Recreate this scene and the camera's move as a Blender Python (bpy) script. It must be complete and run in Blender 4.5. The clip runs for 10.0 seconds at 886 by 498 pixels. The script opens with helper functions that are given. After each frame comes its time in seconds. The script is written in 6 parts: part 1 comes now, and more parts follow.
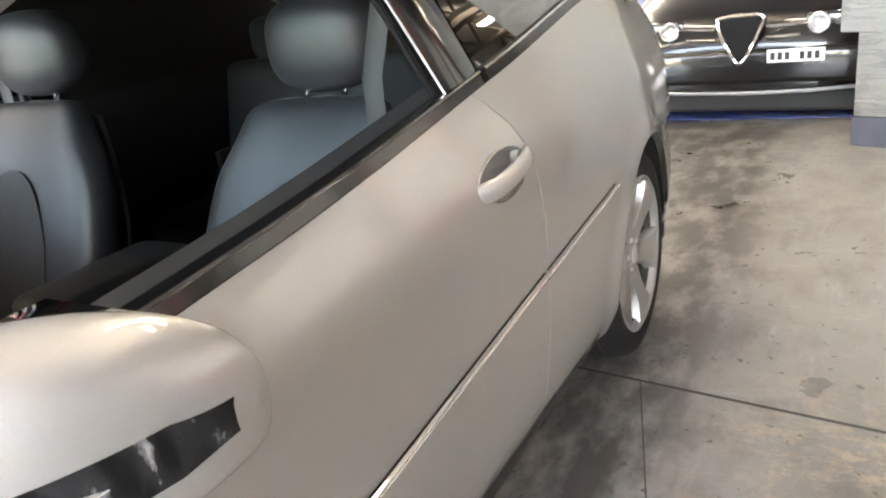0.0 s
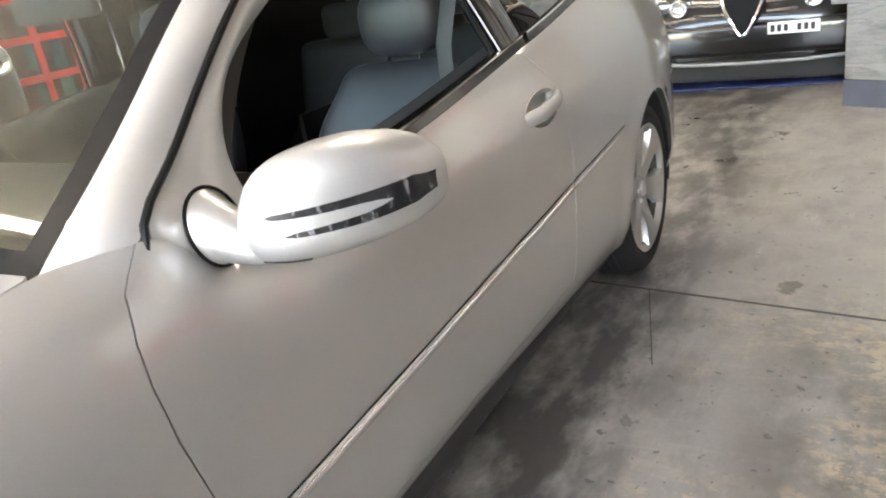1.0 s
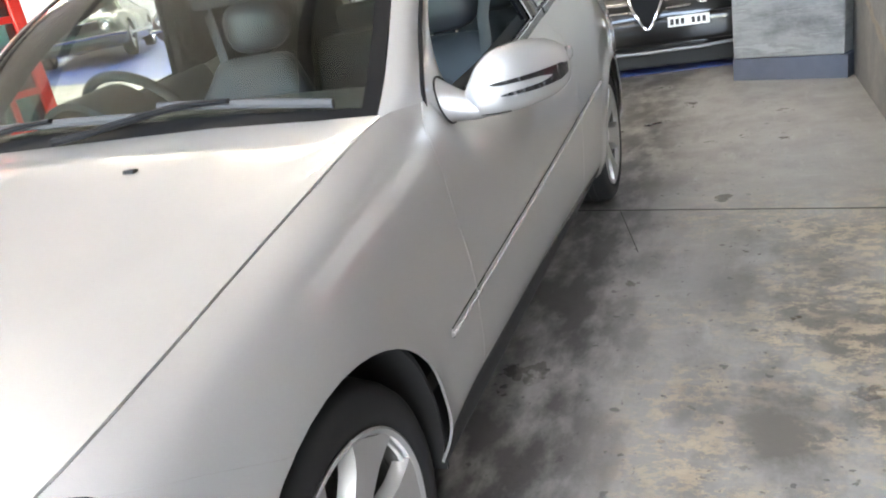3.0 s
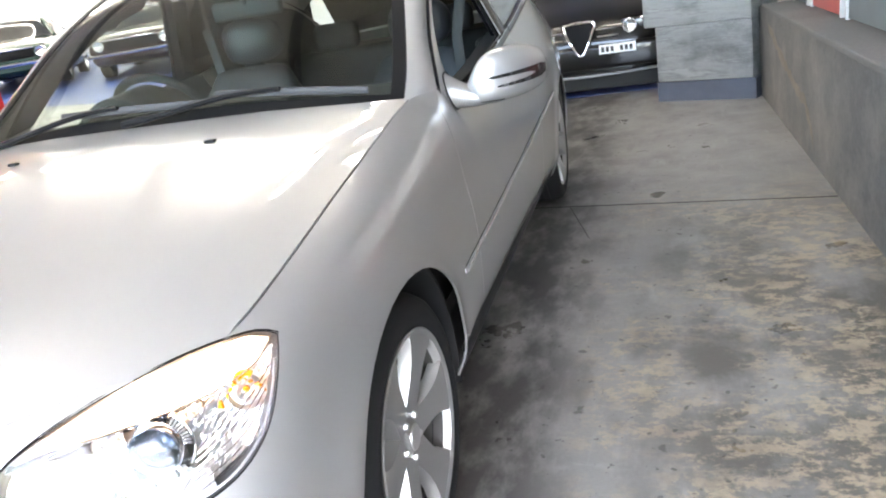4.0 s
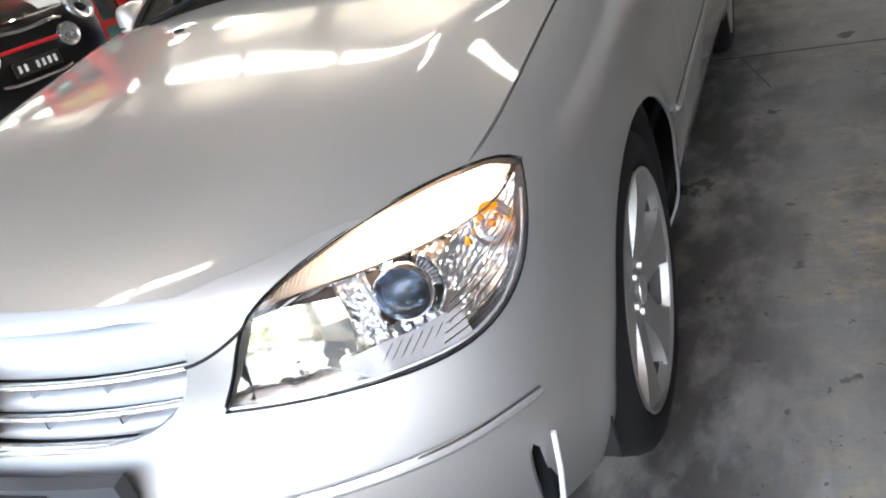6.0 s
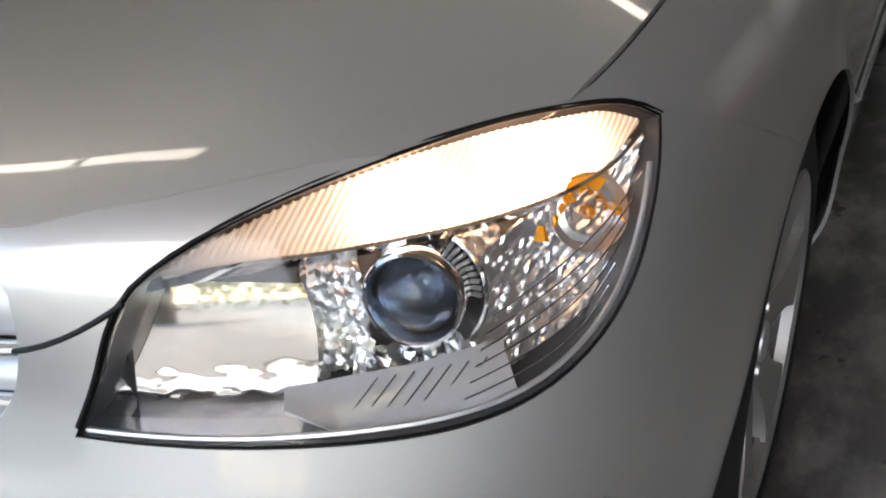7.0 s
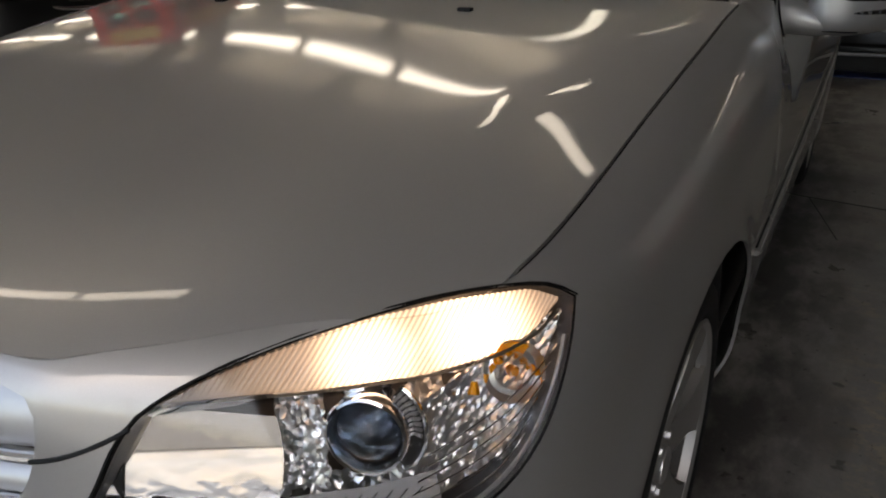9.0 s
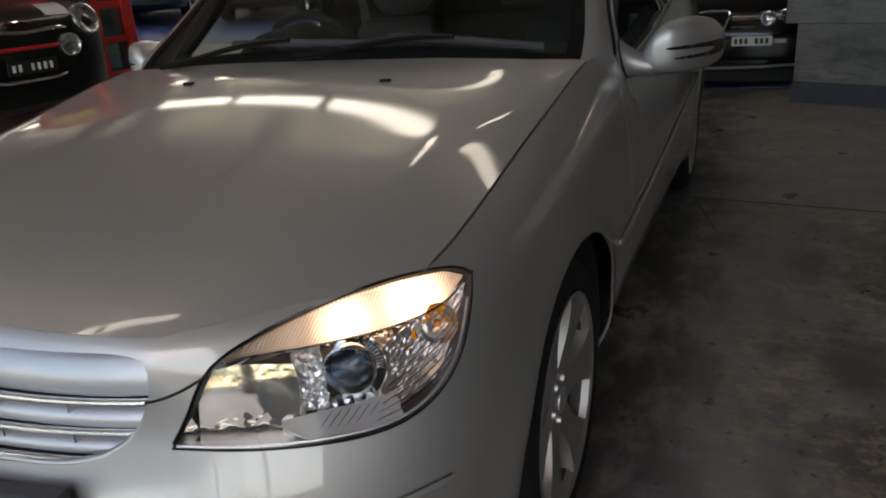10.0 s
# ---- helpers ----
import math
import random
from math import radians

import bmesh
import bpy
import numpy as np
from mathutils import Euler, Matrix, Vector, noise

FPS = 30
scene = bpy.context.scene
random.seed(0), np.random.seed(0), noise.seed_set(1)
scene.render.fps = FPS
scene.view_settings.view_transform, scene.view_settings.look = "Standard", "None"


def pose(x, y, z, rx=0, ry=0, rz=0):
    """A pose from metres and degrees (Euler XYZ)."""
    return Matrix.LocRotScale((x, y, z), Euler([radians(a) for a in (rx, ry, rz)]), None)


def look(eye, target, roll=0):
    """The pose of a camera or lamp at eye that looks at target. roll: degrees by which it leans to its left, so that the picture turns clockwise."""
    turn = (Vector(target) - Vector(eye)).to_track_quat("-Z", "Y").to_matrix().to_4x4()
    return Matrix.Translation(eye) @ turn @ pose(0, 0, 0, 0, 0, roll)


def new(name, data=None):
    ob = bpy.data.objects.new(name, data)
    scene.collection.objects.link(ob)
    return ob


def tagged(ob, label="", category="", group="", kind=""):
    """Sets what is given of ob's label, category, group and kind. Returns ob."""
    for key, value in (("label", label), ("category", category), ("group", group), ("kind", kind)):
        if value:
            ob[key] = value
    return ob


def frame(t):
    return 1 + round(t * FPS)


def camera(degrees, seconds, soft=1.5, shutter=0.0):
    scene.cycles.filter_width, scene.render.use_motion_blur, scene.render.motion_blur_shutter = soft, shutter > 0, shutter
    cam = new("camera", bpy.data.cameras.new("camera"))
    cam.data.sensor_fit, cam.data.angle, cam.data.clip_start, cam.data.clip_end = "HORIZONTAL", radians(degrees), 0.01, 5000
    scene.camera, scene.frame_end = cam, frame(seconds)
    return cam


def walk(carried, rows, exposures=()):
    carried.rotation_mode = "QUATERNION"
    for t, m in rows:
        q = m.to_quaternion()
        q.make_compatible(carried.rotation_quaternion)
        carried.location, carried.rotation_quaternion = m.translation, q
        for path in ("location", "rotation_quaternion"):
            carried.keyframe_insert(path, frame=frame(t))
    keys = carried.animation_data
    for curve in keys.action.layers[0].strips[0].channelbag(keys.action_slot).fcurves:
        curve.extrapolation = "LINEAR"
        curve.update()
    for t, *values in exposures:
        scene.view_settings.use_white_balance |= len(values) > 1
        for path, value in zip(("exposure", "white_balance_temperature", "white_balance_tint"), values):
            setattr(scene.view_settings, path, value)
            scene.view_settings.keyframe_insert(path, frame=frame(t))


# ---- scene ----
LENS = 61.2
PATH = [
    (0, (1.353, 0.65, 1.171), (0.406, 2.269, 0.476), -7.6),
    (0.5, (1.447, 0.359, 1.191), (0.552, 2.033, 0.562), -8.3),
    (1, (1.534, 0.113, 1.201), (0.542, 1.695, 0.484), -9.4),
    (1.5, (1.482, -0.079, 1.201), (0.549, 1.571, 0.561), -8.6),
    (2, (1.389, -0.31, 1.172), (0.68, 1.432, 0.493), -11.1),
    (2.5, (1.386, -0.532, 1.185), (0.592, 1.189, 0.546), -10.5),
    (3, (1.404, -0.796, 1.207), (0.646, 0.915, 0.501), -11.0),
    (3.2, (1.382, -0.901, 1.209), (0.674, 0.842, 0.528), -10.1),
    (4.3, (1.342, -1.434, 1.199), (0.775, 0.372, 0.554), -9.9),
    (4.5, (1.367, -1.525, 1.187), (0.734, 0.274, 0.583), -11.6),
    (5, (1.313, -1.562, 1.148), (0.526, 0.103, 0.367), -14.1),
    (5.5, (1.179, -1.4, 1.132), (0.324, 0.26, 0.415), -15.4),
    (6, (1.088, -1.233, 1.087), (0.213, 0.353, 0.24), -17.0),
    (6.2, (1.038, -1.141, 1.043), (0.136, 0.406, 0.153), -15.1),
    (7.3, (0.877, -0.868, 0.897), (-0.12, 0.61, -0.008), -6.1),
    (7.5, (0.857, -0.858, 0.866), (-0.143, 0.658, 0.027), -5.2),
    (8, (0.834, -0.84, 0.821), (-0.194, 0.699, 0.064), -3.4),
    (8.5, (0.851, -0.868, 0.906), (-0.064, 0.713, 0.093), -2.6),
    (9, (0.955, -0.978, 1.063), (0.062, 0.638, 0.295), -0.5),
    (9.5, (1.077, -1.136, 1.132), (0.17, 0.452, 0.322), 0.4),
    (10, (1.149, -1.34, 1.182), (0.386, 0.372, 0.484), -4.4),
]
cam = camera(LENS, 10.0, soft=2.0)
walk(cam, [(t, look(eye, target, roll)) for t, eye, target, roll in PATH],
     exposures=[(0, 5.35, 8100, 12), (.5, 5.3, 7800, 11), (1, 5.1, 7800, 11), (2, 4.9, 7500, 11), (3, 4.87, 7150, 10), (4.5, 4.5, 6850, 10), (5.1, 4.25, 6800, 10), (5.5, 3.85, 6950, 10), (6.2, 3.4, 7050, 10),
                (7.3, 2.3, 7550, 11), (8, 1.9, 7700, 12), (9, 1.65, 7900, 12), (10, 1.62, 7650, 11)])

# ---- daylight behind the open roller door, tubes and skylights overhead ----
world = bpy.data.worlds.new("sky")
scene.world = world
world.use_nodes = True
_wn = world.node_tree
_bg = _wn.nodes["Background"]
_sky = _wn.nodes.new("ShaderNodeTexSky")
_sky.sky_type, _sky.sun_disc = "NISHITA", False
_sky.sun_elevation, _sky.sun_rotation = radians(48), radians(150)
_sky.dust_density, _sky.air_density = 1.2, 1.0
_wn.links.new(_sky.outputs[0], _bg.inputs[0])
_bg.inputs[1].default_value = 0.15
sun = new("sun", bpy.data.lights.new("sun", "SUN"))
sun.data.energy, sun.data.angle, sun.data.color = 3.6, radians(0.6), (1.0, .96, .9)
sun.matrix_world = look((2, -20, 22), (0, -12, 0))

# ---- materials ----
def material(name):
    m = bpy.data.materials.new(name)
    m.use_nodes = True
    nt = m.node_tree
    return m, nt, nt.nodes["Principled BSDF"]


def link(nt, a, b):
    nt.links.new(a, b)


def noise_node(nt, scale, detail=4, rough=.55, coords="Object", stretch=None):
    tc = nt.nodes.new("ShaderNodeTexCoord")
    n = nt.nodes.new("ShaderNodeTexNoise")
    n.inputs["Scale"].default_value, n.inputs["Detail"].default_value, n.inputs["Roughness"].default_value = scale, detail, rough
    src = tc.outputs[coords]
    if stretch:
        mp = nt.nodes.new("ShaderNodeMapping")
        mp.inputs["Scale"].default_value = stretch
        link(nt, src, mp.inputs[0])
        src = mp.outputs[0]
    link(nt, src, n.inputs["Vector"])
    return n


def ramp_node(nt, fac, stops):
    r = nt.nodes.new("ShaderNodeValToRGB")
    while len(r.color_ramp.elements) < len(stops):
        r.color_ramp.elements.new(.5)
    for e, (p, c) in zip(r.color_ramp.elements, stops):
        e.position = p
        e.color = (*c, 1) if len(c) == 3 else c
    link(nt, fac, r.inputs[0])
    return r


def mix_node(nt, fac, a, b, mode="MIX"):
    m = nt.nodes.new("ShaderNodeMix")
    m.data_type, m.blend_type = "RGBA", mode
    for socket, v in ((m.inputs[0], fac), (m.inputs[6], a), (m.inputs[7], b)):
        if hasattr(v, "is_linked"):
            link(nt, v, socket)
        elif isinstance(v, (int, float)):
            socket.default_value = v
        else:
            socket.default_value = (*v, 1)
    return m.outputs[2]


def bump_node(nt, height, bsdf, strength, distance):
    b = nt.nodes.new("ShaderNodeBump")
    b.inputs["Strength"].default_value, b.inputs["Distance"].default_value = strength, distance
    link(nt, height, b.inputs["Height"])
    link(nt, b.outputs[0], bsdf.inputs["Normal"])
    return b


def plain(name, color, rough=.5, metal=0.0, grain=.06, scale=30, bump=.0, coat=0.0):
    """A surface of one colour with slight mottling at two scales."""
    m, nt, b = material(name)
    n1, n2 = noise_node(nt, scale), noise_node(nt, scale * .07, 2)
    dark = tuple(max(0, c * (1 - grain * 2)) for c in color)
    light = tuple(min(1, c * (1 + grain)) for c in color)
    c = mix_node(nt, n1.outputs[0], dark, light)
    c = mix_node(nt, .35, c, ramp_node(nt, n2.outputs[0], [(.3, dark), (.7, light)]).outputs[0])
    link(nt, c, b.inputs["Base Color"])
    b.inputs["Roughness"].default_value, b.inputs["Metallic"].default_value = rough, metal
    b.inputs["Coat Weight"].default_value = coat
    b.inputs["Coat Roughness"].default_value = .03
    if bump:
        bump_node(nt, n1.outputs[0], b, bump, .002)
    return m


def paint(name, color, metal, rough, flake=.05, coat=1.0):
    """Car paint under clear lacquer; fine metal flakes and a trace of dust."""
    m, nt, b = material(name)
    fl = noise_node(nt, 900, 1)
    du = noise_node(nt, 5, 5, .6)
    dark = tuple(c * (1 - flake) for c in color)
    light = tuple(min(1, c * (1 + flake)) for c in color)
    link(nt, mix_node(nt, fl.outputs[0], dark, light), b.inputs["Base Color"])
    b.inputs["Metallic"].default_value = metal
    r = nt.nodes.new("ShaderNodeMapRange")
    r.inputs[3].default_value, r.inputs[4].default_value = rough - .03, rough + .05
    link(nt, du.outputs[0], r.inputs[0])
    link(nt, r.outputs[0], b.inputs["Roughness"])
    b.inputs["Coat Weight"].default_value, b.inputs["Coat Roughness"].default_value = coat, .045
    b.inputs["Specular IOR Level"].default_value = .25
    b.inputs["Coat IOR"].default_value = 1.62 if coat > .9 else 1.5
    return m


def clear_glass(name, tint=(1, 1, 1), gloss=1.0, power=4.5):
    m, nt, b = material(name)
    nt.nodes.remove(b)
    out = nt.nodes["Material Output"]
    t, g, mx, lw, pw, fr = (nt.nodes.new(k) for k in ("ShaderNodeBsdfTransparent", "ShaderNodeBsdfGlossy", "ShaderNodeMixShader", "ShaderNodeLayerWeight", "ShaderNodeMath", "ShaderNodeMapRange"))
    t.inputs[0].default_value = (*tint, 1)
    g.inputs[0].default_value = (gloss, gloss, gloss, 1)
    g.inputs["Roughness"].default_value = .01
    lw.inputs[0].default_value = .5
    pw.operation = "POWER"
    pw.inputs[1].default_value = power
    fr.inputs[3].default_value, fr.inputs[4].default_value = .035, 1.0
    link(nt, lw.outputs["Facing"], pw.inputs[0])
    link(nt, pw.outputs[0], fr.inputs[0])
    link(nt, fr.outputs[0], mx.inputs[0])
    link(nt, t.outputs[0], mx.inputs[1])
    link(nt, g.outputs[0], mx.inputs[2])
    link(nt, mx.outputs[0], out.inputs[0])
    return m


def glow(name, color, strength):
    m, nt, b = material(name)
    b.inputs["Base Color"].default_value = (*[min(.8, c) for c in color], 1)
    b.inputs["Emission Color"].default_value = (*color, 1)
    b.inputs["Emission Strength"].default_value = strength
    return m


SILVER = paint("silver_paint", (.43, .424, .413), .78, .50)
WHITE_BLADE = plain("bright_blade", (.80, .80, .81), .3, .2, .01)
FOG_PALE = plain("fog_bowl", (.46, .47, .49), .28, .6, .03)
LIP_CHROME = plain("brushed_lip", (.80, .80, .81), .24, .9, .02)
SLAT = plain("slat_silver", (.46, .46, .465), .38, .7, .02)
CHROME = plain("chrome", (.82, .82, .84), .06, 1.0, .01)
BRIGHT = plain("bright_reflector", (.90, .90, .91), .035, 1.0, .005)
SATIN = plain("satin_silver", (.62, .62, .62), .40, .85, .02)
ALLOY = plain("alloy", (.38, .375, .365), .40, .7, .04, 12)
BLACK_GLOSS = plain("black_gloss", (.006, .006, .007), .12, 0, .05, coat=.2)
BLACK_TRIM = plain("black_trim", (.006, .006, .0065), .42, 0, .1, 60, .1)
RUBBER = plain("tyre_rubber", (.011, .011, .0115), .72, 0, .12, 80, .15)
DARK_VOID = plain("dark_plastic", (.012, .012, .012), .7, 0, .1)
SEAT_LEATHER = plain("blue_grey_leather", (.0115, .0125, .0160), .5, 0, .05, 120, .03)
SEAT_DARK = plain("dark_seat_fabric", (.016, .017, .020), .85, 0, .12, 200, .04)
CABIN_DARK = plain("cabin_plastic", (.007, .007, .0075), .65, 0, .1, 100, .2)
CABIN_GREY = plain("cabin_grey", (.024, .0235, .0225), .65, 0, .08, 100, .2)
for m_, k_ in ((BLACK_TRIM, .12), (RUBBER, .25)):
    m_.node_tree.nodes["Principled BSDF"].inputs["Specular IOR Level"].default_value = k_


def smoked_lens():
    """Smoked clear plastic over a streaky bright reflector."""
    m, nt, b = material("smoked_slit")
    n = noise_node(nt, 55, 4, .6, "Object", (2.2, 1, .5))
    link(nt, ramp_node(nt, n.outputs[0], [(.42, (.006, .006, .007)), (.58, (.05, .05, .054)), (.68, (.42, .42, .43))]).outputs[0], b.inputs["Base Color"])
    b.inputs["Metallic"].default_value, b.inputs["Roughness"].default_value = .55, .22
    b.inputs["Coat Weight"].default_value = .5
    bump_node(nt, n.outputs[0], b, .5, .004)
    return m


SLIT = smoked_lens()
GLASS = clear_glass("window_glass", (.80, .86, .84))
LAMP_GLASS = clear_glass("lamp_cover_glass", (.97, .97, .97), .45)
TINTED = clear_glass("dark_tinted_glass", (.10, .09, .07))
QUARTER_GLASS = clear_glass("rear_side_glass", (.35, .36, .33), 1.0, 2.4)
AMBER = plain("amber_plastic", (.95, .36, .02), .2, 0, .05, coat=.5)
PLATE_BLACK = plain("plate_black", (.012, .012, .012), .4, 0, .05)
PLATE_ORANGE = plain("plate_orange", (.80, .25, .03), .5, 0, .03)
PLATE_WHITE = plain("plate_white", (.75, .75, .72), .4, 0, .03)
WHITE_PAINT = plain("white_car_paint", (.78, .78, .78), .25, 0, .02, coat=1)
BLACK_PAINT = paint("black_car_paint", (.003, .003, .0034), .0, .3, .05, .75)
GREEN_PAINT = paint("dark_green_paint", (.015, .035, .028), .3, .3)
MAROON_PAINT = paint("dark_maroon_paint", (.025, .008, .010), .3, .3)
RED_PAINT = plain("red_gloss_paint", (.62, .018, .012), .3, 0, .06, 8, coat=.5)
MINI_RED = plain("red_trim", (.55, .012, .02), .35, 0, .03)


def floor_material():
    """Old grey painted concrete: flecks of an older ochre coat, oily smears and painted-in shade along the parking
    strip, scuffs and fine grit.
    """
    m, nt, b = material("worn_concrete")
    tc = nt.nodes.new("ShaderNodeTexCoord")
    sep = nt.nodes.new("ShaderNodeSeparateXYZ")
    link(nt, tc.outputs["Object"], sep.inputs[0])

    def fade(axis, near, far):
        r = nt.nodes.new("ShaderNodeMapRange")
        r.interpolation_type = "SMOOTHSTEP"
        r.inputs[1].default_value, r.inputs[2].default_value = near, far
        link(nt, sep.outputs[axis], r.inputs[0])
        return r.outputs[0]

    def times(a, c):
        q = nt.nodes.new("ShaderNodeMath")
        q.operation = "MULTIPLY"
        link(nt, a, q.inputs[0])
        link(nt, c, q.inputs[1])
        return q.outputs[0]

    def mask(n, lo, hi, top):
        return ramp_node(nt, n.outputs[0], [(lo, (0, 0, 0)), (hi, (top, top, top))]).outputs[0]
    big, mid, fine = noise_node(nt, .8, 6, .6, "Object"), noise_node(nt, 3.2, 7, .62, "Object"), noise_node(nt, 75, 5, .7, "Object")
    base = mix_node(nt, big.outputs[0], (.170, .160, .147), (.295, .28, .255))
    base = mix_node(nt, mask(mid, .40, .68, .6), base, (.185, .184, .178))
    base = mix_node(nt, .20, base, mix_node(nt, fine.outputs[0], (.07, .07, .07), (.38, .37, .35)))
    # pale scuffs across and along the lane
    for st_x, st_y, top in ((4.0, .7, .45), (.8, 3.4, .35)):
        scuff = noise_node(nt, 5, 6, .6, "Object", (st_x, st_y, 1))
        base = mix_node(nt, mask(scuff, .57, .70, top), base, (.33, .325, .31))
    # grey-brown worn band in mid-lane, its colour deepened to offset strong door light
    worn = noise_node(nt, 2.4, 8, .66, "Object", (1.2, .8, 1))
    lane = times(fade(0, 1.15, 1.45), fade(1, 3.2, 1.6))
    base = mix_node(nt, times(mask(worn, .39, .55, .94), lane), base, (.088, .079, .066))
    # ochre flecks of an older coat where tyres have worn the grey away
    flecks, field = noise_node(nt, 11.0, 14, .80, "Object", (1.0, 1.4, 1)), noise_node(nt, 1.9, 5, .6, "Object")
    ochre = mix_node(nt, fine.outputs[0], (.29, .225, .145), (.47, .385, .27))
    base = mix_node(nt, times(times(mask(flecks, .485, .545, .85), mask(field, .40, .54, 1.0)), times(fade(1, 3.0, 1.9), fade(0, .95, 1.25))), base, ochre)
    # oily smear plus the car's contact shadow in the colour, breaking up away from it
    oil_shade = noise_node(nt, 4.2, 8, .62, "Object", (1.6, .8, 1))
    base = mix_node(nt, times(mask(oil_shade, .36, .56, .92), times(fade(0, 1.14, .86), fade(0, -1.1, -.8))), base, (.028, .027, .026))
    base = mix_node(nt, times(mask(oil_shade, .47, .72, .65), times(fade(0, 1.9, 1.1), fade(0, -1.4, -.6))), base, (.075, .07, .065))
    # dark spots of old drips, large and small
    for sc, lo, hi, top, reach in ((26, .665, .69, .75, 2.1), (60, .69, .74, .6, 1.9), (11, .70, .73, .7, 2.1)):
        drips = noise_node(nt, sc, 3, .5, "Object")
        base = mix_node(nt, times(mask(drips, lo, hi, top), times(fade(0, reach, reach - .6), fade(0, -1.2, -.8))), base, (.045, .042, .038))
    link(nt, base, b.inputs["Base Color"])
    r = ramp_node(nt, mid.outputs[0], [(.3, (.24, .24, .24)), (.7, (.48, .48, .48))])
    link(nt, r.outputs[0], b.inputs["Roughness"])
    bump_node(nt, fine.outputs[0], b, .22, .002)
    return m


def wall_material(name, a, c, streak, rough=.75, patch=1.3):
    m, nt, b = material(name)
    n1, n2, n3 = noise_node(nt, 3, 8, .7, "Object", (1, 1, 3)), noise_node(nt, 45, 5, .6), noise_node(nt, patch, 6, .6)
    base = mix_node(nt, n1.outputs[0], a, c)
    base = mix_node(nt, ramp_node(nt, n3.outputs[0], [(.45, (0, 0, 0)), (.7, (.8, .8, .8))]).outputs[0], base, streak)
    base = mix_node(nt, .15, base, mix_node(nt, n2.outputs[0], (.05, .05, .05), (.6, .6, .6)))
    link(nt, base, b.inputs["Base Color"])
    b.inputs["Roughness"].default_value = rough
    bump_node(nt, n2.outputs[0], b, .4, .004)
    return m


def pier_material():
    """Grey paint over boarded concrete: long level streaks and rubbed black smudges."""
    m, nt, b = material("grey_painted_block")
    lines, soft, fine = noise_node(nt, 2.2, 8, .68, "Object", (1, 1, 9)), noise_node(nt, 2.6, 6, .6, "Object", (1, 1, 1.8)), noise_node(nt, 60, 5, .65)
    base = mix_node(nt, lines.outputs[0], (.10, .102, .10), (.34, .34, .327))
    base = mix_node(nt, ramp_node(nt, lines.outputs[0], [(.52, (0, 0, 0)), (.58, (.5, .5, .5)), (.62, (0, 0, 0))]).outputs[0], base, (.05, .05, .05))
    base = mix_node(nt, ramp_node(nt, soft.outputs[0], [(.50, (0, 0, 0)), (.68, (.85, .85, .85))]).outputs[0], base, (.060, .060, .062))
    base = mix_node(nt, .12, base, mix_node(nt, fine.outputs[0], (.05, .05, .05), (.6, .6, .6)))
    link(nt, base, b.inputs["Base Color"])
    b.inputs["Roughness"].default_value = .6
    bump_node(nt, lines.outputs[0], b, .5, .01)
    return m


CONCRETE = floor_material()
BLUE_FLOOR = plain("blue_floor_paint", (.03, .065, .25), .4, 0, .15, 6)
PILLAR_GREY = pier_material()
PILLAR_BLUE = plain("blue_grey_band", (.085, .095, .125), .6, 0, .2, 8)
WALL_DARK = wall_material("dark_worn_wall", (.018, .019, .019), (.075, .073, .067), (.15, .14, .12), .7, 2.6)
WALL_WHITE = wall_material("white_wall", (.72, .73, .73), (.80, .80, .79), (.70, .71, .72), .7)
CEILING_MAT = plain("ceiling_sheet", (.60, .56, .49), .6, 0, .2, 1.2)
TUBE = glow("tube_light", (1.0, .96, .90), 1.6)
ASPHALT = plain("asphalt", (.04, .04, .039), .85, 0, .2, 40, .3)

def pchip(xs, ys):
    """A smooth curve through the knots that does not overshoot; ys may be rows of numbers."""
    xs, ys = np.array(xs, float), np.array(ys, float)
    if ys.ndim == 1:
        ys = ys[:, None]
    h, d = np.diff(xs)[:, None], np.diff(ys, axis=0) / np.diff(xs)[:, None]
    m = np.zeros_like(ys)
    m[0], m[-1] = d[0], d[-1]
    same = d[:-1] * d[1:] > 0
    w1, w2 = 2 * h[1:] + h[:-1], h[1:] + 2 * h[:-1]
    with np.errstate(divide="ignore", invalid="ignore"):
        hm = (w1 + w2) / (w1 / d[:-1] + w2 / d[1:])
    m[1:-1] = np.where(same, hm, 0)

    def at(x):
        x = np.clip(np.atleast_1d(np.asarray(x, float)), xs[0], xs[-1])
        i = np.clip(np.searchsorted(xs, x, "right") - 1, 0, len(xs) - 2)
        hh = (xs[i + 1] - xs[i])[:, None]
        s = ((x - xs[i])[:, None]) / hh
        return ((2 * s**3 - 3 * s**2 + 1) * ys[i] + (s**3 - 2 * s**2 + s) * hh * m[i]
                + (-2 * s**3 + 3 * s**2) * ys[i + 1] + (s**3 - s**2) * hh * m[i + 1])
    return at


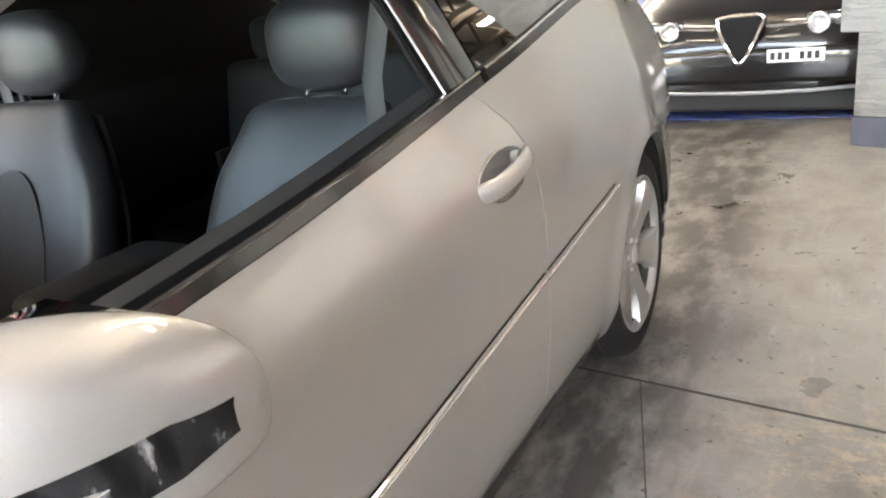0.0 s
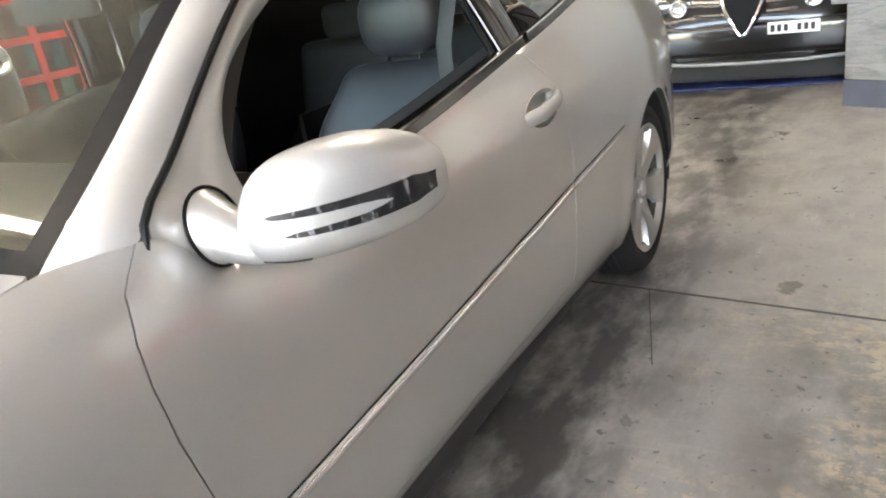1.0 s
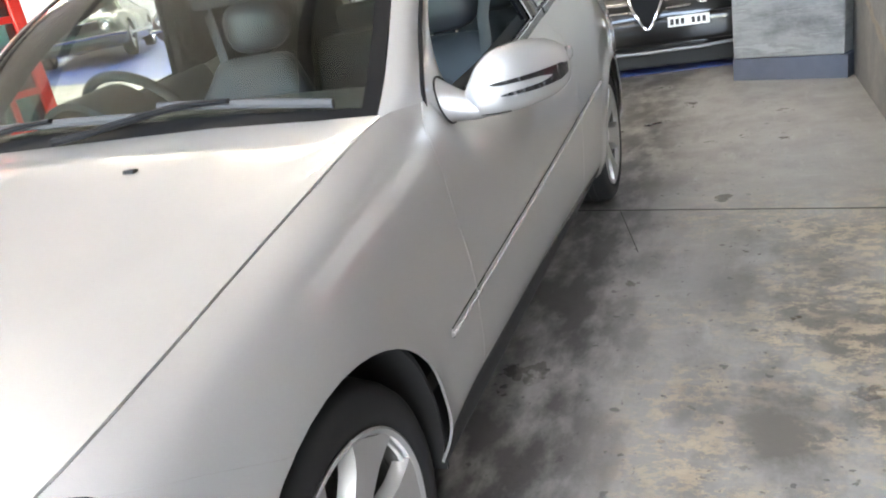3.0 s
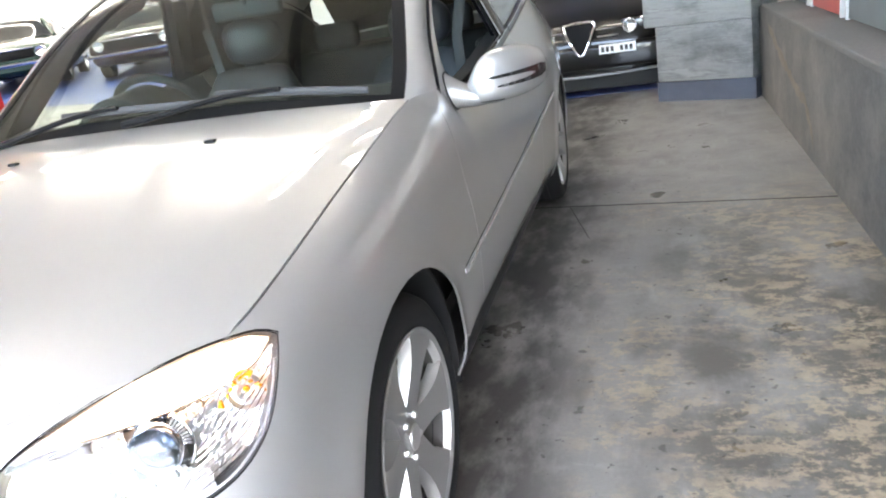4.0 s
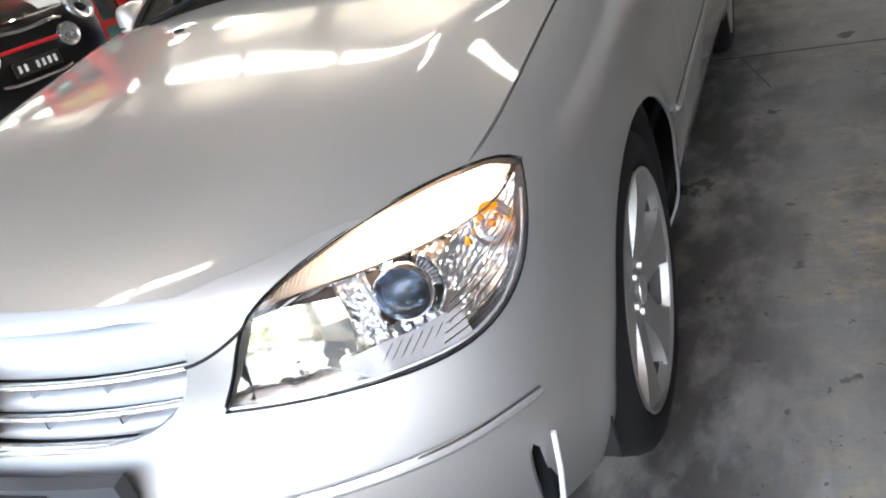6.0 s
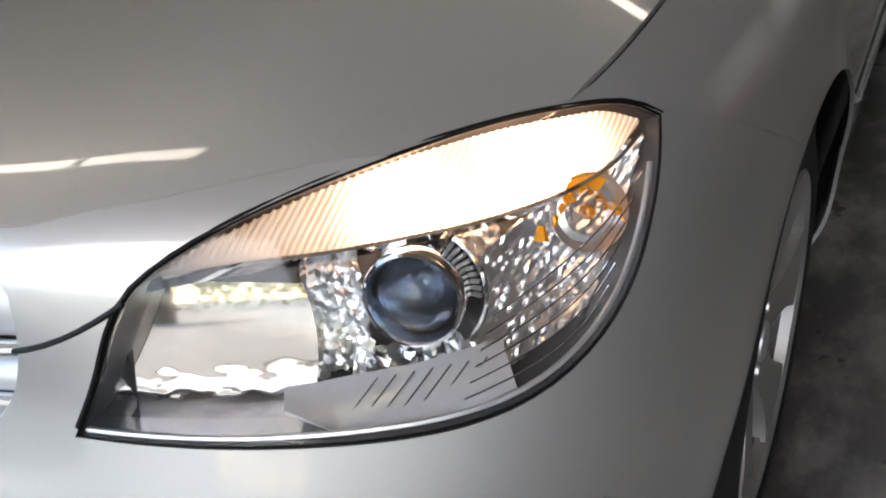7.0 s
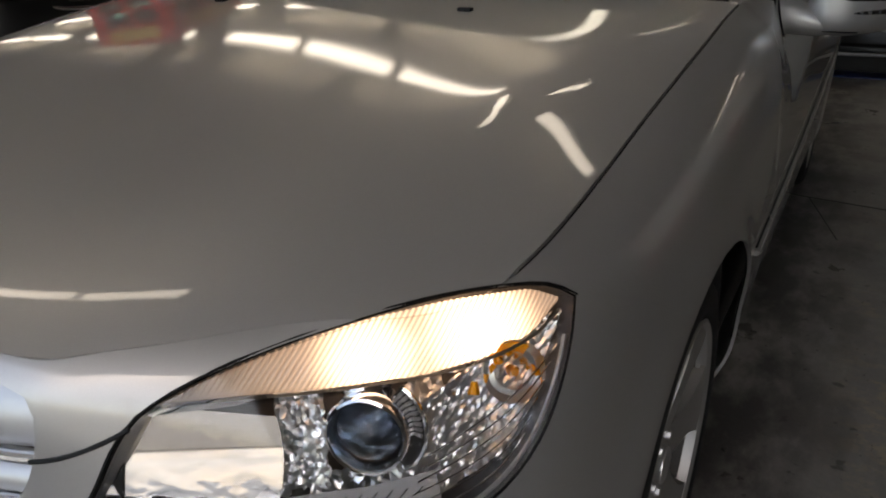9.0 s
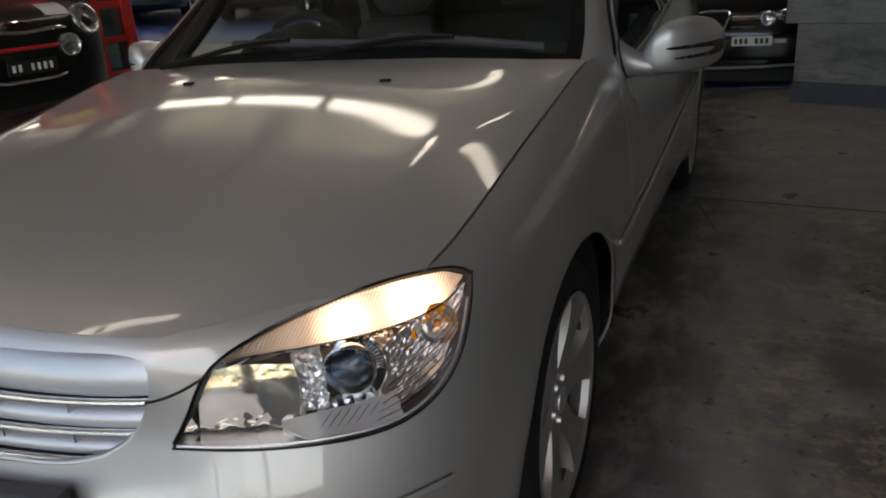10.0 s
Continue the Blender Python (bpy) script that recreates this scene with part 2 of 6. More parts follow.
def natural(xs, ys):
    """A natural cubic spline through the knots; ys may be rows of numbers."""
    xs, ys = np.array(xs, float), np.array(ys, float)
    if ys.ndim == 1:
        ys = ys[:, None]
    n, h = len(xs), np.diff(xs)
    a, b = np.eye(n), np.zeros_like(ys)
    for i in range(1, n - 1):
        a[i, i - 1:i + 2] = h[i - 1], 2 * (h[i - 1] + h[i]), h[i]
        b[i] = 6 * ((ys[i + 1] - ys[i]) / h[i] - (ys[i] - ys[i - 1]) / h[i - 1])
    m = np.linalg.solve(a, b)

    def at(x):
        x = np.atleast_1d(np.asarray(x, float))
        i = np.clip(np.searchsorted(xs, x, "right") - 1, 0, n - 2)
        hh, s = (xs[i + 1] - xs[i])[:, None], None
        p, q = (xs[i + 1] - x)[:, None], (x - xs[i])[:, None]
        return (m[i] * p**3 + m[i + 1] * q**3) / (6 * hh) + (ys[i] / hh - m[i] * hh / 6) * p + (ys[i + 1] / hh - m[i + 1] * hh / 6) * q
    return at


def curve_through(points, count):
    """count points on a smooth curve through the given ones, evenly by length."""
    p = np.array(points, float)
    s = np.r_[0, np.cumsum(np.linalg.norm(np.diff(p, axis=0), axis=1))]
    f = natural(s, p)
    fine = f(np.linspace(0, s[-1], 400))
    t = np.r_[0, np.cumsum(np.linalg.norm(np.diff(fine, axis=0), axis=1))]
    want = np.linspace(0, t[-1], count)
    return np.stack([np.interp(want, t, fine[:, k]) for k in range(p.shape[1])], 1)

# ---- mesh helpers ----
def part(name, bm, mat, parent=None, label="", smooth=True, sharp=32):
    me = bpy.data.meshes.new(name)
    if isinstance(bm, bmesh.types.BMesh):
        bm.to_mesh(me)
        bm.free()
    else:
        me = bm
        me.name = name
    for m in (mat if isinstance(mat, (list, tuple)) else [mat]):
        me.materials.append(m)
    if smooth:
        me.polygons.foreach_set("use_smooth", [True] * len(me.polygons))
        me.set_sharp_from_angle(angle=radians(sharp))
    ob = new(name, me)
    if parent is not None:
        ob.parent = parent
    if label:
        tagged(ob, label)
    return ob


def thing(name, label, category, at=None, group="", kind=""):
    ob = new(name)
    ob.empty_display_size = .1
    if at is not None:
        ob.matrix_world = at
    return tagged(ob, label, category, group, kind)


def box(bm, lo, hi, bevel=0.0, seg=1, m=None):
    lo, hi = Vector(lo), Vector(hi)
    r = bmesh.ops.create_cube(bm, size=1, matrix=Matrix.Translation((lo + hi) / 2) @ Matrix.Diagonal((*(hi - lo), 1)))
    vs = r["verts"]
    if bevel:
        es = list({e for v in vs for e in v.link_edges})
        g = bmesh.ops.bevel(bm, geom=es, offset=bevel, segments=seg, affect="EDGES", profile=.5)
        vs = list({v for f in g["faces"] for v in f.verts} | {v for v in vs if v.is_valid})
    if m is not None:
        bmesh.ops.transform(bm, matrix=m, verts=vs)
    return bm


def boxed(lo, hi, bevel=0.0, seg=2, m=None):
    return box(bmesh.new(), lo, hi, bevel, seg, m)


def lathe(profile, seg=32, m=None, bm=None):
    """Turns (radius, height) pairs round z."""
    bm = bm or bmesh.new()
    rings = []
    for r, z in profile:
        if r < 1e-6:
            rings.append([bm.verts.new((0, 0, z))])
        else:
            rings.append([bm.verts.new((r * math.cos(2 * math.pi * i / seg), r * math.sin(2 * math.pi * i / seg), z)) for i in range(seg)])
    made = [v for r in rings for v in r]
    for a, b in zip(rings, rings[1:]):
        for i in range(seg):
            j = (i + 1) % seg
            if len(a) == 1 and len(b) == 1:
                continue
            if len(a) == 1:
                bm.faces.new((a[0], b[i], b[j]))
            elif len(b) == 1:
                bm.faces.new((a[i], b[0], a[j]))
            else:
                bm.faces.new((a[i], b[i], b[j], a[j]))
    if m is not None:
        bmesh.ops.transform(bm, matrix=m, verts=made)
    bmesh.ops.recalc_face_normals(bm, faces=bm.faces)
    return bm


def tube(points, radius, seg=10, flat=1.0, closed=False, bm=None, up=(0, 0, 1)):
    """A rod along points; radius may be a list; flat squashes it along up."""
    bm = bm or bmesh.new()
    p = [Vector(q) for q in points]
    n = len(p)
    rad = radius if isinstance(radius, (list, tuple, np.ndarray)) else [radius] * n
    rings = []
    for i in range(n):
        a = p[(i - 1) % n] if closed or i else p[0]
        b = p[(i + 1) % n] if closed or i < n - 1 else p[-1]
        t = (b - a).normalized()
        s = t.cross(Vector(up))
        if s.length < 1e-4:
            s = t.cross(Vector((0, 1, 0)))
        s.normalize()
        u = s.cross(t)
        rings.append([bm.verts.new(p[i] + float(rad[i]) * (math.cos(2 * math.pi * k / seg) * s + flat * math.sin(2 * math.pi * k / seg) * u)) for k in range(seg)])
    m = n if closed else n - 1
    for i in range(m):
        a, b = rings[i], rings[(i + 1) % n]
        for k in range(seg):
            j = (k + 1) % seg
            bm.faces.new((a[k], a[j], b[j], b[k]))
    if not closed:
        bm.faces.new(rings[0][::-1])
        bm.faces.new(rings[-1])
    bmesh.ops.recalc_face_normals(bm, faces=bm.faces)
    return bm


def grid_normals(P):
    du, dv = np.gradient(P, axis=0), np.gradient(P, axis=1)
    n = np.cross(du, dv)
    return n / np.maximum(np.linalg.norm(n, axis=2), 1e-9)[:, :, None]


def shell(P, thick, out):
    """A closed plate with the grid P as its outer face; out: a direction or point test that says which side is out."""
    P = np.asarray(P, float)
    N = grid_normals(P)
    if (N * np.asarray(out)).sum(2).mean() < 0:
        N = -N
        flip = True
    else:
        flip = False
    Q = P - thick * N
    nu, nv = P.shape[:2]
    bm = bmesh.new()
    A = [[bm.verts.new(P[i, j]) for j in range(nv)] for i in range(nu)]
    B = [[bm.verts.new(Q[i, j]) for j in range(nv)] for i in range(nu)]

    def quad(a, b, c, d):
        bm.faces.new((d, c, b, a) if flip else (a, b, c, d))
    for i in range(nu - 1):
        for j in range(nv - 1):
            quad(A[i][j], A[i + 1][j], A[i + 1][j + 1], A[i][j + 1])
            quad(B[i][j + 1], B[i + 1][j + 1], B[i + 1][j], B[i][j])
    for i in range(nu - 1):
        quad(B[i][0], B[i + 1][0], A[i + 1][0], A[i][0])
        quad(A[i][-1], A[i + 1][-1], B[i + 1][-1], B[i][-1])
    for j in range(nv - 1):
        quad(A[0][j], A[0][j + 1], B[0][j + 1], B[0][j])
        quad(B[-1][j], B[-1][j + 1], A[-1][j + 1], A[-1][j])
    return bm


def strip_between(curves, count, cross, thick, out):
    """A plate lofted across several curves (each through a few points)."""
    C = np.stack([curve_through(c, count) for c in curves], 1)
    s = np.linspace(0, 1, C.shape[1])
    P = np.stack([natural(s, C[i])(np.linspace(0, 1, cross)) for i in range(count)])
    return shell(P, thick, out)


def prism(outline, axis, lo, hi):
    """A solid with the outline (pairs) across one axis: 'x' takes (y, z), 'y' (x, z), 'z' (x, y)."""
    bm = bmesh.new()
    put = {"x": lambda p, d: (d, p[0], p[1]), "y": lambda p, d: (p[0], d, p[1]), "z": lambda p, d: (p[0], p[1], d)}[axis]
    a = [bm.verts.new(put(p, lo)) for p in outline]
    b = [bm.verts.new(put(p, hi)) for p in outline]
    n = len(a)
    bm.faces.new(a)
    bm.faces.new(b[::-1])
    for i in range(n):
        bm.faces.new((a[i], b[i], b[(i + 1) % n], a[(i + 1) % n]))
    bmesh.ops.recalc_face_normals(bm, faces=bm.faces)
    return bm


def carve(bm, cutter, op="DIFFERENCE"):
    """bm cut by a closed cutter; both are used up."""
    obs = []
    for b in (bm, cutter):
        me = bpy.data.meshes.new("cut")
        b.to_mesh(me)
        b.free()
        obs.append(new("cut", me))
    mod = obs[0].modifiers.new("cut", "BOOLEAN")
    mod.object, mod.operation, mod.solver = obs[1], op, "EXACT"
    for shift, solver in ((0, "EXACT"), (.00013, "EXACT"), (-.00017, "EXACT"), (.00031, "EXACT"), (0, "FAST")):
        mod.solver = solver
        obs[1].matrix_world = Matrix.Translation((shift, shift * .7, shift * .4))
        bpy.context.view_layer.update()
        got = bpy.data.meshes.new_from_object(obs[0].evaluated_get(bpy.context.evaluated_depsgraph_get()))
        if len(got.vertices) > 20 or (len(got.vertices) > 4 and len(obs[0].data.vertices) < 100):
            break
    res = bmesh.new()
    res.from_mesh(got)
    old = [o.data for o in obs]
    for o in obs:
        bpy.data.objects.remove(o)
    for me in old + [got]:
        bpy.data.meshes.remove(me)
    return res


def mirrored(bm):
    b = bm.copy()
    bmesh.ops.scale(b, vec=(-1, 1, 1), verts=b.verts)
    bmesh.ops.reverse_faces(b, faces=b.faces)
    return b


def joined(a, b, weld=0.0):
    me = bpy.data.meshes.new("join")
    b.to_mesh(me)
    b.free()
    a.from_mesh(me)
    bpy.data.meshes.remove(me)
    if weld:
        bmesh.ops.remove_doubles(a, verts=a.verts, dist=weld)
    return a


def circle(cy, cz, r, n=48):
    return [(cy + r * math.cos(2 * math.pi * i / n), cz + r * math.sin(2 * math.pi * i / n)) for i in range(n)]


def smooth_loop(points, n):
    p = np.array(list(points) + [points[0]], float)
    return [tuple(q) for q in curve_through(p, n + 1)[:-1]]


def scaled(points, k):
    c = np.mean(points, axis=0)
    return [tuple(c + (np.array(p) - c) * k) for p in points]

# The car stands with its front axle at y = 0 and looks along -y; its left side has x > 0.
PLAN = [(0, -.812), (.22, -.797), (.43, -.745), (.60, -.655), (.735, -.53), (.795, -.40), (.82, -.25), (.836, 0), (.844, .5), (.85, 1.2), (.852, 1.9), (.846, 2.7), (.81, 3.15), (.70, 3.48), (.45, 3.64), (0, 3.69)]
_pl = np.array(PLAN)
_sl = np.r_[0, np.cumsum(np.linalg.norm(np.diff(_pl, axis=0), axis=1))]
plan_curve = natural(np.r_[-_sl[2:0:-1], _sl], np.r_[_pl[2:0:-1] * [-1, 1], _pl])


def plan_at_y(y):
    s = np.linspace(0, _sl[-1], 3000)
    return float(s[np.argmin(abs(plan_curve(s)[:, 1] - y))])


_st = [(0.0, (.09, .03, .0, .0, .035, .062, .10), (.2, .28, .38, .46, .55, .66, .768)),
       (_sl[2], (.09, .03, .0, .0, .035, .055, .075), (.2, .28, .38, .46, .55, .65, .742)),
       (_sl[2] + .07, (.085, .03, .0, .0, .032, .062, .092), (.2, .28, .38, .465, .555, .64, .725)),
       (_sl[3] + .06, (.08, .03, .0, .0, .03, .072, .125), (.2, .28, .38, .47, .56, .66, .742)),
       (plan_at_y(-.38), (.06, .025, .005, .0, .012, .048, .10), (.19, .27, .38, .47, .585, .714, .763)),
       (plan_at_y(0), (.04, .02, .01, .0, .008, .052, .112), (.19, .27, .40, .52, .68, .812, .848)),
       (plan_at_y(.3), (.05, .024, .010, .0, .007, .050, .105), (.235, .30, .42, .53, .70, .860, .902)),
       (plan_at_y(.55), (.05, .024, .008, .0, .007, .048, .098), (.285, .325, .43, .54, .72, .898, .948)),
       (plan_at_y(.647), (.05, .024, .007, .0, .006, .032, .060), (.285, .33, .43, .545, .71, .868, .946)),
       (plan_at_y(.8), (.05, .024, .006, .0, .006, .024, .062), (.285, .33, .43, .55, .70, .80, .875)),
       (plan_at_y(1.2), (.05, .024, .005, 0, .006, .022, .062), (.285, .33, .43, .56, .70, .81, .900)),
       (plan_at_y(1.9), (.05, .024, .005, 0, .005, .028, .075), (.258, .31, .43, .58, .72, .86, .980)),
       (plan_at_y(2.7), (.05, .02, .005, 0, .005, .04, .10), (.22, .29, .42, .60, .75, .93, 1.075)),
       (_sl[12], (.06, .02, 0, 0, .01, .06, .14), (.24, .30, .42, .60, .78, .93, 1.06)),
       (_sl[-1], (.06, .02, 0, 0, .01, .06, .14), (.24, .30, .42, .60, .78, .93, 1.05))]
_rows = pchip([a for a, _, _ in _st], [list(d) + list(z) for _, d, z in _st])
U_END = _sl[-1]


def raw_points(us, vs):
    """The body's side from the sill (v = 0) to the hood's gap or the window line (v = 1), round the plan."""
    us = np.atleast_1d(us)
    c = plan_curve(us)
    t = plan_curve(us + 1e-4) - plan_curve(us - 1e-4)
    t /= np.linalg.norm(t, axis=1)[:, None]
    inward = np.stack([-t[:, 1], t[:, 0]], 1)
    k = _rows(us)
    out = np.zeros((len(us), len(vs), 3))
    for i in range(len(us)):
        prof = np.stack([k[i, :7], k[i, 7:]], 1)
        s = np.r_[0, np.cumsum(np.linalg.norm(np.diff(prof, axis=0), axis=1))]
        q = natural(s, prof)(np.array(vs) * s[-1])
        out[i, :, :2] = c[i] + inward[i] * q[:, :1]
        out[i, :, 2] = q[:, 1]
        for hy in (0.0, 2.715):
            r = np.hypot(out[i, :, 1] - hy, out[i, :, 2] - .315)
            out[i, :, 0] += np.where(out[i, :, 0] > .6, .010 * np.exp(-((r - .35) / .045) ** 2), 0)
    top = out[:, -1]
    fix = (hood_z(top[:, 0], top[:, 1]) - top[:, 2]) * np.clip((.56 - top[:, 1]) / .05, 0, 1)
    out[:, :, 2] += fix[:, None] * np.clip((np.array(vs)[None, :] - .55) / .45, 0, 1) ** 2
    return out


def body_points(us, vs):
    """The body's skin, its nose rolled over softly into the hood above the grille."""
    out, ends = raw_points(us, vs), raw_points(us, [.74, 1.0])
    p0, p1 = ends[:, 0], ends[:, 1]
    fade = np.clip((-.36 - p1[:, 1]) / .12, 0, 1) * np.clip((.64 - p1[:, 0]) / .10, 0, 1)
    d = p1 - p0
    length = np.linalg.norm(d, axis=1)[:, None]
    n = d[:, :2] / np.maximum(np.linalg.norm(d[:, :2], axis=1)[:, None], 1e-6)
    m0, m1 = (np.concatenate([n * math.cos(a), np.full((len(n), 1), math.sin(a))], 1) * length for a in (radians(76), radians(36)))
    for j, v in enumerate(vs):
        t = max(0, (v - .74) / .26)
        h = (2 * t ** 3 - 3 * t ** 2 + 1) * p0 + (t ** 3 - 2 * t ** 2 + t) * m0 + (3 * t ** 2 - 2 * t ** 3) * p1 + (t ** 3 - t ** 2) * m1
        if t > 0:
            out[:, j] += (h - out[:, j]) * fade[:, None]
    return out


_zc = natural([-.86, -.80, -.735, -.65, -.385, 0, .533, .70], [.66, .735, .762, .788, .842, .897, .973, .99])
_zq = natural([-.86, -.65, -.385, 0, .533, .70], [.070, .055, .020, .014, .022, .022])
_zs = natural([-.86, -.65, -.385, -.1, .15, .533, .70], [.55, .50, .35, .36, .36, .34, .34])


_fu = np.linspace(0, plan_at_y(-.40), 300)
_ft = plan_curve(_fu + 1e-4) - plan_curve(_fu - 1e-4)
_ft /= np.linalg.norm(_ft, axis=1)[:, None]
_fe = plan_curve(_fu) + np.stack([-_ft[:, 1], _ft[:, 0]], 1) * _rows(_fu)[:, 6:7]
_fx, _fy = np.maximum.accumulate(_fe[:, 0]), _fe[:, 1]


def hood_z(x, y):
    """The height of the hood: crowned, with a crease that runs back from each lamp's inner corner to the screen's foot."""
    x, y = np.abs(np.asarray(x, float)), np.asarray(y, float)
    zc, q, sl = (f(y.ravel())[:, 0].reshape(y.shape) for f in (_zc, _zq, _zs))
    w = .016 + .034 * np.clip((-.15 - y) / .4, 0, 1)
    ramp = w * np.log1p(np.exp(np.clip((x - (.622 + .285 * y)) / w, -40, 40)))
    k = np.clip((.66 - x) / .16, 0, 1)
    lip = np.clip(1 - (y - np.interp(x, _fx, _fy)) / .085, 0, 1.2) * k * k * (3 - 2 * k)
    return zc - q * (x / .72) ** 2 - sl * ramp - .0032 * lip ** 2

# ---- the hall ----
X_R, Y_OPEN, Y_BACK, X_L, Z_TOP = 2.1, -4.6, 20.0, -21.0, 5.4


def rise(x):
    return .065 * max(0, -1.4 - x)


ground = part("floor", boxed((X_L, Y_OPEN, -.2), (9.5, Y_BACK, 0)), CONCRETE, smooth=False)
tagged(ground, "worn grey painted concrete floor with ochre patches, oily stains and painted-in shade by the car", "floor", kind="structure")
blue = part("painted_floor", prism([(-1.4, 0), (-1.4, .004), (X_L, rise(X_L)), (X_L, 0)], "y", 8.4, Y_BACK), BLUE_FLOOR, smooth=False)
tagged(blue, "glossy blue painted display floor, climbing gently under the parked cars", "painted floor", kind="structure")
lift = part("floor_slope", prism([(-1.4, 0), (-1.4, .003), (X_L, rise(X_L)), (X_L, 0)], "y", 1.5, 8.4), CONCRETE, smooth=False)
tagged(lift, "grey concrete floor climbing gently away from the lane", "floor", kind="structure")
blue2 = part("painted_floor", boxed((-1.4, 5.9, .0), (1.33, Y_BACK, .004)), BLUE_FLOOR, smooth=False)
tagged(blue2, "blue painted floor under the black car", "painted floor", kind="structure")


def joint(a, b, w):
    a, b = Vector((*a, 0)), Vector((*b, 0))
    s = (b - a).normalized().cross(Vector((0, 0, 1))) * w / 2
    bm = bmesh.new()
    vs = [bm.verts.new(p + Vector((0, 0, h))) for h in (.0006, .0022) for p in (a - s, b - s, b + s, a + s)]
    for q in ((0, 3, 2, 1), (4, 5, 6, 7), (0, 1, 5, 4), (1, 2, 6, 5), (2, 3, 7, 6), (3, 0, 4, 7)):
        bm.faces.new([vs[i] for i in q])
    return bm


JOINT_DIRT = plain("joint_dirt", (.055, .053, .05), .9, 0, .2, 60)
for a, b, w in (((-3, 3.0), (X_R, 2.36), .010), ((.855, 2.515), (.99, 2.02), .0035), ((-8, 6.2), (X_R, 5.9), .010)):
    tagged(part("floor_joint", joint(a, b, w), JOINT_DIRT, ground, smooth=False), "dirt-filled saw-cut joint in the concrete")

# low dark wall with a ledge along the lane, and the painted block pier at its end
low = part("wall_low", boxed((X_R, -4.4, 0), (X_R + .22, 5.2, .66), .006), WALL_DARK, smooth=False)
tagged(low, "low dark grey worn wall with scraped paint", "wall", kind="structure")
SCAR = plain("bare_plaster", (.20, .175, .14), .9, 0, .25, 60, .3)
rnd_w = random.Random(31)
scar_y = [4.55, 4.30, 3.86, 3.45, 3.20, 3.08, 2.96]
scar_z = [.565, .50, .39, .315, .285, .22, .12]
for k in range(6):
    P = np.array([[(2.0985, y + rnd_w.uniform(-.015, .015), z + d * rnd_w.uniform(.012, .045)) for d in (-1, 0, 1)] for y, z in zip(np.linspace(scar_y[k], scar_y[k + 1], 7), np.linspace(scar_z[k], scar_z[k + 1], 7))])
    part("paint_scar", shell(P, .004, np.array([-1.0, 0, 0])), SCAR, low, "scraped patch that bares pale plaster", smooth=False)
ledge = part("wall_ledge", boxed((X_R - .012, -4.4, .66), (X_R + .25, 4.84, .69), .006), wall_material("ledge_concrete", (.05, .05, .048), (.10, .097, .09), (.04, .04, .038)), smooth=False)
tagged(ledge, "worn pale concrete ledge on top of the low wall", "ledge", kind="structure")
pier_bm = boxed((1.34, 4.86, .16), (X_R - .002, 5.5, .60), .008)
joined(pier_bm, boxed((1.25, 4.85, .60), (X_R - .002, 5.5, 3.2), .008))
pier = part("wall_pier", pier_bm, PILLAR_GREY, smooth=False)
pier.matrix_world = Matrix.Translation((1.34, 5.2, 0)) @ pose(0, 0, 0, 0, 0, -24) @ Matrix.Translation((-1.34, -4.86, 0))
tagged(pier, "grey painted concrete block pier with black scuffs", "pillar", kind="structure")
band = part("painted_band", boxed((1.336, 4.856, .0), (X_R + .02, 5.5, .158)), PILLAR_BLUE, pier, "blue-grey painted band at the foot", smooth=False)

back = part("wall_back", boxed((X_L, Y_BACK, 0), (9.5, Y_BACK + .25, Z_TOP)), WALL_WHITE, smooth=False)
tagged(back, "white painted wall behind the display cars", "wall", kind="structure")
nib = part("wall_nib", boxed((-14.2, 17.5, 0), (-13.9, Y_BACK, Z_TOP)), WALL_WHITE, smooth=False)
tagged(nib, "white wall end that stands out from the back wall", "wall", kind="structure")
left = part("wall_left", boxed((X_L - .25, Y_OPEN, 0), (X_L, Y_BACK, Z_TOP)), WALL_WHITE, smooth=False)
tagged(left, "white painted side wall of the hall", "wall", kind="structure")
right = part("wall_right", boxed((9.3, Y_OPEN, 0), (9.5, Y_BACK, Z_TOP)), wall_material("grey_side_wall", (.22, .22, .21), (.36, .35, .33), (.16, .16, .16)), smooth=False)
tagged(right, "grey side wall beyond the low wall", "wall", kind="structure")
# front wall with the open roller door
fw = boxed((X_L, Y_OPEN - .25, 0), (9.5, Y_OPEN, Z_TOP))
fw = carve(fw, boxed((-9.0, Y_OPEN - 1, -.1), (3.6, Y_OPEN + 1, 4.8)))
front = part("wall_front", fw, wall_material("front_wall", (.45, .44, .42), (.58, .57, .55), (.4, .4, .4)), smooth=False)
tagged(front, "front wall with a wide open roller door", "wall", kind="structure")
roof = part("ceiling", boxed((X_L - .25, Y_OPEN - .25, Z_TOP), (9.5, Y_BACK + .25, Z_TOP + .15)), CEILING_MAT, smooth=False)
tagged(roof, "brownish sheet ceiling of the hall", "ceiling", kind="structure")
for x in (-16, -11, -6, -1, 1.6, 4.4, 6.9):
    bm = boxed((x - .06, Y_OPEN, Z_TOP - .30), (x + .06, Y_BACK, Z_TOP - .28))
    joined(bm, boxed((x - .012, Y_OPEN, Z_TOP - .28), (x + .012, Y_BACK, Z_TOP)))
    tagged(part("roof_beam", bm, plain("beam_paint", (.16, .15, .14), .6), smooth=False), "painted steel roof beam", "beam", kind="structure")


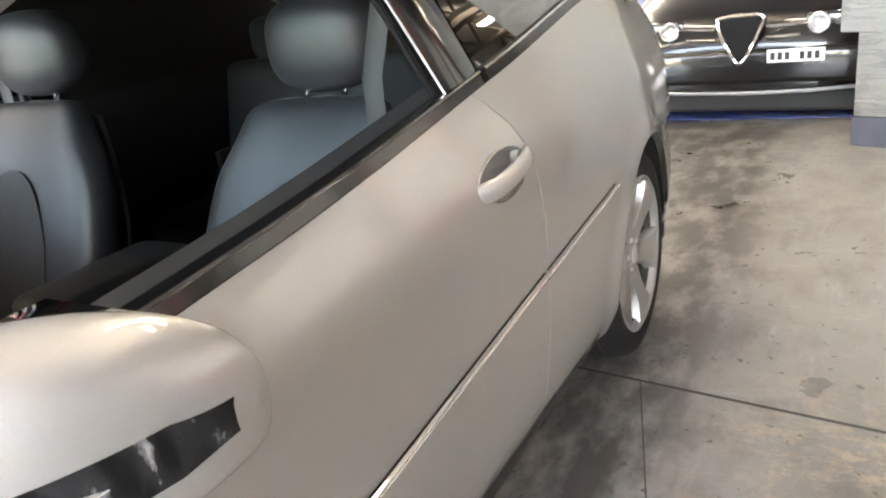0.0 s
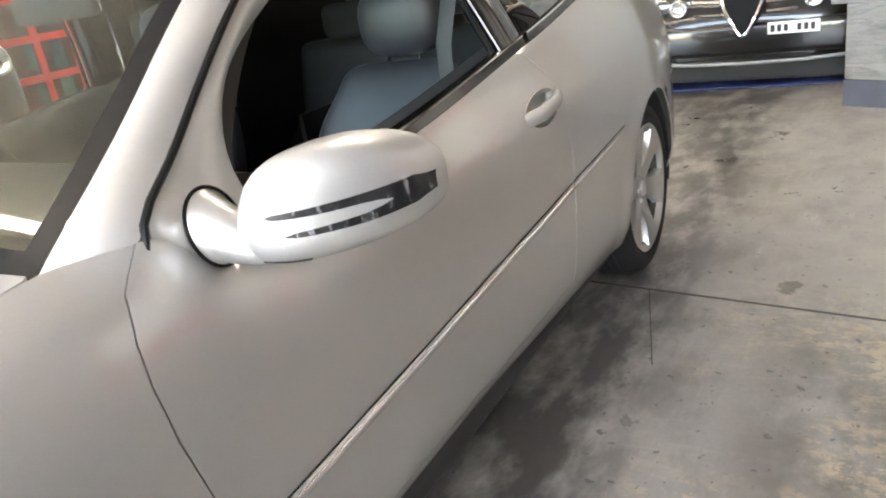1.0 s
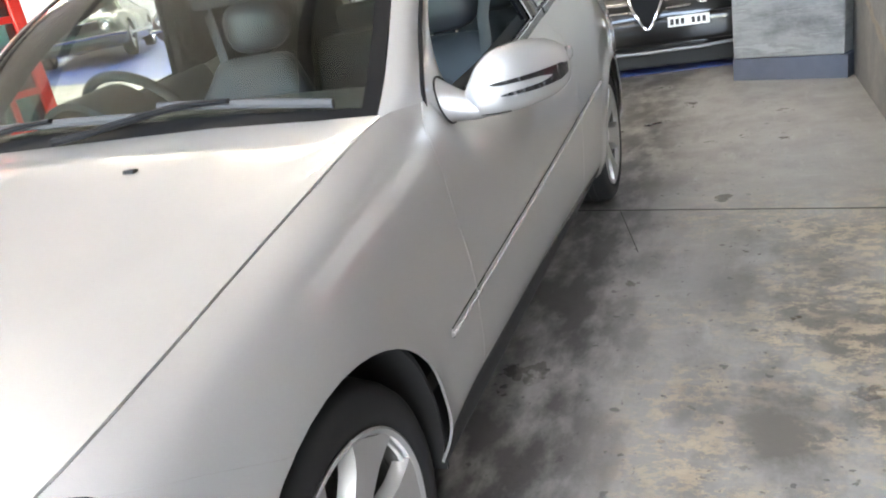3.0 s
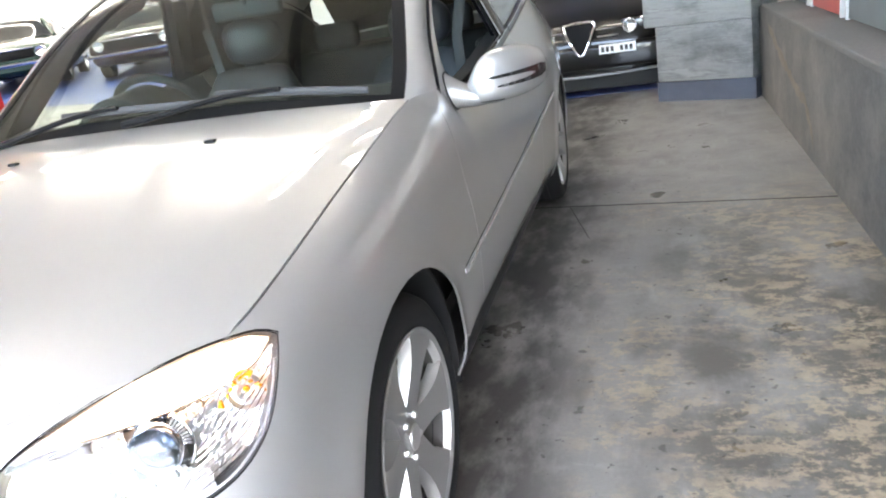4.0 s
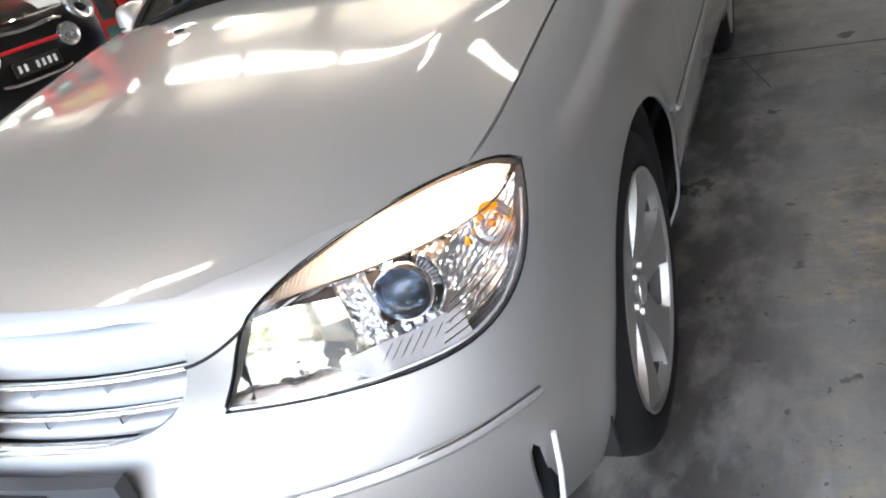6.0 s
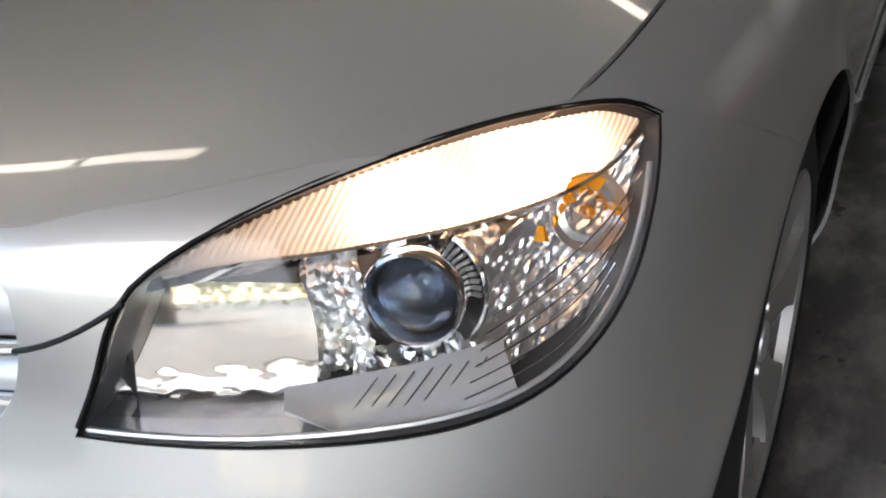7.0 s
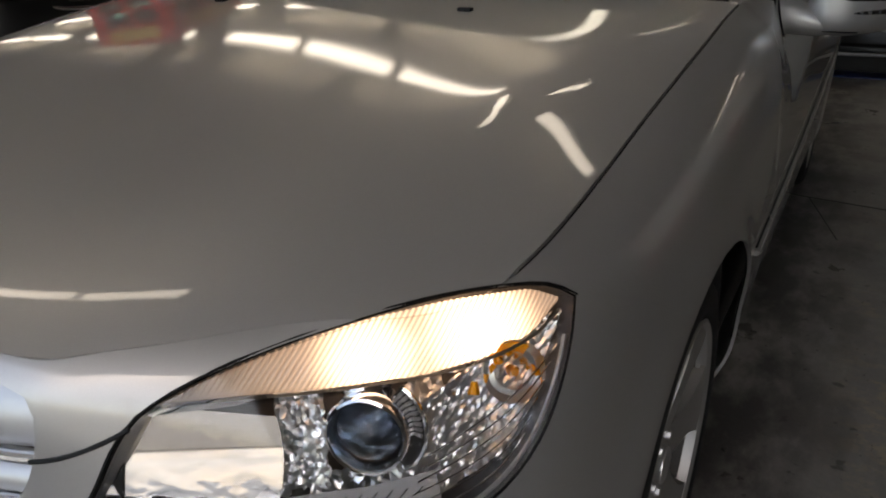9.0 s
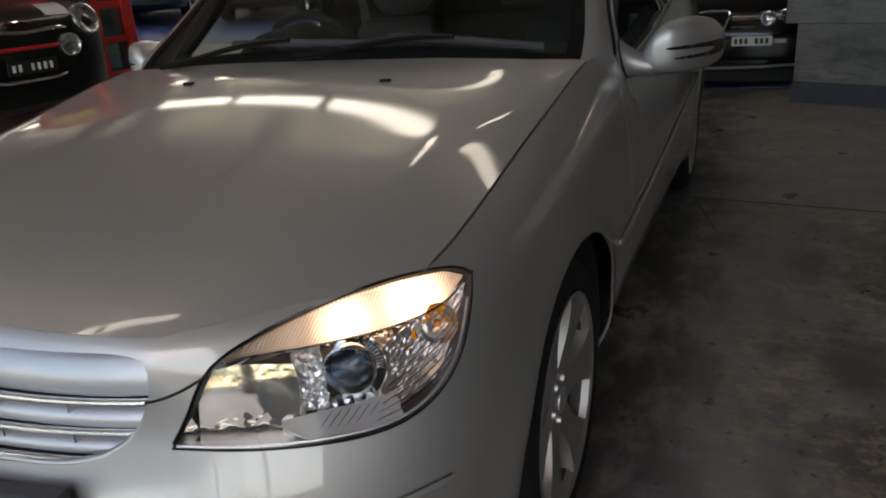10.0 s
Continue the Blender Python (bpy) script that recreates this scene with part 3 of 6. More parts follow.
def roof_truss(y, x0, x1):
    bm = tube([(x0, y, 4.75), (x1, y, 4.75)], .05, 6)
    tube([(x0, y, 5.3), (x1, y, 5.3)], .05, 6, bm=bm)
    n = int((x1 - x0) / .8)
    for i in range(n):
        xa, xb = x0 + (x1 - x0) * i / n, x0 + (x1 - x0) * (i + .5) / n
        tube([(xa, y, 4.75), (xb, y, 5.3)], .03, 6, bm=bm)
        tube([(xb, y, 5.3), (2 * xb - xa, y, 4.75)], .03, 6, bm=bm)
    tagged(part("roof_truss", bm, plain("truss_paint", (.05, .045, .04), .6), smooth=False), "dark steel lattice truss under the ceiling", "truss", kind="structure")


for y in (9.0, 11.6, 14.2, 16.8, 19.0):
    roof_truss(y, 3.4, 9.2)


def ceiling_light(x, y, lx, ly, turn=-11):
    t = thing("ceiling_light", "long white ceiling light panel, switched on", "ceiling light", pose(x, y, 5.0, 0, 0, turn), "rows of ceiling lights")
    part("frame", boxed((-lx / 2 - .03, -.05, .016), (lx / 2 + .03, .05, .07), .01), plain("lamp_frame", (.7, .7, .7), .5), t, smooth=False)
    part("diffuser", boxed((-lx / 2, -ly / 2, 0), (lx / 2, ly / 2, .01)), TUBE, t, "glowing white diffuser", smooth=False)
    for s in (-.35, .35):
        part("hanger", tube([(s * lx, 0, .07), (s * lx, 0, .4)], .004, 6), SATIN, t)
    return t


for y0, w in ((7.35, .27), (9.15, .34), (10.65, .2), (13.2, .42), (16.0, .42)):
    for x in (-3.9, -6.05, -8.2, -11.3, -13.45, -16.5, -18.7):
        ceiling_light(x, y0 - .195 * (x + 3), 1.95, w)
for x in (-1.3, -3.1, -4.9, -6.7, -10.0):
    ceiling_light(x, -.45, 1.6, .2, 0)
ceiling_light(-1.55, 5.2, 3.4, .16, -58)
ceiling_light(-.15, 5.1, .7, .2)
ceiling_light(.8, 4.0, .9, .2)
# two unseen lights, added to brighten the ceiling that the rear side glass mirrors
for x, y in ((6.9, 13.5), (6.9, 16.5)):
    ceiling_light(x, y, 1.6, .3, 0)

# outside: forecourt, kerb, a white building and greenery, which the lamp's reflector mirrors
yard = part("ground", boxed((-90, -120, -.25), (90, Y_OPEN - .25, -.02)), ASPHALT, smooth=False)
tagged(yard, "grey asphalt forecourt outside the roller door", "ground", kind="structure")

# ---- the silver coupe ----
car = thing("car", "silver-beige three-door coupe with open side window and lit headlamp", "car", pose(0, 0, 0))
VS = np.linspace(0, 1, 40)
U_K, U_R = plan_at_y(.555), plan_at_y(3.2)
_us = np.r_[np.linspace(0, plan_at_y(-.2), 110), np.linspace(plan_at_y(-.2), U_R, 190)[1:], np.linspace(U_R, U_END, 40)[1:]]
_B = body_points(_us, VS)
_B[0, :, 0] = 0
_B[-1, :, 0] = 0
OUT = np.stack([_B[:, :, 0] * 1.0, (_B[:, :, 1] - 1.2) * .4, np.full(_B.shape[:2], .05)], 2)


def side_shell():
    bm = shell(_B, .006, OUT)
    for v in bm.verts:
        if abs(v.co.x) < .004:
            v.co.x = 0
    return bm


def span(y0, y1, z0=-.1, z1=2.0):
    return [(y0, z0), (y1, z0), (y1, z1), (y0, z1)]


DOOR = [(.655, 1.2), (.640, .945), (.598, .90), (.578, .85), (.572, .80), (.578, .72), (.60, .60), (.615, .45), (.62, .335), (1.2, .335), (1.86, .335),
        (1.88, .45), (1.90, .62), (1.912, .78), (1.905, .84), (1.87, .90), (1.81, .955), (1.74, 1.0), (1.70, 1.2)]
g = .0026
gs = .0005
# bumper seam: from the lamp's outer corner down and back to the wheel arch
SEAM = [(-.335, .742), (-.25, .705), (-.118, .636)]
BUMPER = [(-1.2, .05), (-.325, .05), (-.29, .24), (-.15, .30), (-.125, .60)] + [(-.118 - gs, .636)] + [(y - gs * .2, z - gs * .4) for y, z in SEAM[::-1][1:]] + [(-.335, .80), (-.36, .9), (-1.2, .9)]
FENDER = [(-.335, .80)] + [(y + gs * .2, z + gs * .4) for y, z in SEAM] + [(-.105, .60), (-.10, .10), (.45, .10), (.62 - g, .2)] + [(y - g, z) for y, z in DOOR[8:0:-1]] + [(.655 - g, 1.2), (-.335, 1.2)]
QUARTER = [(.62, .10), (2.2, .10), (3.8, .10), (3.8, 1.3), (1.70 + g, 1.2)] + [(y + g, z) for y, z in DOOR[-2:10:-1]] + [(1.86 + g, .335 - g), (.62, .335 - g)]

# headlamp: local axes across, up and out of its face
LO = Vector((.60, -.53, .66))
LN = Vector((.62, -.70, .35)).normalized()
LX = Vector((0, 0, 1)).cross(LN).normalized()
LY = LN.cross(LX)
_lt = curve_through([(.239, .088), (.222, .098), (.178, .105), (.10, .102), (.02, .090), (-.07, .071), (-.14, .047), (-.163, .034), (-.176, .022)], 26)
_li = curve_through([(-.176, .022), (-.186, .008), (-.203, -.022), (-.236, -.069)], 12)
_lb = curve_through([(-.236, -.069), (-.147, -.089), (-.06, -.102), (.02, -.107), (.09, -.098), (.145, -.071), (.182, -.034), (.210, .015), (.230, .062), (.239, .088)], 34)
LAMP = [tuple(p) for p in np.r_[_lt[:-1], _li[:-1], _lb[:-1]]]


def lamp_prism(k, lo=-.14, hi=.10):
    loop = []
    c = np.array((.02, 0))
    for p in LAMP:
        q = np.array(p)
        d = q - c
        q = q + d / np.linalg.norm(d) * k
        loop.append(q)
    bm = bmesh.new()
    a = [bm.verts.new(LO + LX * p[0] + LY * p[1] + LN * lo) for p in loop]
    b = [bm.verts.new(LO + LX * p[0] + LY * p[1] + LN * hi) for p in loop]
    n = len(a)
    bm.faces.new(a)
    bm.faces.new(b[::-1])
    for i in range(n):
        bm.faces.new((a[i], b[i], b[(i + 1) % n], a[(i + 1) % n]))
    bmesh.ops.recalc_face_normals(bm, faces=bm.faces)
    return bm


GRILLE = [(0, .740)] + [tuple(p) for p in curve_through([(.30, .736), (.385, .731), (.412, .720), (.417, .69), (.402, .645), (.375, .605), (.335, .581), (.2, .566)], 24)] + [(0, .559)]
INTAKE = [(0, .435), (.30, .435), (.44, .428), (.505, .40), (.575, .352), (.50, .346), (.3, .342), (0, .342)]


def whole(half):
    """An outline's right half with its mirror image."""
    return half + [(-x, z) for x, z in half[::-1] if x > 0]


def both(name, bm, mat, parent, label=""):
    a = part(name, mirrored(bm), mat, parent, label)
    b = part(name, bm, mat, parent, label)
    return b, a


# hood
_hx, _hy = np.linspace(-.80, .80, 220), np.linspace(-.84, .66, 200)
_HX, _HY = np.meshgrid(_hx, _hy, indexing="ij")
_HP = np.stack([_HX, _HY, hood_z(_HX, _HY)], 2)
edge = body_points(np.linspace(0, U_K, 60), [1.0])[:, 0, :2]
edge[0, 0] = 0
half = [(max(0, x - (.0045 if y > -.36 else .0006)), y + (.0006 if y < -.5 else 0)) for x, y in edge if y < .535]
rear = [(.735, .532), (.60, .515), (.40, .512), (.2, .522), (0, .53)]
loop = half + rear
loop = loop + [(-x, y) for x, y in loop[::-1] if x > .001]
hood_bm = carve(shell(_HP, .005, np.broadcast_to([0, 0, 1.0], _HP.shape)), prism(loop, "z", .3, 1.4), "INTERSECT")
for cut_ in (lamp_prism(.0022), mirrored(lamp_prism(.0022))):
    hood_bm = carve(hood_bm, cut_)
hood = part("hood", hood_bm, SILVER, car, "glossy silver hood with soft crease lines", sharp=50)
for sx in (.30, -.30):
    z = float(hood_z(sx, np.array(.30)))
    part("washer_jet", boxed((sx - .014, .292, z - .004), (sx + .014, .308, z + .006), .003), BLACK_TRIM, hood, "small black washer jet")

# dark gap between hood and fender
gap = [(x - .002, y, float(hood_z(x, np.array(y))) - .0055) for x, y in edge if -.36 < y < .53]
part("hood_gap", tube(gap, .0035, 6), BLACK_TRIM, hood, "dark gap along the hood's side")
part("hood_gap", tube([(-x, y, z) for x, y, z in gap], .0035, 6), BLACK_TRIM, hood, "dark gap along the hood's side")

# front bumper with its openings
bump = carve(side_shell(), prism(BUMPER, "x", -.5, 1.4), "INTERSECT")
bump = carve(bump, prism(circle(.022, .318, .347), "x", .3, 1.4))
bump = carve(bump, lamp_prism(.0014))
bump = carve(bump, prism(whole(GRILLE), "y", -1.2, -.45))
bump = carve(bump, prism(whole(INTAKE), "y", -1.2, -.45))
bump = carve(bump, prism([(.722, .275), (.732, .273), (.742, .30), (.745, .39), (.741, .402), (.734, .385)], "y", -.9, -.45))
bump = carve(bump, prism([(.630 + .054 * math.cos(a), .352 + .031 * math.sin(a)) for a in np.linspace(0, 2 * math.pi, 28)[:-1]], "y", -.9, -.45))
bmesh.ops.delete(bump, geom=[f for f in bump.faces if all(abs(v.co.x) < 1e-4 for v in f.verts)], context="FACES_ONLY")
full = joined(mirrored(bump), bump, 2e-4)
bumper = part("front_bumper", full, SILVER, car, "silver front bumper")

# filled seam between bumper and fender
def side_x(y, z):
    c = _B[40:160].reshape(-1, 3)
    d = (c[:, 1] - y) ** 2 + (c[:, 2] - z) ** 2
    i = np.argsort(d)[:4]
    w = 1 / (d[i] + 1e-7)
    return float((c[i, 0] * w).sum() / w.sum())


for s in (1, -1):
    pts = curve_through([(y, z) for y, z in SEAM], 14)
    part("seam_filler", tube([(s * (side_x(y, z) - .0048), y, z) for y, z in pts], .004, 8), SILVER, bumper)

# fenders, doors, rear quarters
fen = carve(side_shell(), prism(FENDER, "x", .3, 1.4), "INTERSECT")
fen = carve(fen, prism(circle(.022, .318, .347), "x", .3, 1.4))
fen = carve(fen, lamp_prism(.0014))
fender, fender_r = both("front_fender", fen, SILVER, car)
dr = carve(side_shell(), prism(DOOR, "x", .3, 1.4), "INTERSECT")
dr = carve(dr, prism([(1.785 + .092 * math.cos(a), .830 + .042 * math.sin(a)) for a in np.linspace(0, 2 * math.pi, 32)[:-1]], "x", .7, 1.0))
door, door_r = both("door", dr, SILVER, car)
qu = carve(side_shell(), prism(QUARTER, "x", -.5, 1.4), "INTERSECT")
qu = carve(qu, prism(circle(2.725, .318, .350), "x", .3, 1.4))
quarter, quarter_r = both("rear_quarter_panel", qu, SILVER, car)


def surf(y, z):
    """The body side's x at (y, z)."""
    c = _B[100:300].reshape(-1, 3)
    d = (c[:, 1] - y) ** 2 + (c[:, 2] - z) ** 2
    i = np.argsort(d)[:4]
    w = 1 / (d[i] + 1e-7)
    return float((c[i, 0] * w).sum() / w.sum())


# rub strips along the doors and at the bumper's corners
def rub_strip(y0, y1, z0, z1, n, parent, name="rub_strip"):
    ys = np.linspace(y0, y1, n)
    pts = []
    for y in ys:
        z = z0 + (z1 - z0) * (y - y0) / (y1 - y0)
        pts.append((surf(y, z) + .002, y, z))
    pts = [tuple(p) for p in curve_through([pts[0], pts[4], pts[9], pts[13]], n)]
    r = [.0095] * n
    r[0] = r[-1] = .006
    bm = tube(pts, r, 10, 1.0, up=(1, 0, 0))
    cr = tube([(x + .0075, y, z + .0062) for x, y, z in pts], .0018, 6)
    return bm, cr


for y0, y1, z0, z1, par in ((.435, .60, .512, .522, (fender, fender_r)), (.606, 1.872, .523, .60, (door, door_r)), (1.885, 2.36, .601, .628, (quarter, quarter_r))):
    bm, cr = rub_strip(y0, y1, z0, z1, 14, None)
    part("rub_strip", mirrored(bm), SILVER, par[1])
    s = part("rub_strip", bm, SILVER, par[0], "silver rub strip")
    part("chrome_line", mirrored(cr), LIP_CHROME, par[1])
    part("chrome_line", cr, LIP_CHROME, par[0], "thin chrome line on the strip")
    for dz in (.0105, -.0098):
        dk = tube([(surf(y, z0 + (z1 - z0) * (y - y0) / (y1 - y0)) + .0015, y, z0 + dz + (z1 - z0) * (y - y0) / (y1 - y0)) for y in np.linspace(y0 + .004, y1 - .002, 14)], .0017, 6)
        part("strip_gap", mirrored(dk), BLACK_TRIM, par[1])
        part("strip_gap", dk, BLACK_TRIM, par[0], "dark gap beside the rub strip")
for s in (1, -1):
    us = np.linspace(.50, plan_at_y(-.490), 16)
    pts = []
    for u in us:
        q = body_points(u, np.linspace(.2, .8, 60))[0]
        i = np.argmin(abs(q[:, 2] - (.470 if s else 0)))
        pts.append((s * (q[i, 0] + .0), q[i, 1] - .001, q[i, 2]))
    pts = [tuple(p) for p in curve_through([pts[0], pts[5], pts[10], pts[15]], 16)]
    r = [.005] + [.009] * 14 + [.006]
    part("bumper_strip", tube(pts, r, 10), SILVER, bumper, "silver bumper strip with a chrome edge")
    part("chrome_line", tube([(x, y - .006, z + .009) for x, y, z in pts], .003, 6), CHROME, bumper)
    # side slot with its dark insert and bright blade
    part("slot_insert", boxed((s * .733 - .012, -.500, .272), (s * .733 + .012, -.45, .404), .003), BLACK_TRIM, bumper, smooth=False)
    part("slot_blade", tube([(s * .755, -.507, .275), (s * .762, -.503, .34), (s * .764, -.500, .405)], .0042, 8), WHITE_BLADE, bumper, "bright blade beside the slot")
    # fog lamp
    m = Matrix.Translation((s * .630, -.620, .352)) @ pose(0, 0, 0, 90, 0, s * 36) @ Matrix.Diagonal((1.38, .66, 1, 1))
    fog = part("fog_lamp", lathe([(0, .012), (.018, .011), (.034, .006), (.041, -.002), (.041, -.03)], 28, m), LAMP_GLASS, bumper, "oval clear fog lamp")
    part("fog_reflector", lathe([(0, -.04), (.02, -.03), (.040, -.006), (.046, .004), (.050, .001), (.050, -.004)], 28, m), FOG_PALE, bumper)

# grille: three broad silver slats with chrome lips, and the ring emblem
_F = _B[:90].reshape(-1, 3)
_F = _F[_F[:, 2] > .5]


def front_y(x, z):
    """The y of the nose's skin."""
    d = (_F[:, 0] - abs(x)) ** 2 + (_F[:, 2] - z) ** 2
    i = np.argsort(d)[:4]
    w = 1 / (d[i] + 1e-7)
    return float((_F[i, 1] * w).sum() / w.sum())


P = np.stack([np.stack([(x, front_y(x, z) + .045, z) for z in np.linspace(.54, .76, 14)]) for x in np.linspace(-.44, .44, 41)])
grille = part("grille", shell(P, .01, np.array([0, -1.0, 0])), DARK_VOID, car, "dark grille behind broad silver slats", sharp=60)
for z0, z1, xa, xr in ((.719, .664, .0, .411), (.648, .616, .02, .402), (.600, .574, .02, .352)):
    for s in (1, -1):
        xs = np.linspace(xa, xr, 18)
        k = np.linspace(0, 1, 9)
        P = np.stack([np.stack([np.full(9, s * x), front_y(x, z0) + .036 - .008 * np.sin(math.pi * k) - .022 * k, z0 + (z1 - z0) * k], 1) for x in xs])
        sl = part("grille_slat", shell(P, .006, np.array([0, -1.0, .2])), SLAT, grille, "broad satin silver grille slat", sharp=60)
        part("chrome_lip", tube([(s * x, front_y(x, z1) + .010, z1 - .005) for x in xs], .0055, 10), LIP_CHROME, sl, "chrome lip under the slat")
        for x in (.17, .29):
            part("slat_pin", boxed((s * x - .0015, front_y(x, z1) + .004, z1 - .020), (s * x + .0015, front_y(x, z1) + .02, z1 - .006)), CHROME, sl, smooth=False)
em = Matrix.Translation((0, -.778, .645)) @ pose(0, 0, 0, 90)
ring = part("emblem_ring", lathe([(.078, .006), (.083, .012), (.089, .008), (.089, -.004), (.078, -.004), (.078, .006)], 48, em), CHROME, grille, "large round chrome emblem ring")
part("emblem_backing", lathe([(0, -.012), (.078, -.012), (.078, -.016), (0, -.016)], 40, em), BLACK_GLOSS, ring)
for a in (90, 210, 330):
    c, s = math.cos(radians(a)), math.sin(radians(a))
    bm = bmesh.new()
    tip, l, r2, top, lo = (c * .080, s * .080, 0), (-s * .011, c * .011, 0), (s * .011, -c * .011, 0), (0, 0, .010), (0, 0, -.004)
    vs = [bm.verts.new(p) for p in (tip, l, r2, top, lo)]
    for q in ((0, 1, 3), (0, 3, 2), (0, 4, 1), (0, 2, 4), (1, 4, 2, 3)):
        bm.faces.new([vs[i] for i in q])
    bmesh.ops.transform(bm, matrix=em, verts=bm.verts)
    part("emblem_ray", bm, CHROME, ring, smooth=False)
part("hood_badge", lathe([(0, .004), (.022, .003), (.026, .001), (.027, -.004), (0, -.004)], 32, Matrix.Translation((0, -.675, float(hood_z(0, np.array(-.675))) + .003)) @ pose(0, 0, 0, 18)), [BLACK_GLOSS], hood, "small round dark badge on the hood's nose")

# the gap between hood and bumper beside the grille
for s in (1, -1):
    pts = [(s * x, front_y(x, z) - .0012, z) for x, z in ((.408, .664), (.425, .667), (.445, .673), (.468, .684), (.481, .692))]
    part("hood_gap", tube(curve_through(pts, 8), .0022, 6), BLACK_TRIM, hood, "dark gap between hood and bumper")

# raised surround of the grille
_gr = [(x * 1.005, .65 + (z - .65) * 1.02) for x, z in whole(GRILLE)]
part("grille_surround", tube([(x, front_y(x, z) + .009, z) for x, z in _gr], .007, 12, closed=True, up=(0, 1, 0)), SILVER, hood, "raised silver surround of the grille", sharp=60)

# lower intake mesh
bm = bmesh.new()
for i in range(-30, 31):
    for d in (1, -1):
        x0 = i * .022
        pts = []
        for k in range(5):
            z = .335 + .105 * k / 4
            x = x0 + d * .10 * (k / 4 - .5)
            if abs(x) < .57:
                pts.append((x, -.772 + .14 * (abs(x) / .5) ** 2, z))
        if len(pts) > 1:
            tube(pts, .0022, 4, bm=bm)
part("intake_mesh", bm, BLACK_TRIM, bumper, "black diamond mesh in the lower intake")
part("intake_backing", boxed((-.58, -.60, .30), (.58, -.58, .46)), DARK_VOID, bumper, smooth=False)

# number plate in a grey holder, its characters as plain bars
def nose(x):
    """The bumper's y at the plate's height."""
    return float(np.interp(abs(x), _B[:90, 20, 0], _B[:90, 20, 1]))


def bent(x0, x1, z0, z1, out, thick, n=13):
    """A plate across the bumper that follows its curve."""
    P = np.array([[(x, nose(x) - out, z) for z in np.linspace(z0, z1, 4)] for x in np.linspace(x0, x1, n)])
    return shell(P, thick, np.array([0, -1.0, 0]))


plate = part("plate_holder", bent(-.312, .312, .436, .556, .020, .024, 25), plain("holder_grey", (.05, .052, .058), .5), bumper, "dark grey plate holder", sharp=40)
pl = part("number_plate", bent(-.205, .205, .440, .548, .026, .005, 17), PLATE_BLACK, plate, "black plate with orange characters", sharp=40)
for x, w in ((-.17, .034), (-.125, .034), (-.08, .034), (-.03, .012), (.03, .014), (.085, .040), (.145, .040)):
    part("plate_character", bent(x - w / 2, x + w / 2, .460, .526, .028, .0015, 4), PLATE_ORANGE, pl, sharp=40)
part("plate_screw", lathe([(0, .003), (.006, .002), (.006, -.002)], 12, Matrix.Translation((.26, nose(.26) - .021, .53)) @ pose(0, 0, 0, 90)), SATIN, plate)

# ---- windscreen, pillars, roof ----
WS_EDGE = [(.712, .520, .905), (.714, .555, .935), (.692, .72, 1.05), (.652, .905, 1.18), (.605, 1.12, 1.305), (.575, 1.27, 1.372)]
WS_MID = [(0, .475, .948), (0, .50, .968), (0, .66, 1.09), (0, .83, 1.21), (0, 1.03, 1.33), (0, 1.17, 1.392)]
PIL_OUT = [(.768, .612, .900), (.782, .642, .942), (.762, .716, 1.003), (.735, .806, 1.062), (.704, .971, 1.186), (.660, 1.215, 1.309), (.606, 1.45, 1.362)]
_e, _m = curve_through(WS_EDGE, 30), curve_through(WS_MID, 30)


def screen_point(w, s, lift=0.0):
    i = np.interp(w, np.linspace(0, 1, 30), np.arange(30))
    e = np.array([np.interp(i, np.arange(30), _e[:, k]) for k in range(3)])
    m = np.array([np.interp(i, np.arange(30), _m[:, k]) for k in range(3)])
    p = m + (e - m) * abs(s) ** np.array([1, 2.2, 2.2])
    p[0] *= np.sign(s) if s else 0
    return p + lift * np.array([0, -.6, .8])


P = np.stack([np.stack([screen_point(w, s) for w in np.linspace(0, 1, 30)]) for s in np.linspace(-1, 1, 41)])
screen = part("windscreen", shell(P, .004, np.broadcast_to([0, -.6, .8], P.shape)), GLASS, car, "clear curved windscreen", sharp=60)
screen.visible_shadow = False
for s0, s1, w0, w1, nm in ((-1, 1, 0, .085, "screen_border"), (.95, 1, .085, 1, "screen_border"), (-1, -.95, .085, 1, "screen_border"), (-.95, .95, .94, 1, "screen_border")):
    P = np.stack([np.stack([screen_point(w, s, .0025) for w in np.linspace(w0, w1, 20)]) for s in np.linspace(s0, s1, 30)])
    part(nm, shell(P, .002, np.broadcast_to([0, -.6, .8], P.shape)), BLACK_TRIM, screen, "black border of the windscreen", sharp=60)
cowl = strip_between([[(-.735, .525, .925), (-.4, .50, .94), (0, .50, .955), (.4, .50, .94), (.735, .525, .925)], [(-.735, .62, .945), (-.4, .58, .985), (0, .57, .995), (.4, .58, .985), (.735, .62, .945)]], 30, 6, .01, np.array([0, 0, 1.0]))
part("cowl_panel", cowl, BLACK_TRIM, car, "black plastic cowl under the wipers")


def mid_curve(a, b, out, k):
    return [tuple((p + q) / 2 + np.array(out) * k) for p, q in zip(curve_through(a, 14), curve_through(b, 14))]


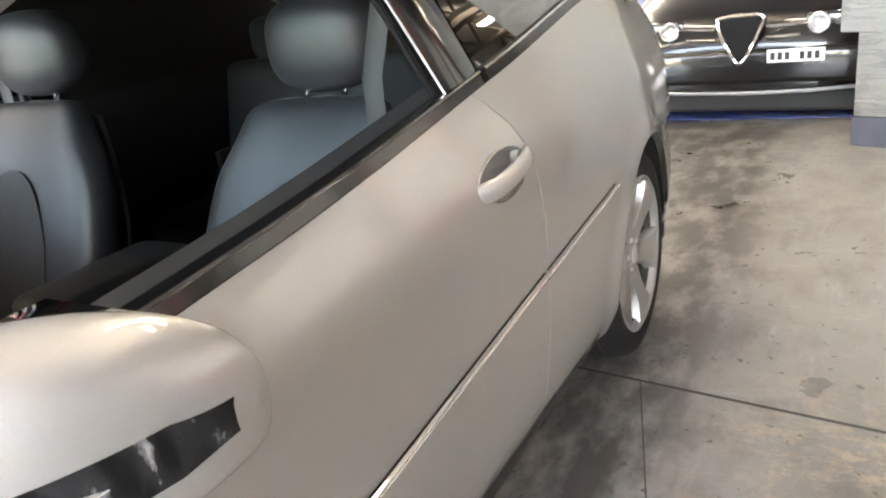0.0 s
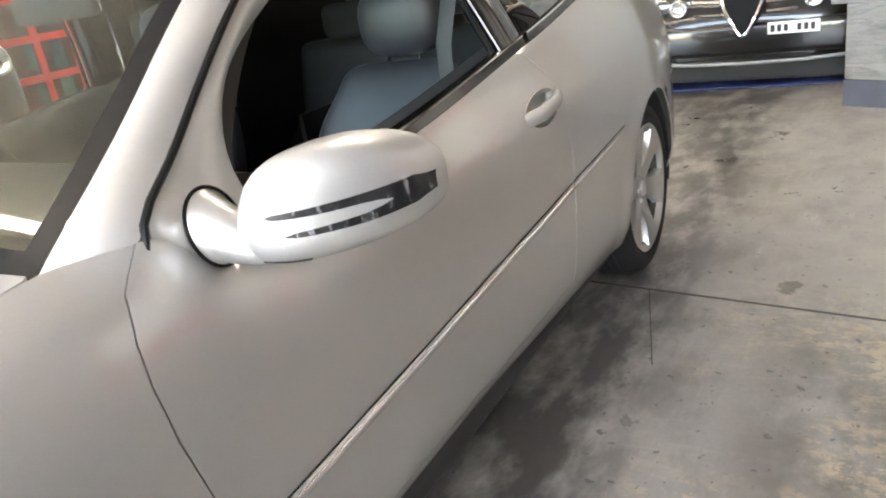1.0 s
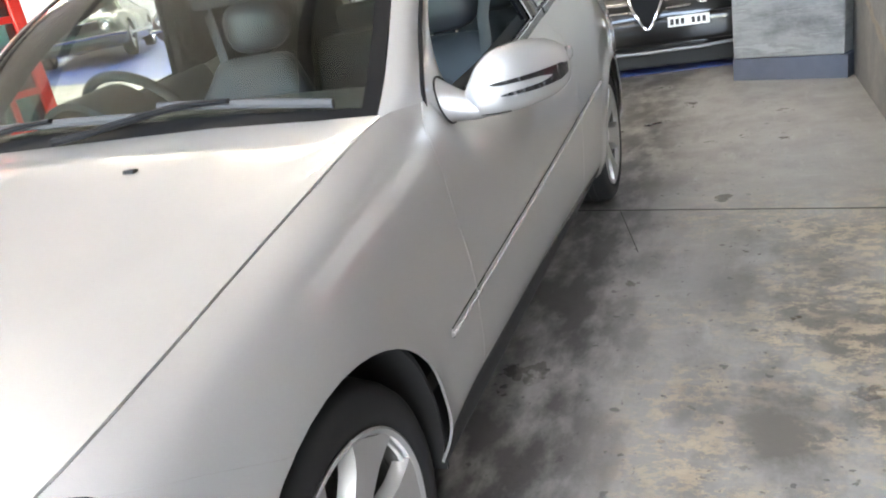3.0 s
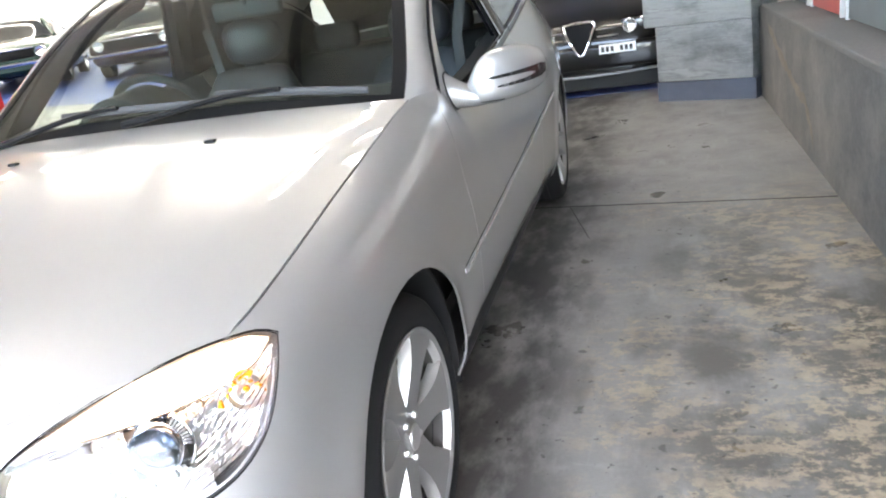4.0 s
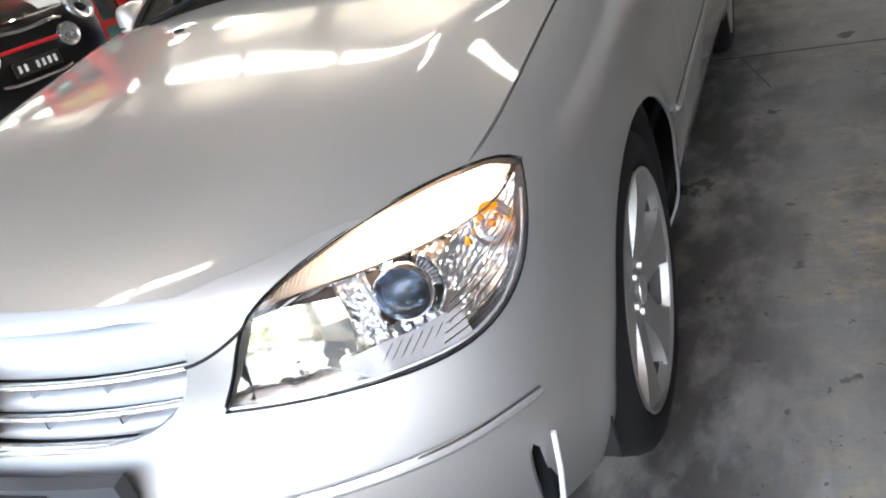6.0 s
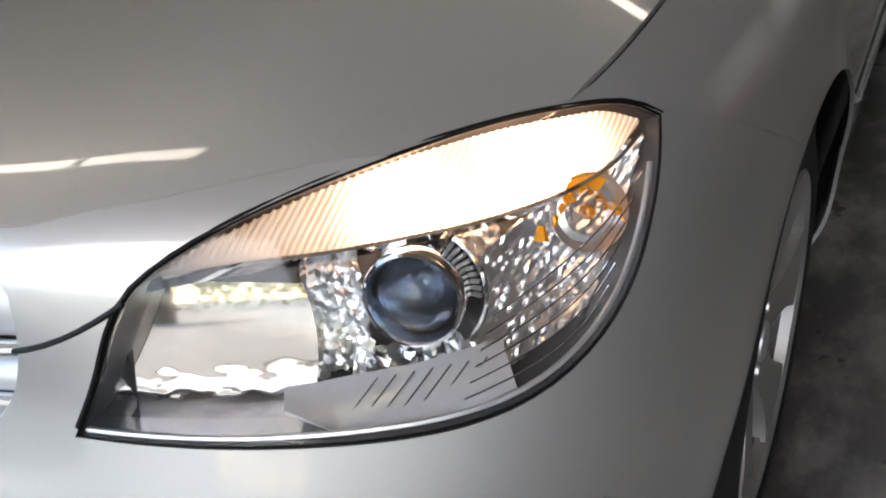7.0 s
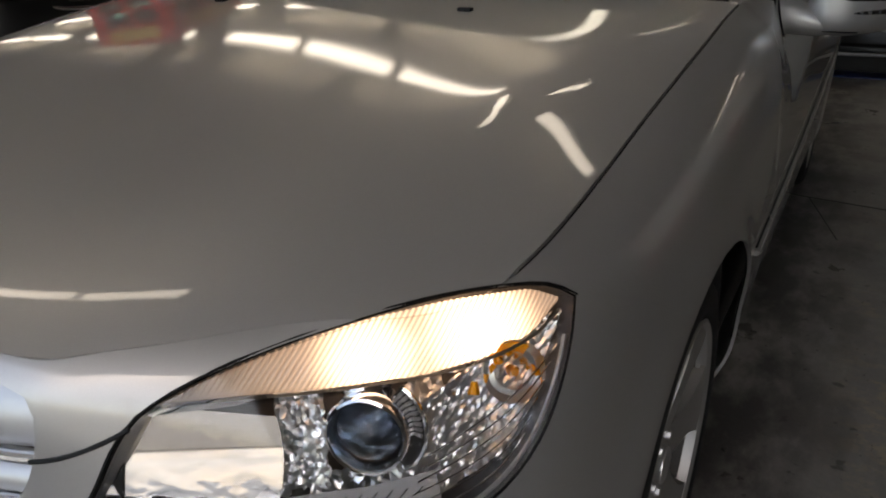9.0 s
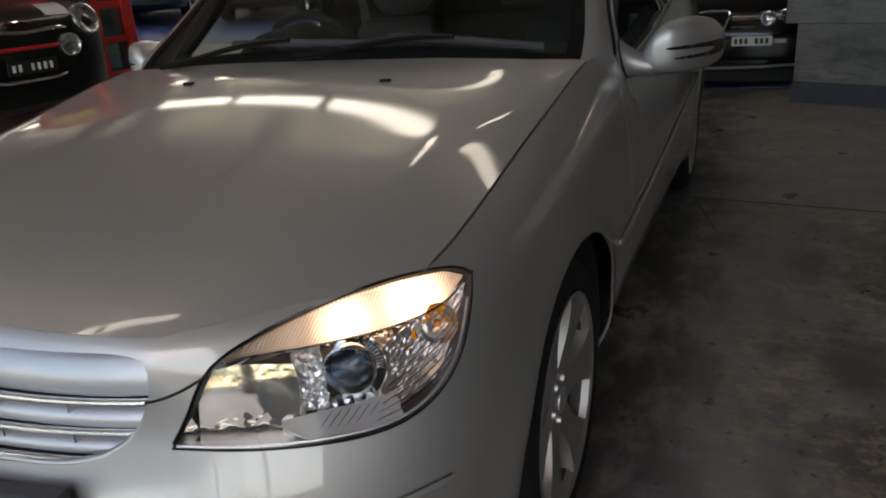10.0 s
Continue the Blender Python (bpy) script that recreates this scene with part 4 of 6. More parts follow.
o3 = (.75, -.25, .55)
WS_E2 = [(.718, .45, .86)] + [(x + .003, y, z + .004) for x, y, z in WS_EDGE]
PIL_IN = [(.775, .56, .84)] + PIL_OUT
both("front_pillar", strip_between([WS_E2, mid_curve(WS_E2, PIL_IN, o3, .010), PIL_IN], 40, 9, .02, np.array(o3)), SILVER, car)
for s in (1, -1):
    seal_ = curve_through([(.784, .650, .930), (.7835, .652, .946), (.763, .720, 1.004), (.736, .811, 1.064), (.705, .976, 1.188), (.661, 1.22, 1.310), (.607, 1.47, 1.362)], 30)
    part("door_seal", tube([(s * (x + .001), y, z) for x, y, z in seal_], .0055, 8), BLACK_TRIM, car, "black rubber seal between pillar and door")
# roof and its rails
RAIL = [(.575, 1.27, 1.374), (.560, 1.6, 1.395), (.55, 2.1, 1.39), (.53, 2.6, 1.345), (.50, 2.95, 1.27)]
RAILO = [(.606, 1.45, 1.36), (.612, 1.75, 1.362), (.61, 2.1, 1.352), (.60, 2.5, 1.30), (.60, 2.9, 1.20)]
ROOFC = [(0, 1.17, 1.394), (0, 1.5, 1.415), (0, 2.1, 1.41), (0, 2.6, 1.37), (0, 2.98, 1.30)]
part("roof", strip_between([[(-x, y, z) for x, y, z in RAIL], ROOFC, RAIL], 30, 21, .02, np.array([0, 0, 1.0])), SILVER, car)
both("roof_rail", strip_between([RAIL, mid_curve(RAIL, RAILO, (.7, 0, .7), .008), RAILO], 30, 7, .02, np.array([.7, 0, .7])), SILVER, car)
# hatch glass and tail
part("hatch_glass", strip_between([[(-.50, 2.96, 1.27), (-.56, 3.32, 1.01)], [(0, 2.99, 1.30), (0, 3.40, 1.03)], [(.50, 2.96, 1.27), (.56, 3.32, 1.01)]], 12, 21, .005, np.array([0, .6, .8])), TINTED, car)
part("tailgate", strip_between([[(-.56, 3.32, 1.01), (-.58, 3.48, .93)], [(0, 3.40, 1.03), (0, 3.58, .97)], [(.56, 3.32, 1.01), (.58, 3.48, .93)]], 6, 21, .02, np.array([0, .3, 1.0])), SILVER, car)
both("rear_pillar", strip_between([[(.60, 2.55, 1.295), (.62, 2.9, 1.19), (.58, 3.32, 1.0)], [(.64, 2.52, 1.20), (.66, 2.9, 1.12), (.63, 3.32, .98)], [(.73, 2.45, 1.03), (.74, 2.9, 1.04), (.68, 3.30, .97)]], 16, 8, .02, np.array([1.0, 0, .2])), SILVER, car)

# door window frames: a body-coloured front sail, black rear post, and the belt trim
BELT = [tuple(p) for p in body_points([plan_at_y(y) for y in (.66, .9, 1.2, 1.55, 1.9, 2.2, 2.5)], [1.0])[:, 0]]
SAIL_A = [(.784, .668, .900), (.7835, .662, .944), (.763, .724, 1.003), (.737, .816, 1.062), (.706, .981, 1.186), (.662, 1.225, 1.307), (.608, 1.50, 1.353)]
SAIL_B = [(.798, .885, .850), (.772, .850, .925), (.757, .843, .972), (.739, .865, 1.045), (.682, 1.08, 1.182), (.634, 1.30, 1.28), (.604, 1.52, 1.33)]
for dd, sgn in ((door, 1), (door_r, -1)):
    bm = strip_between([SAIL_A, mid_curve(SAIL_A, SAIL_B, (1, 0, .1), .008), SAIL_B], 36, 8, .028, np.array([1.0, -.2, .2]))
    part("window_frame", bm if sgn > 0 else mirrored(bm), SILVER, dd)
    top = strip_between([[(.606, 1.50, 1.352), (.612, 1.75, 1.358), (.61, 2.1, 1.348), (.60, 2.5, 1.295)], [(.612, 1.52, 1.325), (.620, 1.75, 1.33), (.62, 2.1, 1.318), (.615, 2.45, 1.26)]], 20, 5, .03, np.array([1.0, 0, .2]))
    part("upper_frame", top if sgn > 0 else mirrored(top), BLACK_GLOSS, dd, "black upper window frame")
    post = strip_between([[(.762, 1.752, .955), (.70, 1.70, 1.13), (.625, 1.62, 1.33)], [(.776, 1.80, .955), (.715, 1.75, 1.13), (.635, 1.67, 1.33)], [(.768, 1.875, .962), (.706, 1.83, 1.13), (.628, 1.75, 1.33)]], 20, 8, .04, np.array([1.0, 0, .2]))
    part("rear_post", post if sgn > 0 else mirrored(post), BLACK_GLOSS, dd, "glossy black window post")
    lip = tube([(.752, 1.735, .955), (.692, 1.683, 1.13), (.617, 1.603, 1.33)], .006, 8)
    part("post_seal", lip if sgn > 0 else mirrored(lip), BLACK_TRIM, dd, "black seal on the window post")
    line_ = tube([(.763, 1.748, .962), (.702, 1.696, 1.13), (.627, 1.616, 1.33)], .0022, 8)
    part("post_line", line_ if sgn > 0 else mirrored(line_), SATIN, dd, "thin bright line on the window post")
    bt = body_points([plan_at_y(y) for y in np.linspace(.88, 1.86, 24)], [1.0])[:, 0]
    trim = [np.stack([bt[:, 0] - .004, bt[:, 1], bt[:, 2] - .004], 1), np.stack([bt[:, 0] - .012, bt[:, 1], bt[:, 2] + .016], 1), np.stack([bt[:, 0] - .036, bt[:, 1], bt[:, 2] + .022], 1), np.stack([bt[:, 0] - .040, bt[:, 1], bt[:, 2] - .01], 1)]
    P = np.stack(trim, 1)
    bm = shell(P, .003, np.array([.7, 0, .7]))
    part("belt_trim", bm if sgn > 0 else mirrored(bm), BLACK_GLOSS, dd, "glossy black trim along the window line", sharp=25)
    cl = tube([(x - .013, y, z + .0185) for x, y, z in bt], .0035, 6)
    part("belt_chrome", cl if sgn > 0 else mirrored(cl), CHROME, dd, "thin bright line on the trim")
    ins = [np.stack([bt[:, 0] - .042, bt[:, 1], bt[:, 2] + .018], 1), np.stack([bt[:, 0] - .10, bt[:, 1], bt[:, 2] + .012], 1), np.stack([bt[:, 0] - .135, bt[:, 1], bt[:, 2] - .06], 1), np.stack([bt[:, 0] - .13, bt[:, 1], bt[:, 2] - .42], 1)]
    bm = shell(np.stack(ins, 1), .01, np.array([-.7, 0, .7]))
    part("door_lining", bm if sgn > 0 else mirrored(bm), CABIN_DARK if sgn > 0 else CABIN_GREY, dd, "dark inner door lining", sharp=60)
for sgn, qq in ((1, quarter), (-1, quarter_r)):
    qt = body_points([plan_at_y(y) for y in np.linspace(1.885, 2.62, 18)], [1.0])[:, 0]
    P = np.stack([np.stack([qt[:, 0] - .004, qt[:, 1], qt[:, 2] - .004], 1), np.stack([qt[:, 0] - .012, qt[:, 1], qt[:, 2] + .016], 1), np.stack([qt[:, 0] - .036, qt[:, 1], qt[:, 2] + .02], 1)], 1)
    bm = shell(P, .004, np.array([.7, 0, .7]))
    part("belt_trim", bm if sgn > 0 else mirrored(bm), BLACK_GLOSS, qq)
    cl = tube([(x - .013, y, z + .0185) for x, y, z in qt], .0035, 6)
    part("belt_chrome", cl if sgn > 0 else mirrored(cl), CHROME, qq)
    qg = strip_between([[(.752, 1.89, .985), (.748, 2.25, 1.03), (.735, 2.55, 1.075)], [(.70, 1.85, 1.13), (.695, 2.2, 1.16), (.70, 2.5, 1.16)], [(.632, 1.77, 1.325), (.625, 2.15, 1.315), (.63, 2.45, 1.25)]], 16, 10, .004, np.array([1.0, 0, .2]))
    part("quarter_window", qg if sgn > 0 else mirrored(qg), QUARTER_GLASS if sgn > 0 else TINTED, qq, "rear side window", sharp=60)
both("pillar_trim", strip_between([[(.70, .70, .96), (.61, 1.13, 1.28), (.57, 1.45, 1.33)], [(.735, .85, .97), (.645, 1.10, 1.18), (.60, 1.45, 1.30)]], 16, 5, .01, np.array([-1.0, .3, 0])), CABIN_GREY, car)

# door handles in their dished recess
for dd, sgn in ((door, 1), (door_r, -1)):
    th = np.linspace(0, 2 * math.pi, 33)[:-1]
    P = np.stack([np.stack([np.array([surf(1.785, .830) - .002 - .042 * (1 - k ** 2.6), 1.785 + .096 * k * math.cos(a), .830 + .045 * k * math.sin(a)]) for a in np.r_[th, th[0]]]) for k in np.linspace(.02, 1, 10)])
    bm = shell(P, .002, np.array([1.0, 0, 0]))
    dish = part("handle_dish", bm if sgn > 0 else mirrored(bm), SILVER, dd, sharp=70)
    x0 = surf(1.785, .830)
    pts = curve_through([(x0 - .012, 1.680, .823), (x0 + .012, 1.710, .826), (x0 + .022, 1.775, .834), (x0 + .018, 1.845, .842), (x0 - .002, 1.885, .846)], 20)
    bm = tube(pts, [.012, .015, .018] + [.019] * 14 + [.017, .014, .010], 12, .62, up=(1, 0, 0))
    part("door_handle", bm if sgn > 0 else mirrored(bm), SILVER, dd, "silver bow handle over a round dish")
    bm = lathe([(0, .004), (.011, .003), (.012, -.01)], 16, Matrix.Translation((x0 - .004, 1.857, .843)) @ pose(0, 0, 0, 0, 90))
    part("lock_cap", bm if sgn > 0 else mirrored(bm), SATIN, dd)

# wheels
def wheel(x, y, side):
    w = part("wheel", lathe([(.205, -.10), (.238, -.107), (.262, -.110), (.286, -.104), (.301, -.092), (.309, -.074), (.312, -.05), (.3125, 0), (.312, .05), (.309, .074), (.301, .092), (.286, .104), (.262, .110), (.246, .107), (.236, .100), (.226, .094), (.205, .06), (.205, -.10)], 72), RUBBER, car, "black tyre with a worn sidewall")
    for k in (-.045, -.015, .015, .045):
        part("tread_groove", lathe([(.3128, k - .003), (.3134, k), (.3128, k + .003), (.311, k)], 60), DARK_VOID, w)
    rim = part("rim", lathe([(.229, .099), (.2335, .104), (.229, .1065), (.221, .101), (.216, .085), (.210, .085), (.212, .092)], 72), ALLOY, w, "silver six-spoke alloy rim")
    # inner barrel in a darker grey than the rim and spokes
    part("rim_barrel", lathe([(.2165, .084), (.206, .03), (.204, -.09), (.198, -.09), (.198, .02), (.210, .084)], 60), plain("barrel_dark", (.045, .043, .040), .6, .3, .15, 20), w, "dark inner barrel of the rim")
    bm = bmesh.new()
    for i in range(6):
        a = 2 * math.pi * i / 6
        # each spoke: a broad flat face that spreads at the rim, with sloping flanks
        prof = [(.040, .036, .076), (.085, .034, .083), (.125, .034, .089), (.160, .040, .094), (.190, .054, .098), (.218, .072, .100)]
        rows = []
        for r, wd, z in prof:
            fl = .010
            rows.append([(r, -wd - fl, z - .028), (r, -wd, z), (r, -wd * .3, z + .001), (r, wd * .3, z + .001), (r, wd, z), (r, wd + fl, z - .028)])
        vs = [[bm.verts.new((p[0] * math.cos(a) - p[1] * math.sin(a), p[0] * math.sin(a) + p[1] * math.cos(a), p[2])) for p in row] for row in rows]
        for r0, r1 in zip(vs, vs[1:]):
            for k in range(5):
                bm.faces.new((r0[k], r1[k], r1[k + 1], r0[k + 1]))
            bm.faces.new((r0[5], r1[5], r1[0], r0[0]))
        bm.faces.new(vs[0][::-1])
        bm.faces.new(vs[-1])
    bmesh.ops.recalc_face_normals(bm, faces=bm.faces)
    part("spokes", bm, ALLOY, w, "six broad bevelled spokes", sharp=24)
    part("hub", lathe([(0, .088), (.020, .088), (.030, .085), (.033, .080), (.036, .078), (.060, .074), (.066, .060), (.066, .03), (0, .03)], 36), ALLOY, w)
    part("hub_cap", lathe([(0, .0925), (.022, .0915), (.028, .089), (.029, .086)], 28), SATIN, w)
    for i in range(5):
        a = 2 * math.pi * (i + .5) / 5
        part("wheel_bolt", lathe([(0, .086), (.007, .086), (.0085, .082), (.0085, .07)], 6, Matrix.Translation((.047 * math.cos(a), .047 * math.sin(a), 0))), SATIN, w, smooth=False)
    part("brake_disc", lathe([(.06, .0), (.145, .0), (.145, -.02), (.06, -.02)], 40), plain("brake_iron", (.10, .095, .09), .45, .7), w)
    w.matrix_parent_inverse = Matrix()
    w.matrix_basis = Matrix.Translation((x, y, .313)) @ pose(0, 0, 0, 0, 90 * side, 0) @ pose(0, 0, 0, 0, 0, 30 if y < 1 else 14)
    return w


for y in (0, 2.715):
    for s in (1, -1):
        wheel(s * .712, y, s)
# dark arch liners
for y in (0, 2.715):
    for s in (1, -1):
        P = np.stack([np.stack([np.array([s * x, y + .018 + .365 * math.cos(a), .315 + .365 * math.sin(a)]) for x in (.42, .6, .80)]) for a in np.linspace(-.25, math.pi + .28, 40)])
        part("arch_liner", shell(P, .01, np.stack([np.zeros(P.shape[:2]), -(P[:, :, 1] - y), -(P[:, :, 2] - .315)], 2)), DARK_VOID, car, "black plastic wheel arch liner", sharp=60)
        part("arch_back", boxed((s * .42 - .01, y - .36, .2), (s * .42 + .01, y + .36, .72)), DARK_VOID, car, smooth=False)
part("underbody", boxed((-.60, -.42, .17), (.60, 3.3, .22)), DARK_VOID, car, smooth=False)
for s in (1, -1):
    part("sill_panel", boxed((s * .69 - .09, .40, .19), (s * .69 + .09, 2.34, .25), .02), DARK_VOID, car, "dark underside of the sill", sharp=60)
part("bulkhead", boxed((-.66, .40, .24), (.66, .52, .90)), DARK_VOID, car, smooth=False)

# mirrors
def mirror(sgn):
    # housing: rounded sections out from the foot, swept back towards the tip
    xs = [.822, .842, .858, .878, .908, .945, .982, 1.008, 1.024, 1.033, 1.036]
    yf = [.762, .744, .735, .730, .733, .752, .788, .828, .868, .905, .932]
    yb = [.795, .825, .842, .862, .885, .908, .930, .944, .952, .954, .946]
    zt = [.918, .945, .972, .998, 1.014, 1.018, 1.013, 1.002, .986, .966, .945]
    zb = [.890, .880, .876, .873, .872, .875, .880, .886, .894, .906, .925]
    rows = []
    for x, a0, a1, z1, z0 in zip(xs, yf, yb, zt, zb):
        ring_ = []
        for k in range(41):
            a = 2 * math.pi * k / 40
            ca, sa = math.cos(a), math.sin(a)
            e = (abs(ca) ** 3.4 + abs(sa) ** 3.4) ** (-1 / 3.4)
            ring_.append((x, (a0 + a1) / 2 + (a1 - a0) / 2 * ca * e, (z0 + z1) / 2 + (z1 - z0) / 2 * sa * e))
        rows.append(ring_)
    P = np.stack([np.array(r) for r in rows])
    P = pchip(np.linspace(0, 1, len(xs)), P.reshape(len(xs), -1))(np.linspace(0, 1, 61)).reshape(61, 41, 3)
    tip = np.broadcast_to(P[-1].mean(axis=0) + np.array([.001, 0, 0]), (1, 41, 3))
    root = np.broadcast_to(P[0].mean(axis=0), (1, 41, 3))
    P = np.concatenate([root, P, tip])
    bm = shell(P, .002, np.stack([np.zeros(P.shape[:2]), P[:, :, 1] - .84, P[:, :, 2] - .945], 2))
    h = part("mirror", bm if sgn > 0 else mirrored(bm), SILVER, car, "silver door mirror with two dark indicator slits", sharp=70)

    def front(x, z):
        i = int(np.clip(np.searchsorted(P[1:-1, 0, 0], x), 1, 60))
        x0, x1 = P[i, 0, 0], P[i + 1, 0, 0]
        out = []
        for r in (P[i], P[i + 1]):
            c = r[:-1][r[:-1, 1] <= r[:, 1].mean() + .002]
            c = c[np.argsort(c[:, 2])]
            out.append(np.interp(z, c[:, 2], c[:, 1]))
        k = np.clip((x - x0) / max(x1 - x0, 1e-6), 0, 1)
        return out[0] + (out[1] - out[0]) * k

    def patch(name, x0, x1, lo, hi, mat, label):
        Q = np.array([[(x, front(x, z) - .0012, z) for z in np.linspace(lo(x), hi(x), 5)] for x in np.linspace(x0, x1, 26)])
        b = shell(Q, .003, np.array([.3, -1.0, 0]))
        return part(name, b if sgn > 0 else mirrored(b), mat, h, label, sharp=60)
    up = lambda x: np.interp(x, [.900, .915, 1.000, 1.028, 1.0352], [.9465, .9500, .9535, .9540, .948])
    patch("indicator_slit", .902, 1.0165, lambda x: np.interp(x, [.902, .915, .996, 1.008, 1.0165], [.9455, .9425, .9415, .9393, .9352]), up, SLIT, "dark smoked indicator slit")
    dn = lambda x: np.interp(x, [.924, .936, 1.000, 1.028, 1.0352], [.9195, .9170, .9165, .9185, .925])
    patch("indicator_slit", .924, 1.0165, dn, lambda x: np.interp(x, [.924, .936, .998, 1.009, 1.0165], [.9205, .9235, .9280, .9308, .9350]), SLIT, "dark smoked indicator slit")
    patch("indicator_lens", 1.016, 1.0351, dn, up, SLIT, "dark smoked lens at the mirror's tip")
    # arm that sits on the door with a dark gasket
    st = [(.772, .756, .926, .052, .060, -.30), (.786, .756, .924, .046, .053, -.25), (.806, .757, .916, .038, .042, -.12), (.832, .760, .906, .034, .033, 0), (.862, .770, .899, .038, .028, 0), (.90, .785, .896, .04, .02, 0)]
    A = np.array([[(x + lean * rz * math.sin(a), y + ry * math.cos(a), z + rz * math.sin(a)) for a in np.linspace(0, 2 * math.pi, 33)] for x, y, z, ry, rz, lean in st])
    A = pchip(np.linspace(0, 1, len(st)), A.reshape(len(st), -1))(np.linspace(0, 1, 24)).reshape(24, 33, 3)
    b = shell(A, .003, A - A.mean(axis=1, keepdims=True))
    part("mirror_foot", b if sgn > 0 else mirrored(b), SILVER, h, sharp=70)
    b = tube([tuple(p + np.array([.004, 0, 0])) for p in A[5][:-1]], .0024, 8, closed=True)
    part("gasket", b if sgn > 0 else mirrored(b), BLACK_TRIM, h, "dark gasket round the mirror's foot")
    b = boxed((.880, .892, .895), (1.005, .905, 1.005), .02, 2)
    part("mirror_glass", b if sgn > 0 else mirrored(b), BRIGHT, h)
    sm = tube([(x, front(x, .8835) - .0003, .8835 - .03 * (x - .88)) for x in np.linspace(.868, .935, 10)], .0013, 6)
    part("mirror_seam", sm if sgn > 0 else mirrored(sm), BLACK_TRIM, h)
    return h


mirror(1)
mirror(-1)

# wipers
def wiper(pts, bl0, bl1):
    arm = part("wiper", tube(curve_through(pts, 14), [.016] * 3 + [.012] * 8 + [.009] * 3, 8, .7), BLACK_TRIM, car, "black wiper arm with a grey blade")
    b = [screen_point(*p, lift=.022) for p in (bl0, ((bl0[0] + bl1[0]) / 2, (bl0[1] + bl1[1]) / 2), bl1)]
    part("wiper_blade", tube(curve_through(b, 12), .0075, 8, 1.4), plain("wiper_blade_grey", (.035, .035, .036), .8), arm)
    return arm


def sp(w, s, l):
    return tuple(screen_point(w, s, l))


wiper([sp(.03, -.10, .025), sp(.05, .1, .03), sp(.09, .35, .034), sp(.10, .55, .034)], (.115, .28), (.085, .88))
wiper([sp(.03, -.80, .025), sp(.05, -.6, .03), sp(.09, -.35, .034), sp(.10, -.15, .034)], (.115, -.45), (.085, .22))

# ---- cabin ----
part("cabin_floor", boxed((-.68, .55, .25), (.68, 3.2, .30)), DARK_VOID, car, smooth=False)
part("headliner", strip_between([[(-.55, 1.25, 1.345), (-.55, 2.9, 1.26)], [(0, 1.20, 1.37), (0, 2.9, 1.29)], [(.55, 1.25, 1.345), (.55, 2.9, 1.26)]], 8, 15, .01, np.array([0, 0, -1.0])), CABIN_GREY, car)
dash = strip_between([[(-.70, .60, .945), (0, .58, .965), (.70, .60, .945)], [(-.68, .80, .955), (0, .80, .975), (.68, .80, .955)], [(-.68, .95, .935), (0, .97, .95), (.68, .95, .935)], [(-.68, 1.0, .85), (0, 1.02, .86), (.68, 1.0, .85)], [(-.66, .96, .60), (0, 1.0, .60), (.66, .96, .60)]], 30, 24, .02, np.array([0, .5, .9]))
part("dashboard", dash, CABIN_GREY, car, "dark grey dashboard", sharp=60)
part("binnacle", strip_between([[(-.52, .82, .96), (-.36, .80, 1.03), (-.20, .82, .96)], [(-.53, 1.0, .955), (-.36, 1.0, 1.045), (-.19, 1.0, .955)]], 20, 6, .02, np.array([0, 0, 1.0])), CABIN_DARK, car)
sm = Matrix.Translation((-.36, 1.08, .905)) @ pose(0, 0, 0, -62 + 180, 0, 0)
wh = part("steering_wheel", tube([(.185 * math.cos(a), .185 * math.sin(a), 0) for a in np.linspace(0, 2 * math.pi, 49)[:-1]], .016, 12, closed=True), CABIN_DARK, car, "dark leather steering wheel")
part("wheel_boss", lathe([(0, .03), (.05, .028), (.07, .015), (.075, 0), (.06, -.03), (0, -.03)], 24), CABIN_DARK, wh)
for a in (0, 180, 270):
    part("wheel_spoke", tube([(.06 * math.cos(radians(a)), .06 * math.sin(radians(a)), 0), (.18 * math.cos(radians(a)), .18 * math.sin(radians(a)), 0)], .016, 8, .5), CABIN_DARK, wh)
wh.matrix_basis = sm
part("console", boxed((-.12, .95, .3), (.12, 1.75, .62), .03), CABIN_DARK, car, sharp=60)
part("armrest", boxed((-.09, 1.40, .60), (.09, 1.75, .68), .03, 3), CABIN_DARK, car, sharp=60)


def pillow(lo, hi, r, seg=4):
    return boxed(lo, hi, r, seg)


